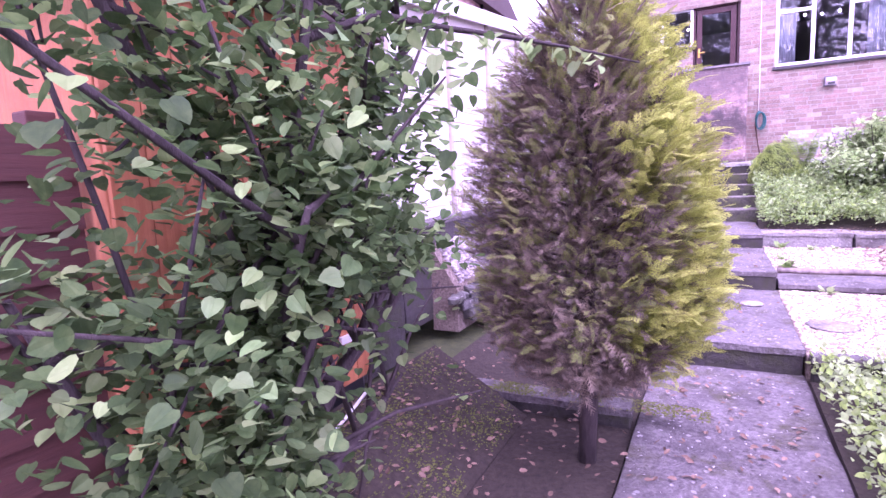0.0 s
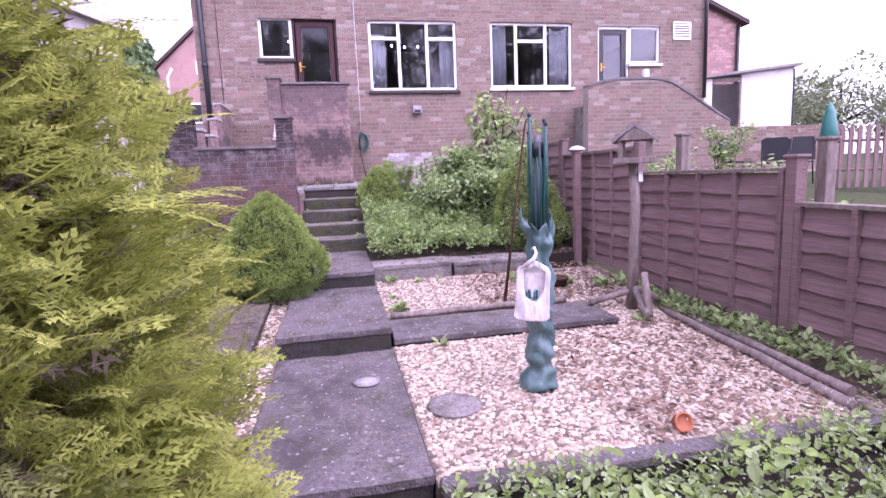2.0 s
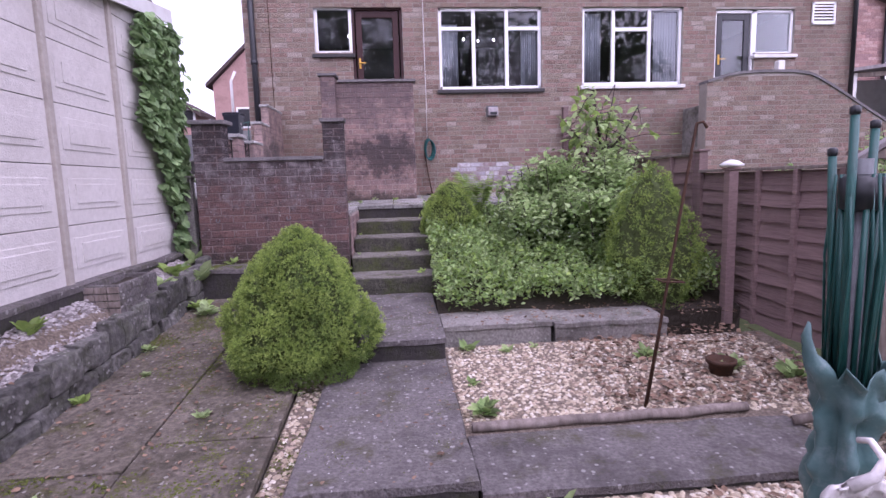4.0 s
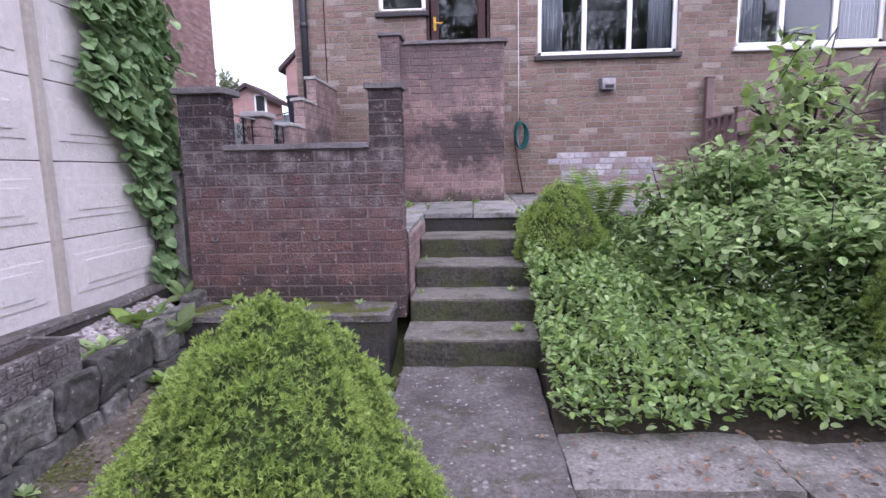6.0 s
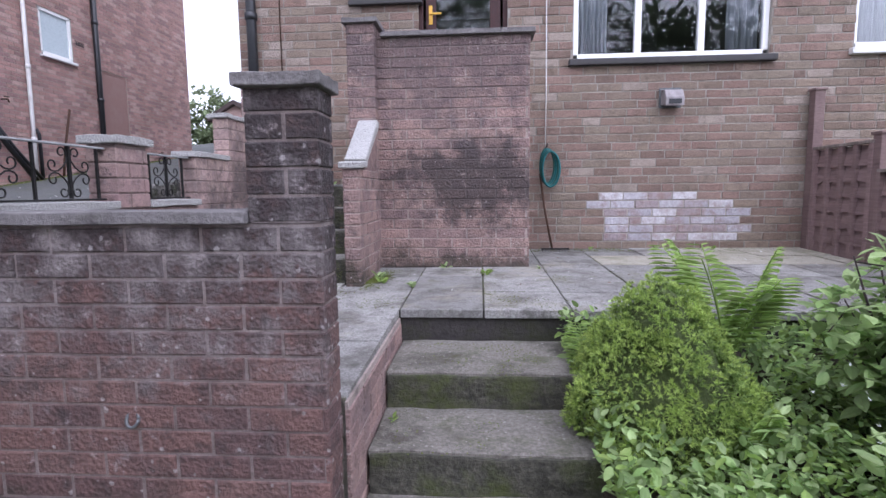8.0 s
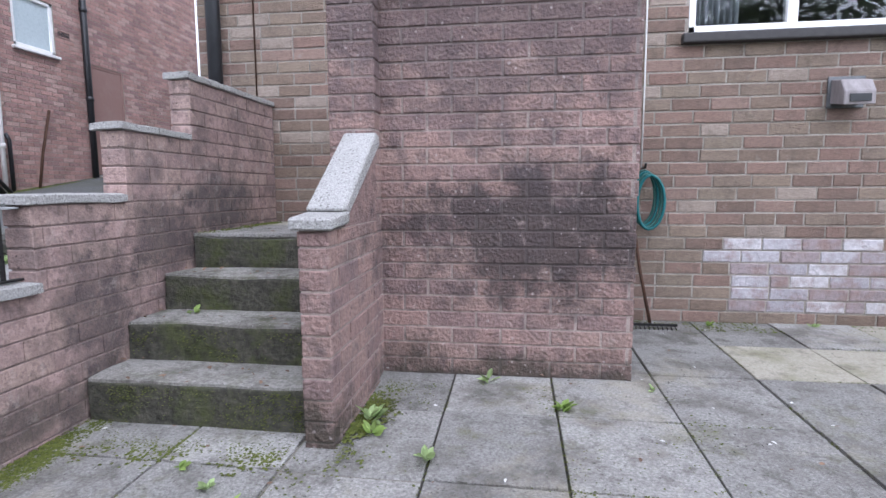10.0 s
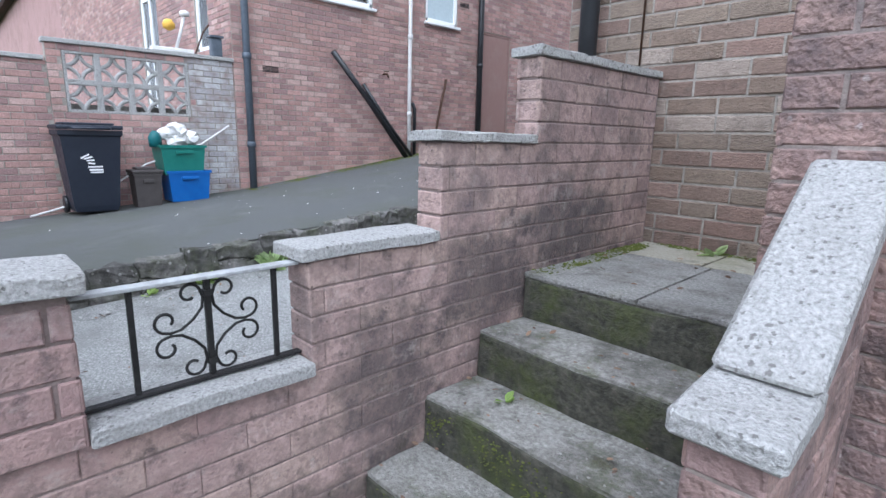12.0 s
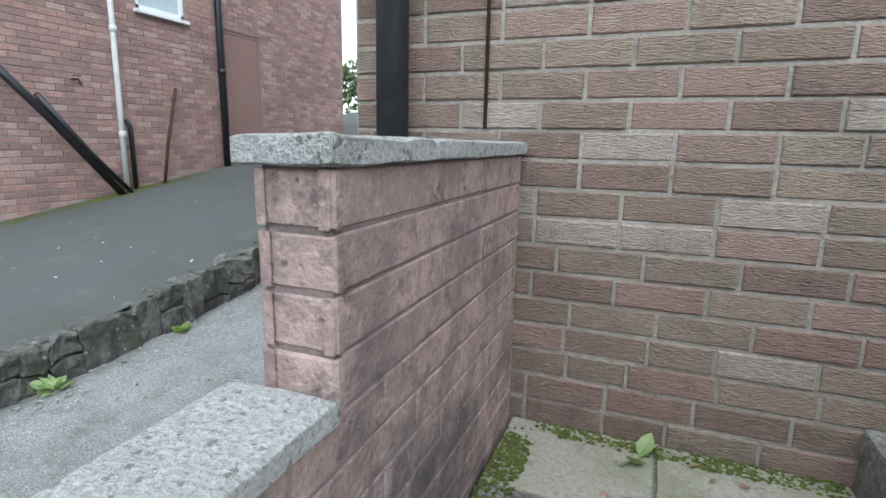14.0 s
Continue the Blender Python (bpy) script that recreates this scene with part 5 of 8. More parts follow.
def side_window(name, u0, u1, v0, v1, mat, label, bars=(), frosted=False):
    """A window in the neighbour's side wall, in y and z."""
    t = thing(name, (-8.15, (u0 + u1) / 2, v0), label, "window", kind="structure")
    x0, x1 = -8.18, -8.11
    fr = box(x0, x1, u0, u1, v0, v0 + .07, .008)
    for q in ((u0, u1, v1 - .06, v1), (u0, u0 + .06, v0, v1), (u1 - .06, u1, v0, v1)):
        box(x0, x1, q[0], q[1], q[2], q[3], .008, fr)
    for y in bars:
        box(x0, x1 + .004, y - .035, y + .035, v0, v1, .008, fr)
    part("window_frame", fr, mat, t)
    p = part("pane", box(-8.15, -8.144, u0 + .06, u1 - .06, v0 + .07, v1 - .06), M_FROST if frosted else M_GLASS, t)
    p.visible_shadow = False
    part("window_sill", box(-8.14, -8.03, u0 - .04, u1 + .04, v0 - .05, v0 - .002, .01), M_UPVC, t)


M_FROST = material("frosted_pane", [(.42, .50, .52), (.52, .60, .62)], scale=30, rough=0.35, bump=0.1, spec=0.5)
side_window("window_5", 17.97, 18.76, 4.93, 5.80, M_UPVC, "small white window with frosted glass", frosted=True)
side_window("window_6", 15.37, 16.81, 4.93, 6.15, M_UPVC, "white-framed window with net curtain")
tagged(raw("net_curtain", [(-8.3 + .03 * math.sin(i * 1.3), 15.45 + i * .0325, z) for i in range(41) for z in (5.0, 6.1)], [(2 * i, 2 * i + 2, 2 * i + 3, 2 * i + 1) for i in range(40)], M_CURTAIN, None, "", True), "pale draped net curtain behind the glass", "curtain", "curtains at the back windows")
d3 = thing("door_3", (-8.12, 19.9, 2.86), "flush pinkish-brown side door on a concrete step", "door", kind="structure")
part("door_leaf", box(-8.16, -8.115, 19.53, 20.29, 2.90, 4.92, .006), M_PINK_DOOR, d3)
part("door_frame", join(box(-8.19, -8.108, 19.48, 19.528, 2.86, 4.97, .006), join(box(-8.19, -8.108, 20.292, 20.34, 2.86, 4.97, .006), box(-8.19, -8.108, 19.53, 20.29, 4.922, 4.97, .006))), M_PINK_DOOR, d3)
part("door_step", box(-8.098, -7.8, 19.4, 20.4, 2.7, 2.88, .02), M_CONCRETE, d3)
pipe_on_wall("downpipe", [(-8.03, 14.62, 8.0), (-8.03, 14.62, 5), (-8.03, 14.62, 2.1)], .05, M_PIPE_BLUE, "blue-grey downpipe on red brick", [(-8.03, 14.62, 2.75), (-8.03, 14.62, 3.95), (-8.03, 14.62, 5.2)])
pipe_on_wall("downpipe", [(-8.03, 19.36, 8.0), (-8.03, 19.36, 5), (-8.03, 19.36, 2.8)], .055, M_BLACK, "black downpipe beside the side door", [(-8.03, 19.36, 4.3), (-8.03, 19.36, 5.9)])
pipe_on_wall("waste_pipe", [(-8.04, 18.05, 6.35), (-8.04, 17.75, 6.15), (-8.04, 17.58, 5.95), (-8.04, 17.56, 4), (-8.04, 17.55, 2.48)], .035, M_WHITE, "white waste pipe on red brick", [(-8.04, 17.56, 3.3), (-8.04, 17.57, 4.6)])
pipe_on_wall("pipe_stub", [(-8.04, 17.68, 2.52), (-8.04, 17.68, 3.4), (-8.06, 17.64, 3.5)], .03, M_BLACK, "short black waste pipe by the ground")
tagged(part("leaning_bar", tube([(-8.0, 15.98, 4.17), (-7.97, 16.6, 3.5), (-7.9, 17.38, 2.54)], .045, 8), M_BLACK), "long black bar leaning on red brick", "bar", "bars leaning on the wall")
tagged(part("leaning_bar", tube([(-7.94, 16.50, 3.72), (-7.92, 17.0, 3.1), (-7.86, 17.47, 2.56)], .03, 8), M_BLACK), "short black bar leaning on red brick", "bar", "bars leaning on the wall")
tagged(part("leaning_bar", tube([(-8.0, 18.42, 3.96), (-7.98, 18.2, 3.2), (-7.93, 18.04, 2.62)], .022, 8), M_RUST), "thin rusty bar leaning on red brick", "bar", "bars leaning on the wall")
for y, z in ((17.02, 3.93), (21.4, 3.3)):
    tap = thing("wall_tap", (-8.0, y, z), "small dark outdoor tap on red brick", "tap", "wall taps")
    part("spout", tube([(-8.1, y, z), (-7.98, y, z), (-7.95, y, z - .06)], .014, 8), M_RUST, tap)
    part("handle", box(-8.02, -7.98, y - .04, y + .04, z + .03, z + .045, .004), M_RUST, tap)


def build_air_brick(y, z):
    t = thing("air_brick", (-8.09, y, z), "terracotta air brick with slots", "vent")
    part("frame", join(box(-8.115, -8.085, y - .13, y + .13, z - .06, z - .045, .003), box(-8.115, -8.085, y - .13, y + .13, z + .045, z + .06, .003)), M_RED_BRICK, t)
    for k in range(5):
        part("slat", box(-8.11, -8.088, y - .12, y + .12, z - .04 + .018 * k, z - .03 + .018 * k, .002), M_BLACK, t)


build_air_brick(14.99, 3.81)
build_air_brick(18.95, 5.35)

# screen wall with pierced blocks
VENT0, VENT1, VZ0, VZ1 = 12.50, 13.85, 3.10, 3.78


def screen_solid(u, v):
    return not (VENT0 < u < VENT1 and VZ0 < v < VZ1)


wall_screen = wall_solid("wall_screen", NBR, [12.35, 14.44, VENT0, VENT1], [1.75, 3.85, VZ0, VZ1], screen_solid, .12, M_MORTAR, None, "brick screen wall with pierced concrete blocks", category="wall")
coping(-8.26, -8.06, 12.33, 14.45, 3.85, 3.90, "pale thin coping on the screen wall")
wall_screen_low = wall_solid("wall_screen_low", NBR, [10.4, 12.348], [1.65, 3.65], lambda u, v: True, .12, M_MORTAR, None, "lower brick wall beside the screen wall", category="wall")
coping(-8.26, -8.06, 10.4, 12.325, 3.65, 3.70, "pale thin coping on the lower wall")


def build_screen_block():
    """One pierced block, 0.335 wide and 0.338 high, from its lower near corner."""
    w, h, t = .335, .338, .09
    ob = thing("screen_block", (0, 0, 0), "pale pierced concrete screen block with a star pattern", "screen block", "pierced blocks in the screen wall")
    b = box(-t, 0, 0, .03, 0, h, .004)
    box(-t, 0, w - .03, w, 0, h, .004, b)
    box(-t, 0, .03, w - .03, 0, .03, .004, b)
    box(-t, 0, .03, w - .03, h - .03, h, .004, b)
    part("rim", b, M_CAP, ob)
    for sy in (0, 1):
        for sz in (0, 1):
            a0 = {(0, 0): 0, (1, 0): 90, (1, 1): 180, (0, 1): 270}[sy, sz]
            pts = [(-t / 2, sy * w + .165 * math.cos(radians(a0 + 90 * i / 8)), sz * h + .165 * math.sin(radians(a0 + 90 * i / 8))) for i in range(9)]
            part("arc", tube(pts, .024, 6), M_CAP, ob)
    return ob


first_block = build_screen_block()
first_block.matrix_basis = Matrix.Translation((-8.1, 12.505, 3.102))
for i in range(4):
    for j in range(2):
        if i or j:
            copy_thing(first_block, Matrix.Translation((-8.1, 12.505 + .336 * i, 3.102 + .339 * j)))


def build_wheelie_bin(x, y, z):
    t = thing("wheelie_bin", (x, y, z), "navy-black wheelie bin with a white printed emblem", "bin")
    b = bmesh.new()
    rows = [(.19, .20, .04), (.20, .22, .1), (.25, .28, .86), (.27, .30, .88), (.27, .30, .93)]
    vs = [[b.verts.new((x + sx * dx, y + sy * dy, z + h)) for sx, sy in ((-1, -1), (1, -1), (1, 1), (-1, 1))] for dx, dy, h in rows]
    for p, q in zip(vs, vs[1:]):
        for k in range(4):
            b.faces.new((p[k], p[(k + 1) % 4], q[(k + 1) % 4], q[k]))
    b.faces.new(vs[0][::-1])
    b.faces.new(vs[-1])
    bmesh.ops.bevel(b, geom=[e for e in b.edges if e.calc_face_angle(0) > .6], offset=.015, segments=2, affect="EDGES")
    part("body", b, M_BIN, t)
    lid = box(x - .29, x + .30, y - .31, y + .31, z + .935, z + .985, .02)
    box(x - .22, x + .22, y - .24, y + .24, z + .985, z + 1.01, .012, lid)
    lidp = part("lid", lid, M_BIN, t)
    part("lid_handle", tube([(x + .30, y - .18, z + .95), (x + .34, y - .16, z + .95), (x + .34, y + .16, z + .95), (x + .30, y + .18, z + .95)], .014, 8), M_BIN, lidp)
    for s in (-1, 1):
        wh = lathe([(.03, -.02), (.095, -.02), (.10, 0), (.095, .02), (.03, .02)], (0, 0, 0), 18)
        bmesh.ops.transform(wh, matrix=Matrix.Translation((x - .17, y + s * .24, z + .10)) @ Matrix.Rotation(math.pi / 2, 4, "X"), verts=wh.verts)
        part("wheel", wh, M_BLACK, t)
    # emblem: plain shapes, with bars for the writing
    em = bmesh.new()
    for k in range(4):
        e = box(x + .262, x + .2635, y - .11 + .02 * k, y - .02 + .012 * k, z + .66 - .03 * k, z + .676 - .03 * k)
        bmesh.ops.rotate(e, cent=(x, y - .04, z + .63), matrix=Matrix.Rotation(radians(28 - 12 * k), 3, "X"), verts=e.verts)
        em = join(em, e)
    part("emblem", em, M_UPVC, t, "white printed emblem")
    bars = box(x + .256, x + .258, y - .06, y + .08, z + .53, z + .545)
    box(x + .254, x + .256, y - .05, y + .08, z + .495, z + .515, 0, bars)
    box(x + .252, x + .254, y - .04, y + .08, z + .47, z + .485, 0, bars)
    part("lettering", bars, M_UPVC, t, "white unreadable lettering")


build_wheelie_bin(-7.72, 12.58, drive_z(-7.7, 12.58))


def build_crate(name, x, y, z, sx, sy, h, mat, label, lip=.015, category="recycling box"):
    t = thing(name, (x, y, z), label, category)
    b = bmesh.new()
    prof = [(.86, 0), (.98, h - .03), (1.05, h - .03), (1.05, h), (.95, h), (.84, .02)]
    vs = [[b.verts.new((x + s[0] * sx * k, y + s[1] * sy * k, z + q)) for s in ((-1, -1), (1, -1), (1, 1), (-1, 1))] for k, q in prof]
    for p, q in zip(vs, vs[1:]):
        for k in range(4):
            b.faces.new((p[k], p[(k + 1) % 4], q[(k + 1) % 4], q[k]))
    b.faces.new(vs[0][::-1])
    b.faces.new(vs[-1])
    part("body", b, mat, t)
    part("handle", box(x + sx * 1.02, x + sx * 1.12, y - sy * .4, y + sy * .4, z + h * .72, z + h * .82, .008), mat, t)
    return t


zb = drive_z(-7.7, 13.6)
build_crate("recycling_box", -7.75, 13.6, zb, .19, .25, .38, M_BLUE, "bright blue plastic recycling box on the asphalt")
build_crate("recycling_box", -7.76, 13.55, zb + .33, .20, .26, .36, M_TEAL, "teal green recycling box stacked on a blue one")
build_crate("food_caddy", -7.7, 13.13, drive_z(-7.7, 13.1), .13, .15, .40, M_CADDY, "small grey-brown food waste caddy with a lid", category="bin")
caddy_lid = box(-7.85, -7.55, 12.96, 13.30, drive_z(-7.7, 13.1) + .402, drive_z(-7.7, 13.1) + .44, .015)
box(-7.80, -7.60, 13.02, 13.24, drive_z(-7.7, 13.1) + .44, drive_z(-7.7, 13.1) + .47, .012, caddy_lid)
tagged(part("caddy_lid", caddy_lid, M_CADDY), "grey-brown domed lid resting on a food caddy", "lid")
sack = bmesh.new()
for k, (dx, dy, r) in enumerate(((0, 0, .13), (.05, .14, .10), (-.04, -.13, .10), (.03, -.02, .12))):
    q = bmesh.new()
    bmesh.ops.create_icosphere(q, subdivisions=3, radius=r)
    for v in q.verts:
        v.co += .045 * noise.noise_vector(v.co * 14 + Vector((k * 3, 0, 0)))
        v.co.z *= .8
    bmesh.ops.translate(q, vec=(-7.76 + dx, 13.55 + dy, zb + .74 + .04 * k), verts=q.verts)
    sack = join(sack, q)
tagged(part("rubbish_sack", sack, M_WHITE), "crumpled white plastic sack in the green box", "sack")
tagged(part("plastic_bottle", lathe([(.02, 0), (.07, .01), (.075, .12), (.05, .17), (.02, .2)], (-7.72, 13.28, zb + .66), 14), M_CYAN), "turquoise plastic bottle at the box's edge", "bottle")

# clutter on the terrace behind the screen wall
tagged(part("terrace_behind", box(-26, -8.24, 10.4, 14.44, 1.6, 3.2), M_CONCRETE), "raised concrete terrace behind the screen wall", "terrace", "", "structure")
gd = thing("door_4", (-11.7, 14.5, 3.1), "white-framed glazed terrace door", "door", kind="structure")
fr = box(-12.2, -12.13, 14.47, 14.54, 3.2, 5.3, .006)
for q in ((-11.27, -11.2, 3.2, 5.3), (-11.73, -11.67, 3.2, 5.3), (-12.13, -11.27, 5.22, 5.3), (-12.13, -11.27, 3.2, 3.28)):
    box(q[0], q[1], 14.47, 14.54, q[2], q[3], .006, fr)
part("door_frame", fr, M_UPVC, gd)
pg = part("pane", box(-12.13, -11.27, 14.50, 14.506, 3.28, 5.22), M_GLASS, gd)
pg.visible_shadow = False
wd = thing("window_7", (-9.15, 14.5, 4.1), "narrow white-framed rear window", "window", kind="structure")
fr = box(-9.4, -8.9, 14.47, 14.54, 4.1, 4.16, .006)
for q in ((-9.4, -8.9, 5.24, 5.3), (-9.4, -9.34, 4.1, 5.3), (-8.96, -8.9, 4.1, 5.3)):
    box(q[0], q[1], 14.47, 14.54, q[2], q[3], .006, fr)
part("window_frame", fr, M_UPVC, wd)
pg = part("pane", box(-9.34, -8.96, 14.50, 14.506, 4.16, 5.24), M_GLASS, wd)
pg.visible_shadow = False
tool = thing("garden_toy", (-8.4, 13.75, 3.9), "yellow and white plastic garden toy on the wall", "toy")
part("stand", box(-8.22, -8.10, 13.45, 13.95, 3.902, 3.95, .01), M_WHITE, tool)
part("post", tube([(-8.16, 13.75, 3.95), (-8.16, 13.83, 4.2), (-8.16, 13.88, 4.38)], .02, 8), M_WHITE, tool)
part("head", lathe([(.02, -.06), (.07, -.03), (.075, .02), (.04, .07)], (-8.16, 13.68, 4.22), 14), M_YELLOW, tool, "ochre yellow head")
part("knob", lathe([(.02, -.03), (.06, -.02), (.06, .03), (.02, .05)], (-8.16, 13.88, 4.38), 12), M_WHITE, tool)
tagged(part("wall_lantern", join(box(-8.22, -8.1, 14.18, 14.32, 3.902, 4.14, .02), box(-8.24, -8.08, 14.16, 14.34, 4.14, 4.17, .008)), M_PIPE_BLUE), "small blue-grey lantern box on the wall", "lantern")
tagged(part("leaning_tool", tube([(-8.16, 13.98, 3.905), (-8.16, 14.1, 4.2), (-8.16, 14.18, 4.30)], .012, 6), M_RUST), "brown stick leaning on the wall", "stick")
tagged(part("ground_cable", tube([(-8.0, 14.3, 3.0), (-7.95, 13.9, 2.75), (-7.9, 13.2, 2.5), (-7.95, 12.6, 2.1), (-7.9, 12.0, 1.95)], .012, 6), M_WHITE), "loose pale cable along the brick wall", "cable")

tagged(part("rubble_core", prism([(10.3, 1.4), (19.5, 1.6), (19.5, drive_z(-4.5, 19.5) - .03), (14.6, drive_z(-4.5, 14.6) - .03), (10.3, drive_z(-4.5, 10.3) - .03)], .08, plane_frame((-4.57, 0, 0), (0, 1, 0), (1, 0, 0))), M_STONE), "dark core of the rubble edging", "edging", "", "structure")
# rubble edging between asphalt and lane
edging = thing("rubble_edging", (-4.47, 14, 1.9), "low dark rubble stone edging beside the asphalt", "edging", kind="structure")
re_ = random.Random(12)
y = 10.3
while y < 19.5:
    ln = re_.uniform(.12, .36)
    zl, zt = lane_z(-4.4, y), drive_z(-4.5, y)
    split = zl + (zt - zl) * re_.uniform(.4, .65)
    for za, zb2 in (((zl - .1, split - .005), (split + .005, zt + .02)) if re_.random() < .7 else ((zl - .1, zt + .02),)):
        part("stone", box(-4.58, -4.43 + re_.uniform(-.02, .03), y, y + ln - .004, za, zb2, .012, cuts=4, rough=.045), M_STONE, edging)
    y += ln

# ---- right-hand neighbours ----
STEPS_R = plane_frame((0, 13.0, 0), (1, 0, 0), (0, -1, 0))


def steps_r_top(u):
    return float(np.interp(u, [5.84, 6.1, 6.4, 6.8, 7.5, 7.86, 8.15, 8.47, 8.9, 9.33, 9.5], [3.50, 3.58, 3.64, 3.67, 3.665, 3.61, 3.46, 3.28, 3.02, 2.77, 2.69]))


def steps_r_solid(u, v):
    return v < steps_r_top(u) - .02


us = [5.84 + (9.5 - 5.84) * i / 24 for i in range(25)]
wall_steps_right = tagged(part("wall_steps_right", prism([(5.84, .9)] + [(9.5, .9)] + [(u, steps_r_top(u)) for u in reversed(us)], .24, STEPS_R @ Matrix.Translation((0, 0, -.24))), M_MORTAR), "brick stair wall with a sweeping curved top", "wall", "", "structure")
tagged(part("coping_stone", prism([(u, steps_r_top(u)) for u in us] + [(u, steps_r_top(u) + .05) for u in reversed(us)], .30, STEPS_R @ Matrix.Translation((0, 0, -.27))), M_DARK_CAP), "dark brick-on-edge coping with a sweeping curve", "coping", "wall copings")
tagged(part("landing", box(6.1, 7.9, 13.25, WALL_Y - .012, 0.9, 3.2, .01), M_STEP), "concrete landing before the neighbouring door", "landing", "", "structure")
tagged(part("gate_post", box(7.42, 7.55, 13.3, 13.42, 3.2, 3.95, .015), M_WHITE), "white painted newel post by the neighbouring door", "post")
WING = plane_frame((0, 16.2, 0), (1, 0, 0), (0, -1, 0))
wall_wing = tagged(part("wall_wing", prism([(9.78, 1.4), (12.36, 1.4), (12.36, 5.86), (11.2, 6.34), (9.78, 6.92)], .25, WING @ Matrix.Translation((0, 0, -.25))), M_RED_BRICK), "red brick gable of the house wing", "wall", "", "structure")
tagged(part("wing_roof", prism([(9.78, 6.92), (12.56, 5.77), (12.56, 5.89), (9.78, 7.04)], 6.0, WING @ Matrix.Translation((0, 0, -5.8))), M_ROOF), "sloping dark roof verge of the house wing", "roof", "", "structure")
pipe_on_wall("downpipe", [(12.28, 16.12, 5.8), (12.28, 16.12, 2.0)], .05, M_BLACK, "black downpipe at the end of the wing")
SHED_BASE = plane_frame((0, 13.6, 0), (1, 0, 0), (0, -1, 0))
wall_shed_base = tagged(part("wall_shed_base", box(8.6, 13.4, 13.608, 15.5, 1.2, 2.6), M_MORTAR), "low brick wall under the white shed", "wall", "", "structure")


def build_white_shed():
    t = thing("white_shed", (11.4, 14.6, 2.44), "small rendered white shed with an open dark doorway", "shed")
    m = Matrix.Translation((10.22, 14.95, 2.44)) @ Matrix.Rotation(radians(-13), 4, "Z")

    def b(x0, x1, y0, y1, z0, z1, bev=.01, bm=None):
        q = box(x0, x1, y0, y1, z0, z1, bev)
        bmesh.ops.transform(q, matrix=m, verts=q.verts)
        return join(bm, q)
    eave = lambda x: 1.56 + .09 * x
    f = b(0, .27, 0, .08, 0, 1.56)
    f = join(f, prism([(1.06, 0), (2.44, 0), (2.44, eave(2.44)), (1.06, eave(1.06))], .08, m @ plane_frame((0, .08, 0), (1, 0, 0), (0, -1, 0))))
    part("front_wall", f, M_WHITE, t)
    part("side_wall", b(2.37, 2.44, .09, 1.2, 0, 1.60), M_WHITE, t)
    part("back_wall", b(0, 2.36, 1.14, 1.2, 0, 1.56), M_WHITE, t)
    part("inner_wall", b(0, .06, .09, 1.13, 0, 1.56), M_BLACK, t)
    part("roof", prism([(-.1, eave(-.1) + .01), (2.60, eave(2.6) + .01), (2.60, eave(2.6) + .08), (-.1, eave(-.1) + .08)], 1.5, m @ plane_frame((0, 1.35, 0), (1, 0, 0), (0, -1, 0))), M_GREY_WOOD, t)
    part("door_lintel", b(.27, 1.06, .0, .08, 1.47, 1.57), M_TIMBER, t)
    part("door_jamb", b(1.0, 1.058, -.015, .07, 0, 1.46), M_TIMBER, t)
    part("corner_post", b(2.441, 2.48, -.02, .07, 0, 1.74), M_BLACK, t)
    win = part("side_window", b(2.441, 2.465, .42, .92, .82, 1.42), M_BLACK, t)
    part("glazing_bar", b(2.466, 2.475, .655, .685, .84, 1.40, .003), M_WHITE, win)


build_white_shed()



def build_picket_fence():
    t = thing("picket_fence", (11.2, 11.2, 1.1), "dark weathered picket fence in the garden beyond", "fence")
    for i in range(12):
        x = 10.45 + .16 * i
        part("picket", prism([(0, 0), (.11, 0), (.11, 1.22), (.055, 1.30), (0, 1.22)], .022, plane_frame((x, 11.0 - .05 * i, 1.08), (1, 0, 0), (0, -1, 0))), M_FENCE, t)
    for z in (1.45, 2.05):
        part("rail", tube([(10.4, 11.03, z), (12.4, 10.45, z)], .03, 6), M_FENCE, t)


build_picket_fence()


def build_garden_chair(x, y, z, turn):
    t = thing("garden_chair", (x, y, z), "black metal garden chair with a slatted back", "chair", "black chairs beyond the fence")
    m = Matrix.Translation((x, y, z)) @ Matrix.Rotation(radians(turn), 4, "Z")

    def put(name, bm):
        bmesh.ops.transform(bm, matrix=m, verts=bm.verts)
        part(name, bm, M_BLACK, t)
    for sx in (-.23, .23):
        put("leg", tube([(sx, -.22, 0), (sx, -.20, .45)], .014, 6))
        put("leg", tube([(sx, .26, 0), (sx, .20, .45), (sx, .30, .95)], .014, 6))
    put("seat", box(-.25, .25, -.23, .22, .44, .47, .012))
    put("backrest", prism([(-.25, .50), (.25, .50), (.25, .92), (.18, .97), (-.18, .97), (-.25, .92)], .02, plane_frame((0, .26, 0), (1, 0, 0), (0, -.99, .17))))


for q in ((8.35, 11.4, 1.25, 30), (8.95, 11.0, 1.2, -35), (9.7, 11.3, 1.2, 160)):
    build_garden_chair(*q)
ps = thing("garden_parasol", (10.72, 11.5, 1.2), "folded teal garden parasol beyond the fence", "parasol")
part("pole", tube([(10.72, 11.5, 1.1), (10.72, 11.5, 2.9)], .022, 8), M_GREY_WOOD, ps)
part("canopy", lathe([(.16, 0), (.18, .05), (.15, .3), (.10, .6), (.03, .78)], (10.72, 11.5, 2.1), 12), M_TEAL, ps)

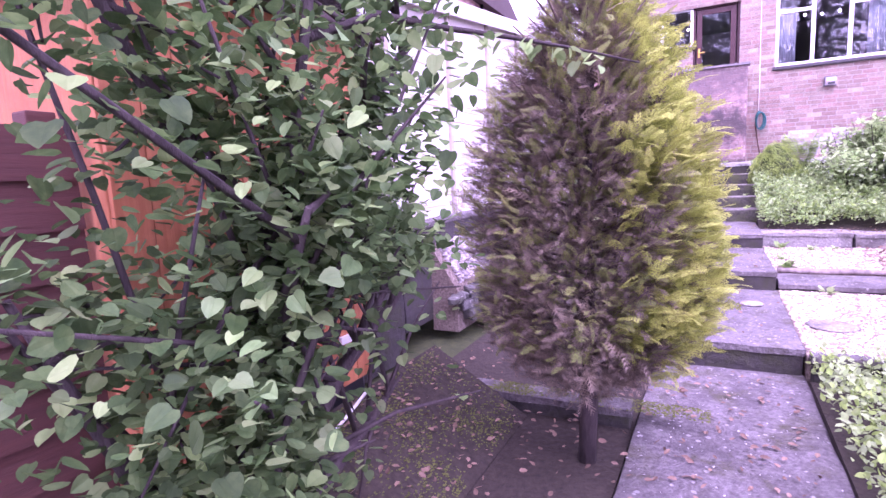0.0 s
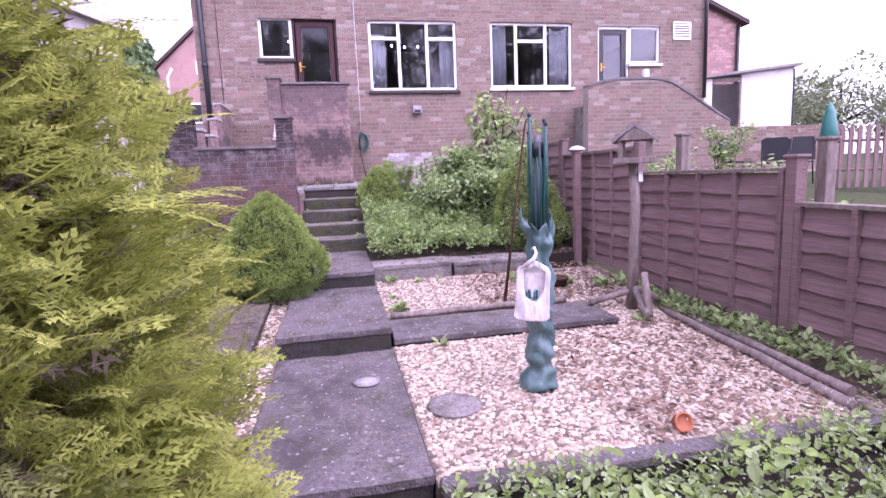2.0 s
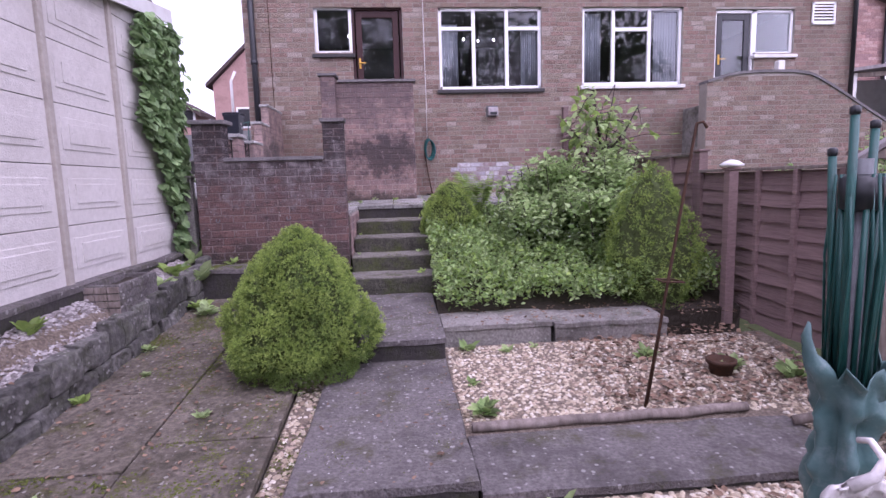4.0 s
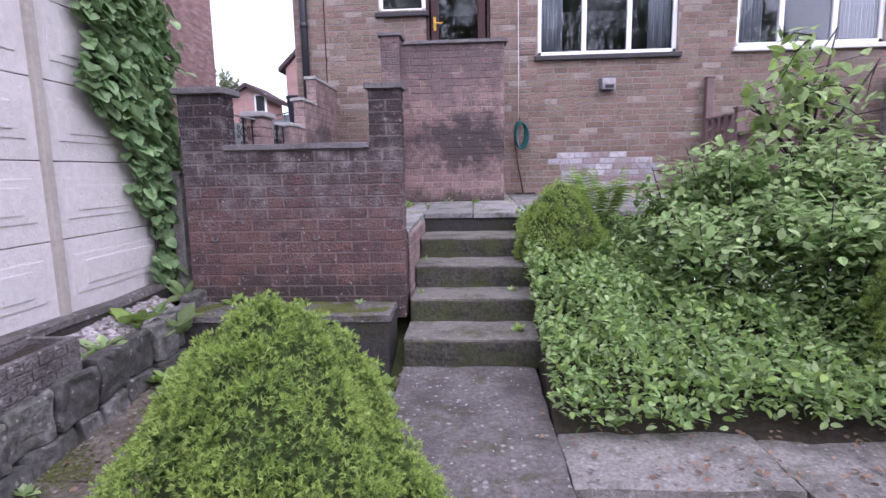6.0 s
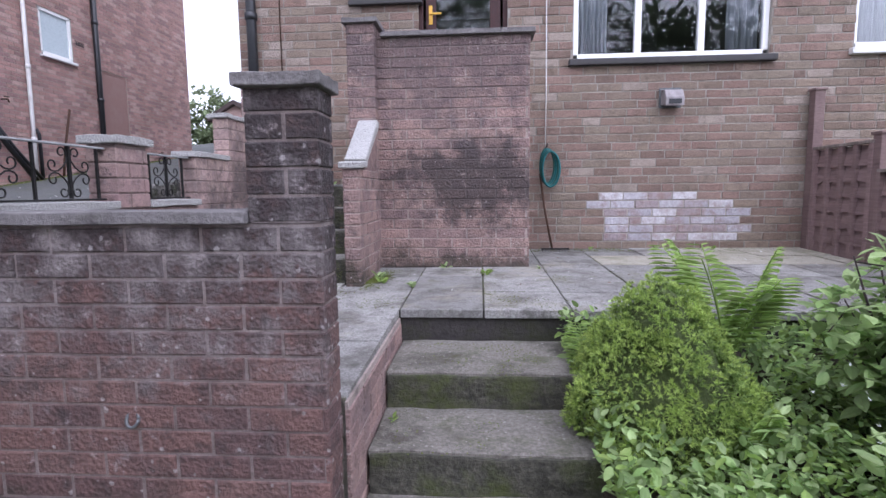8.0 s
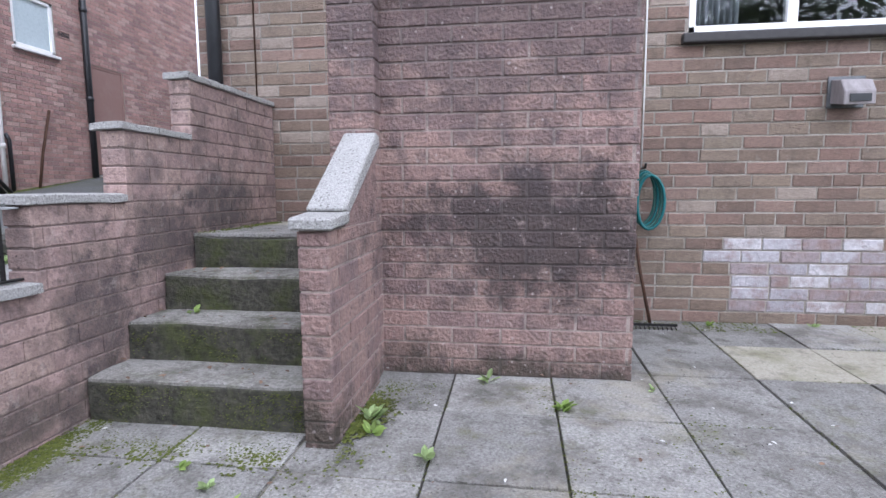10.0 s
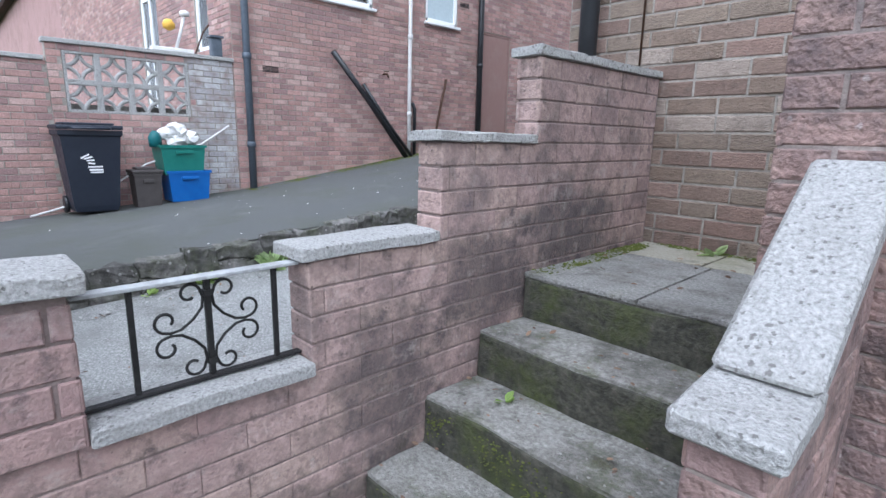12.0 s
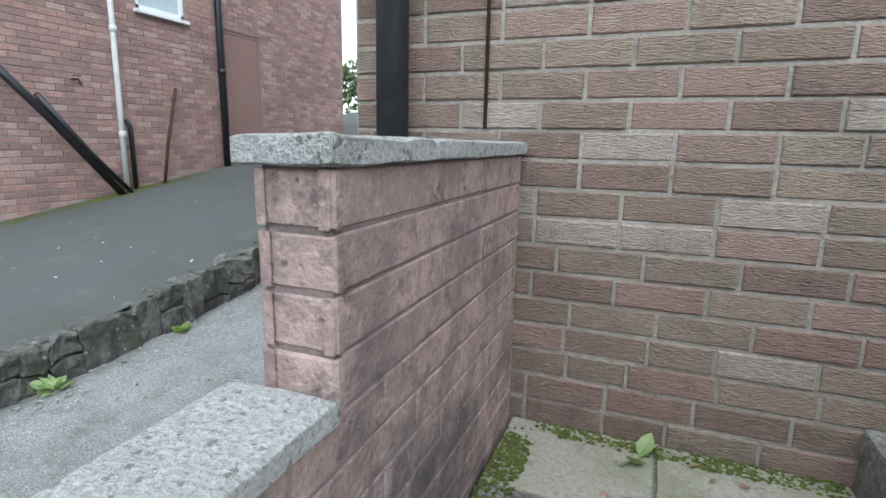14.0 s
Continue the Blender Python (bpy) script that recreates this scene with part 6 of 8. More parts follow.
# far houses and trees beyond
def build_far_house(x0, x1, y0, y1, z0, ze, rise, label, windows):
    t = thing("far_house", ((x0 + x1) / 2, y0, z0), label, "house")
    part("wall", box(x0, x1, y0, y1, z0, ze), M_RED_BRICK, t)
    part("gable", prism([(x0, ze), (x1, ze), ((x0 + x1) / 2, ze + rise)], y1 - y0, plane_frame((0, y1, 0), (1, 0, 0), (0, -1, 0))), M_RED_BRICK, t)
    for sx, xe in ((-1, x0), (1, x1)):
        part("roof", prism([(xe + sx * .3, ze - .2), ((x0 + x1) / 2, ze + rise + .02), ((x0 + x1) / 2, ze + rise + .2), (xe + sx * .3, ze)], y1 - y0 + .5, plane_frame((0, y1 + .25, 0), (1, 0, 0), (0, -1, 0))), M_ROOF, t)
    for wx, wz, ww, wh in windows:
        w = part("window", box(wx, wx + ww, y0 - .05, y0 + .02, wz, wz + wh, .02), M_UPVC, t)
        part("pane", box(wx + .1, wx + ww - .1, y0 - .056, y0 - .045, wz + .1, wz + wh - .1), M_BLACK, w)


build_far_house(-9.3, -3.5, 33, 40, 2.5, 7.3, 2.8, "pinkish brick gabled house beyond the lane", [(-8.2, 5.0, 1.6, 1.1), (-6.0, 5.0, 1.4, 1.1), (-6.8, 7.6, .8, .7)])
build_far_house(-11.4, -9.6, 31, 33, 2.5, 5.6, .5, "low pinkish brick outhouse beyond the lane", [(-10.2, 4.9, .6, .9)])
lp = thing("lamp_post", (-6.9, 28, 2.6), "slim white lamp post beside the lane", "lamp post")
part("pole", tube([(-6.9, 28, 2.6), (-6.9, 28, 6.5), (-6.7, 28, 6.9)], .06, 8), M_WHITE, lp)
rail = thing("hand_rail", (-6.2, 22, 3.1), "thin green metal hand rail along the lane", "railing")
for i in range(5):
    part("post", tube([(-6.6 + .5 * i, 23.5, 2.8), (-6.6 + .5 * i, 23.5, 3.9 + .1 * i)], .02, 6), M_GREEN_PLASTIC, rail)
part("rail", tube([(-6.6, 23.5, 3.9), (-4.6, 23.5, 4.3)], .022, 6), M_GREEN_PLASTIC, rail)
build_wheelie_bin(-5.3, 22.5, drive_z(-5.3, 22.5))


# ---- garden things ----
fence = thing("boundary_fence", (3.6, 5.0, 0), "dark brown waney-lap garden fence stepping uphill", "fence")


def build_fence_panel(y0, y1, z0, z1, x=3.60):
    """Waney-lap panel facing the garden: capping, with overlapping boards and battens under it."""
    t = part("panel_capping", box(x - .06, x + .03, y0, y1, z1 - .03, z1, .006), M_TIMBER, fence, "paler weathered capping strip")
    rnd = random.Random(int(y0 * 100))
    n = max(5, int(round((z1 - z0 - .06) / .148)))
    step = (z1 - z0 - .05) / n
    for k in range(n):
        za = z0 + k * step
        b = bmesh.new()
        m = 14
        ph = rnd.uniform(0, 6.28)
        low = [za - .02 + .010 * math.sin(ph + i * rnd.uniform(.7, 1.0)) + rnd.uniform(-.006, .006) for i in range(m + 1)]
        cols = []
        for i in range(m + 1):
            yy = y0 + .02 + (y1 - y0 - .04) * i / m
            bow = rnd.uniform(-.004, .004)
            cols.append([b.verts.new((x - .036 + bow, yy, low[i])), b.verts.new((x - .022, yy, low[i])), b.verts.new((x + .004, yy, za + step + .012)), b.verts.new((x - .004, yy, za + step + .012))])
        for c, d in zip(cols, cols[1:]):
            for q in range(4):
                b.faces.new((c[q], d[q], d[(q + 1) % 4], c[(q + 1) % 4]))
        b.faces.new(cols[0])
        b.faces.new(cols[-1][::-1])
        bmesh.ops.recalc_face_normals(b, faces=b.faces)
        part("board", b, M_FENCE, t)
    for i in range(5):
        yy = y0 + .025 + (y1 - y0 - .05) * i / 4
        part("batten", box(x - .062, x - .018, yy - .022, yy + .022, z0 - .02, z1 - .03, .004), M_FENCE, t)


FENCE = [(3.30, 5.14, .02, 1.37), (5.26, 7.24, .25, 1.63), (7.36, 9.30, .45, 1.92), (9.40, 11.4, .75, 2.12), (11.5, 13.2, 1.0, 2.42), (13.26, 14.1, 1.3, 2.68)]
FENCE_NEAR = [(1.35, 3.20, -.02, 1.12), (-.6, 1.25, -.02, 1.0)]
for q in FENCE + FENCE_NEAR:
    build_fence_panel(*q)


def build_fence_post(y, z0, z1, x=3.60, mat=None, label="", w=.05):
    if label:
        t = thing("timber_post", (x, y, z0), label, "post", "timber posts")
        p = part("post", box(x - w, x + w, y - w, y + w, z0 - .1, z1, .006), mat, t)
    else:
        t = part("fence_post", box(x - w, x + w, y - w, y + w, z0 - .1, z1, .006), mat or M_FENCE, fence)
    part("cap", box(x - w - .015, x + w + .015, y - w - .015, y + w + .015, z1, z1 + .025, .008), mat or M_FENCE, t)


for y, z0, z1 in ((5.20, 0, 1.70), (7.30, .2, 1.98), (9.35, .4, 2.12), (11.45, .9, 2.45), (13.23, 1.2, 2.72), (14.18, 1.3, 3.26), (3.25, 0, 1.42), (1.3, 0, 1.18)):
    build_fence_post(y, z0, z1)
build_fence_post(5.12, 0, 1.82, 3.78, M_TIMBER, "pale rough timber post behind the fence", .045)
build_fence_post(6.75, 0, 1.98, 3.75, M_TIMBER, "pale rough timber post behind the fence", .05)
build_fence_post(8.5, .5, 1.90, 3.40, M_FENCE, "dark timber post with a pale dish on top", .045)
tagged(part("post_dish", lathe([(.02, 0), (.10, .01), (.11, .03), (.06, .06), (.01, .075)], (3.40, 8.5, 1.926), 16), M_WHITE), "pale domed dish on a timber post", "dish")


def build_log(a, b, r, mat, label, bm_only=False, wob=.012, seed=0):
    rnd = random.Random(seed)
    a, b = Vector(a), Vector(b)
    pts = [a.lerp(b, i / 8) + Vector((rnd.uniform(-wob, wob), rnd.uniform(-wob, wob), rnd.uniform(-wob, wob) * .6)) * (0 if i in (0, 8) else 1) for i in range(9)]
    bm = tube(pts, [r * rnd.uniform(.88, 1.08) for _ in pts], 10)
    return bm if bm_only else tagged(part("log", bm, mat), label, "log", "timber edging logs")


build_log((.62, 6.78, .335), (2.45, 6.80, .345), .035, M_TIMBER, "thin weathered log edging the upper gravel", seed=1)
build_log((3.27, 6.35, .28), (3.05, 4.15, .25), .04, M_TIMBER, "pale peeled pole edging the gravel", seed=2)
build_log((3.36, 6.2, .29), (3.18, 4.3, .27), .035, M_TIMBER, "pale peeled pole edging the gravel", seed=3)
build_log((3.12, 4.2, .26), (2.9, 3.2, .2), .035, M_TIMBER, "pale peeled pole edging the gravel", seed=4)


def build_bird_table(x, y, z):
    t = thing("bird_table", (x, y, z), "rustic wooden bird table with a shingled roof", "bird table")
    part("post", tube([(x - .02, y, z), (x - .01, y, z + .5), (x - .0, y, z + 1.0), (x - .02, y, z + 1.42)], [.055, .05, .048, .045], 12), M_TIMBER, t)
    for i, (dx, dy, h) in enumerate(((-.42, -.12, .04), (.16, -.42, .04), (-.30, .32, .04), (.3, .18, .04))):
        part("foot", tube([(x, y, z + .18 + .03 * (i % 2)), (x + dx * .5, y + dy * .5, z + .11), (x + dx, y + dy, z + h)], .032, 10), M_TIMBER, t)
    part("brace", tube([(x + .10, y - .10, z + .36), (x + .17, y - .40, z + .02)], .035, 10), M_TIMBER, t)
    tz = z + 1.42
    part("tray", box(x - .16, x + .16, y - .13, y + .13, tz, tz + .025, .005), M_TIMBER, t)
    for q in ((x - .185, x + .185, y - .17, y - .147), (x - .185, x + .185, y + .147, y + .17), (x - .18, x - .157, y - .147, y + .147), (x + .157, x + .18, y - .147, y + .147)):
        part("lip", box(*q, tz - .005, tz + .05, .006), M_TIMBER, t)
    for sx in (-1, 1):
        for sy in (-1, 1):
            part("roof_post", box(x + sx * .125 - .022, x + sx * .125 + .022, y + sy * .11 - .022, y + sy * .11 + .022, tz + .025, tz + .22, .004), M_TIMBER, t)
    ez, rz, hw = tz + .20, tz + .345, .20
    for sx in (-1, 1):
        side = part("gable" if sx < 0 else "gable", prism([(-hw + .05, 0), (hw - .05, 0), (0, rz - ez - .03)], .015, plane_frame((x, y + sx * .15 + .007, ez + .01), (1, 0, 0), (0, -1, 0))), M_TIMBER, t)
        d = Vector((sx * hw, 0, ez - rz)).normalized()
        ln = math.hypot(hw, rz - ez)
        m = Matrix.Translation((x, y - .17, rz + .01)) @ Matrix((d, (0, 1, 0), d.cross(Vector((0, 1, 0))))).transposed().to_4x4()
        slope = box(0, ln, 0, .34, -.006, .006, .002)
        bmesh.ops.transform(slope, matrix=m, verts=slope.verts)
        rp_ = part("roof_slope", slope, M_GREY_WOOD, t)
        for r in range(3):
            for c in range(5):
                s = box(.005 + r * ln / 3.1, (r + 1.25) * ln / 3.1, c * .068 + .002, c * .068 + .065, -.004, .008, .002)
                bmesh.ops.transform(s, matrix=m @ Matrix.Translation((0, 0, sx * -.0 + (.012 if sx < 0 else -.012))), verts=s.verts)
                part("shingle", s, M_GREY_WOOD, rp_)
    t.rotation_euler = (0, 0, radians(-36))
    part("label_plate", box(x + .005, x + .045, y - .058, y - .051, z + 1.24, z + 1.33, .002), M_UPVC, t, "small white plate on the post")


build_bird_table(3.01, 6.43, .30)


def build_airer(x, y, z):
    t = thing("rotary_airer", (x, y, z), "folded rotary clothes line in a crumpled green cover", "clothes line")
    part("pole", tube([(x, y, z - .05), (x, y, z + 1.66)], .024, 12), M_STEEL, t)
    for i in range(4):
        a = i * math.pi / 2 + .5
        r0, r1, up = .035, .070, (1.74, 1.67, 1.77, 1.71)[i]
        p = [(x + r0 * math.cos(a), y + r0 * math.sin(a), z + 1.0), (x + .062 * math.cos(a), y + .062 * math.sin(a), z + 1.5), (x + r1 * math.cos(a), y + r1 * math.sin(a), z + up)]
        arm = part("arm", tube(p, .0105, 8), M_GREEN_PLASTIC, t)
        part("end_cap", lathe([(.009, 0), (.0125, .004), (.0125, .02), (.006, .024)], p[-1], 10), M_BLACK, arm)
        part("strut", tube([(x + .03 * math.cos(a + .7), y + .03 * math.sin(a + .7), z + 1.02), (x + .04 * math.cos(a + .7), y + .04 * math.sin(a + .7), z + 1.55)], .008, 6), M_GREEN_PLASTIC, t)
    for k in range(16):
        a, r = k * .9, .045 + .012 * (k % 3)
        part("line", tube([(x + r * math.cos(a), y + r * math.sin(a), z + 1.05), (x + r * 1.1 * math.cos(a + .2), y + r * 1.1 * math.sin(a + .2), z + 1.4), (x + r * math.cos(a), y + r * math.sin(a), z + 1.62)], .004, 5), M_GREEN_PLASTIC, t)
    part("hub", lathe([(.03, 0), (.05, .01), (.05, .09), (.03, .1)], (x, y, z + 1.52), 14), M_BLACK, t)
    # the cover, sagging in folds, with a torn ruffled top
    n, rings = 40, 44
    v, f = [], []
    for j in range(rings + 1):
        h = j / rings
        zz = z + .0 + 1.10 * h
        base = float(np.interp(h, [0, .04, .11, .15, .20, .27, .31, .40, .55, .80, .90, 1.0], [.122, .118, .088, .066, .092, .094, .070, .084, .080, .066, .074, .104]))
        for i in range(n):
            a = 2 * math.pi * i / n
            nn = noise.noise(Vector((math.cos(a) * 1.3, math.sin(a) * 1.3, h * 13))) + .5 * noise.noise(Vector((math.cos(a) * 3.1, math.sin(a) * 3.1, h * 24 + 5)))
            fold = .016 * math.sin(a * 6 + h * 4 + 2 * math.sin(h * 5)) if h > .5 else .013 * abs(math.sin(a * 1.5 + h * 26)) - .006
            r = base + .038 * nn + fold
            ruff = max(0, (h - .86) / .14) * .16 * noise.noise(Vector((math.cos(a) * 4.6, math.sin(a) * 2.6, 2)))
            v.append((x + r * math.cos(a), y + r * math.sin(a), zz + ruff - .03 * math.sin(a * 2 + 1) * max(0, 1 - 5 * h)))
    for j in range(rings):
        for i in range(n):
            f.append((j * n + i, j * n + (i + 1) % n, (j + 1) * n + (i + 1) % n, (j + 1) * n + i))
    c = raw("cover", v, f, M_GREEN_COVER, t, "crumpled blue-green plastic cover", True)
    c.modifiers.new("thickness", "SOLIDIFY").thickness = .003


build_airer(1.445, 4.99, .24)


def build_peg_bag(x, y, z):
    """A slack cloth peg bag with a wide drooping mouth between two straps."""
    t = thing("peg_bag", (x, y, z), "off-white cloth peg bag hanging on the clothes line", "bag")
    m = Matrix.Translation((x, y, z)) @ Matrix.Rotation(radians(-18), 4, "Z") @ Matrix.Rotation(radians(3), 4, "Y")
    bm = bmesh.new()
    W, H, nu, nv = .108, .37, 28, 36
    front, back = [], []
    for j in range(nv + 1):
        k = j / nv
        wid = W * (1.0 - .06 * math.sin(k * 3)) * (1 if k < .82 else 1 - (k - .82) * 2.2)
        for i in range(nu + 1):
            u = -1 + 2 * i / nu
            crease = .014 * noise.noise(Vector((u * 2.6, k * 3.2, 1))) + .006 * noise.noise(Vector((u * 7, k * 6, 4)))
            sag = .020 * (1 - u * u) * max(0, 1 - k * 1.4)
            corner = .02 * max(0, abs(u) - .8) * 5 * (k < .06)
            top = .035 * (u * u) * max(0, (k - .9) * 10)
            front.append(bm.verts.new((wid * u, -.016 - sag + crease, k * H + corner - top)))
            back.append(bm.verts.new((wid * u, .004 + sag * .4 + crease * .6, k * H + corner - top)))

    def hole(i, j):
        u, k = -1 + 2 * (i + .5) / nu, (j + .5) / nv
        half = .60 * max(0, min(1, (.93 - k) * 9)) * max(0, 1 - max(0, (.60 - k) / .27) ** 2) ** .5 if k > .33 else 0
        return abs(u - .05) < half
    for j in range(nv):
        for i in range(nu):
            a = j * (nu + 1) + i
            if not hole(i, j):
                bm.faces.new((front[a], front[a + 1], front[a + nu + 2], front[a + nu + 1]))
            bm.faces.new((back[a + nu + 1], back[a + nu + 2], back[a + 1], back[a]))
    for j in range(nv):
        for e in (0, nu):
            a = j * (nu + 1) + e
            bm.faces.new((front[a], front[a + nu + 1], back[a + nu + 1], back[a]) if e == 0 else (back[a], back[a + nu + 1], front[a + nu + 1], front[a]))
    for i in range(nu):
        bm.faces.new((back[i], back[i + 1], front[i + 1], front[i]))
    for f in bm.faces:
        f.smooth = True
    bmesh.ops.transform(bm, matrix=m, verts=bm.verts)
    b = part("cloth", bm, M_BAG, t)
    b.modifiers.new("thickness", "SOLIDIFY").thickness = .003
    pts = [m @ Vector((-.05, -.012, H - .03)), m @ Vector((-.005, -.02, H + .01)), m @ Vector((.012, -.01, H + .05)), m @ Vector((.0, .03, H + .075)), m @ Vector((-.01, .06, H + .06))]
    part("strap", tube(pts, [.016, .014, .010, .009, .008], 7), M_BAG, t)
    for i in range(5):
        q = m @ Vector((-.035 + .016 * i, -.012, .125 + .012 * (i % 3)))
        part("peg", box(q.x - .006, q.x + .006, q.y - .005, q.y + .005, q.z, q.z + .055, .002), (M_CYAN, M_CYAN, M_WHITE)[i % 3], t)


build_peg_bag(1.31, 4.78, .77)

crook = thing("plant_crook", (1.82, 6.94, .3), "thin rusty iron plant support leaning in the gravel", "plant support")
part("rod", tube([(1.82, 6.94, .30), (1.93, 6.88, 1.2), (2.04, 6.82, 2.10), (2.055, 6.82, 2.18), (2.09, 6.81, 2.19), (2.11, 6.80, 2.15)], .010, 8), M_RUST, crook)
part("ring", tube([(1.87, 6.83, 1.20), (2.01, 6.83, 1.19), (2.00, 6.93, 1.19), (1.87, 6.93, 1.20), (1.87, 6.83, 1.20)], .007, 6), M_RUST, crook)
part("rod", tube([(1.85, 6.97, .30), (1.945, 6.90, 1.2), (2.04, 6.83, 2.06)], .006, 6), M_RUST, crook)

stick = tagged(part("garden_cane", tube([(-2.0, 5.35, .95), (-1.75, 5.7, .66), (-1.5, 6.05, .40)], .009, 6), M_IRON), "thin dark cane leaning over the kerb", "cane")
tagged(part("flat_stone", lathe([(.02, 0), (.17, .0), (.18, .010), (.15, .017), (.02, .02)], (.82, 4.86, .235), 14), M_CONCRETE), "flat round stone set in the gravel", "stone")
tagged(part("flat_stone", lathe([(.02, 0), (.09, .0), (.10, .012), (.02, .02)], (.30, 5.35, .262), 12), M_CAP), "small pale stone on the path", "stone")


def build_pot(x, y, z, r, h, mat, label, tilt=0):
    t = lathe([(r * .7, 0), (r * .95, h * .8), (r * 1.1, h * .8), (r * 1.1, h), (r * .92, h), (r * .88, h * .75), (r * .1, h * .7)], (0, 0, 0), 18)
    bmesh.ops.transform(t, matrix=Matrix.Translation((x, y, z)) @ Matrix.Rotation(tilt, 4, "X"), verts=t.verts)
    return tagged(part("flower_pot", t, mat), label, "flower pot")


build_pot(1.95, 4.25, .27, .05, .07, M_TERRACOTTA, "small orange terracotta pot lying in the gravel", 1.2)
build_pot(2.62, 7.35, .33, .10, .14, M_RUST, "brown plastic flower pot on the gravel")

# trough planter on the raised bed
tr = thing("stone_trough", (-2.2, 8.3, .88), "brick-patterned concrete trough on the raised bed", "planter")
trb = box(-2.36, -2.06, 8.05, 8.70, .80, .82, .005)
for q in ((-2.36, -2.32, 8.05, 8.70), (-2.10, -2.06, 8.05, 8.70), (-2.32, -2.10, 8.05, 8.09), (-2.32, -2.10, 8.66, 8.70)):
    box(*q, .80, 1.12, .008, trb)
part("body", trb, M_PATH, tr)
for r in range(5):
    for c in range(7):
        y0 = 8.055 + c * .092 + (.045 if r % 2 else 0)
        if y0 + .085 < 8.70:
            part("relief_brick", box(-2.062, -2.052, y0, y0 + .085, .815 + r * .06, .865 + r * .06, .003), M_PATH, tr)
for r in range(5):
    for c in range(3):
        part("relief_brick", box(-2.352 + c * .097, -2.262 + c * .097, 8.040, 8.052, .815 + r * .06, .865 + r * .06, .003), M_TIMBER, tr)
tagged(part("trough_soil", box(-2.318, -2.102, 8.092, 8.658, .82, 1.08, .01, cuts=4, rough=.02), M_SOIL), "dark soil filling the trough", "soil", kind="stuff")

# post in the gap by the garage
build_fence_post(10.13, .9, 2.0, -2.24, M_CONCRETE, "grey concrete post between garage and pillar", .045)
tagged(part("wall_gap_back", box(-2.6, -2.14, 10.36, 10.42, .9, 1.75, .01), M_CONCRETE), "low concrete wall closing the gap by the garage", "wall", "", "structure")


# ---- lower end: shed, cold frame, outbuilding ----
def build_orange_shed():
    t = thing("garden_shed", (-2.3, 1.5, .1), "orange-stained vertical-board garden shed", "shed")
    x, y0, y1 = -1.62, .95, 2.21
    n = 10
    for i in range(n):
        ya, yb = y0 + (y1 - y0) * i / n, y0 + (y1 - y0) * (i + 1) / n
        part("board", box(x - .02, x, ya + .002, yb - .002, .50, 2.2, .004), M_SHED_ORANGE, t)
    for i in range(8):
        xa = -3.0 + (1.36) * i / 8
        part("board", box(xa + .002, xa + .168, y1 - .02, y1, .50, 2.2, .004), M_SHED_ORANGE, t)
    part("plinth", box(-3.0, x - .03, y0, y1 - .03, .0, .5, .02), M_BLACK, t)
    part("back_wall", box(-3.0, -2.97, y0, y1 - .03, .5, 2.2, .01), M_SHED_ORANGE, t)
    part("near_wall", box(-2.96, x - .03, y0, y0 + .03, .5, 2.2, .01), M_SHED_ORANGE, t)
    part("roof", box(-3.1, x + .12, y0 - .12, y1 + .12, 2.2, 2.26, .01), M_ROOF, t)
    part("handle", box(x, x + .02, 1.95, 2.12, .72, .76, .004), M_WHITE, t, "pale handle strip")


build_orange_shed()
tagged(part("white_cable", tube([(-1.60, 2.14, .43), (-1.575, 2.02, .415), (-1.53, 1.80, .39), (-1.51, 1.62, .38), (-1.53, 1.48, .39)], .008, 8), M_WHITE), "loose white cable beside the shed", "cable")
rf = thing("red_fence", (-1.75, -.2, .0), "dark red horizontal-board fence beside the shed", "fence")
for k in range(11):
    part("board", prism([(0, 0), (.02, 0), (.008, .155), (0, .155)], 3.2, plane_frame((-1.74, .92, .05 + .15 * k), (1, 0, 0), (0, 1, 0)) @ Matrix.Translation((0, 0, -3.2))), M_SHED_RED, rf)
for y in (.85, -.5, -1.8):
    part("post", box(-1.82, -1.742, y - .04, y + .04, 0, 1.75, .006), M_SHED_RED, rf)


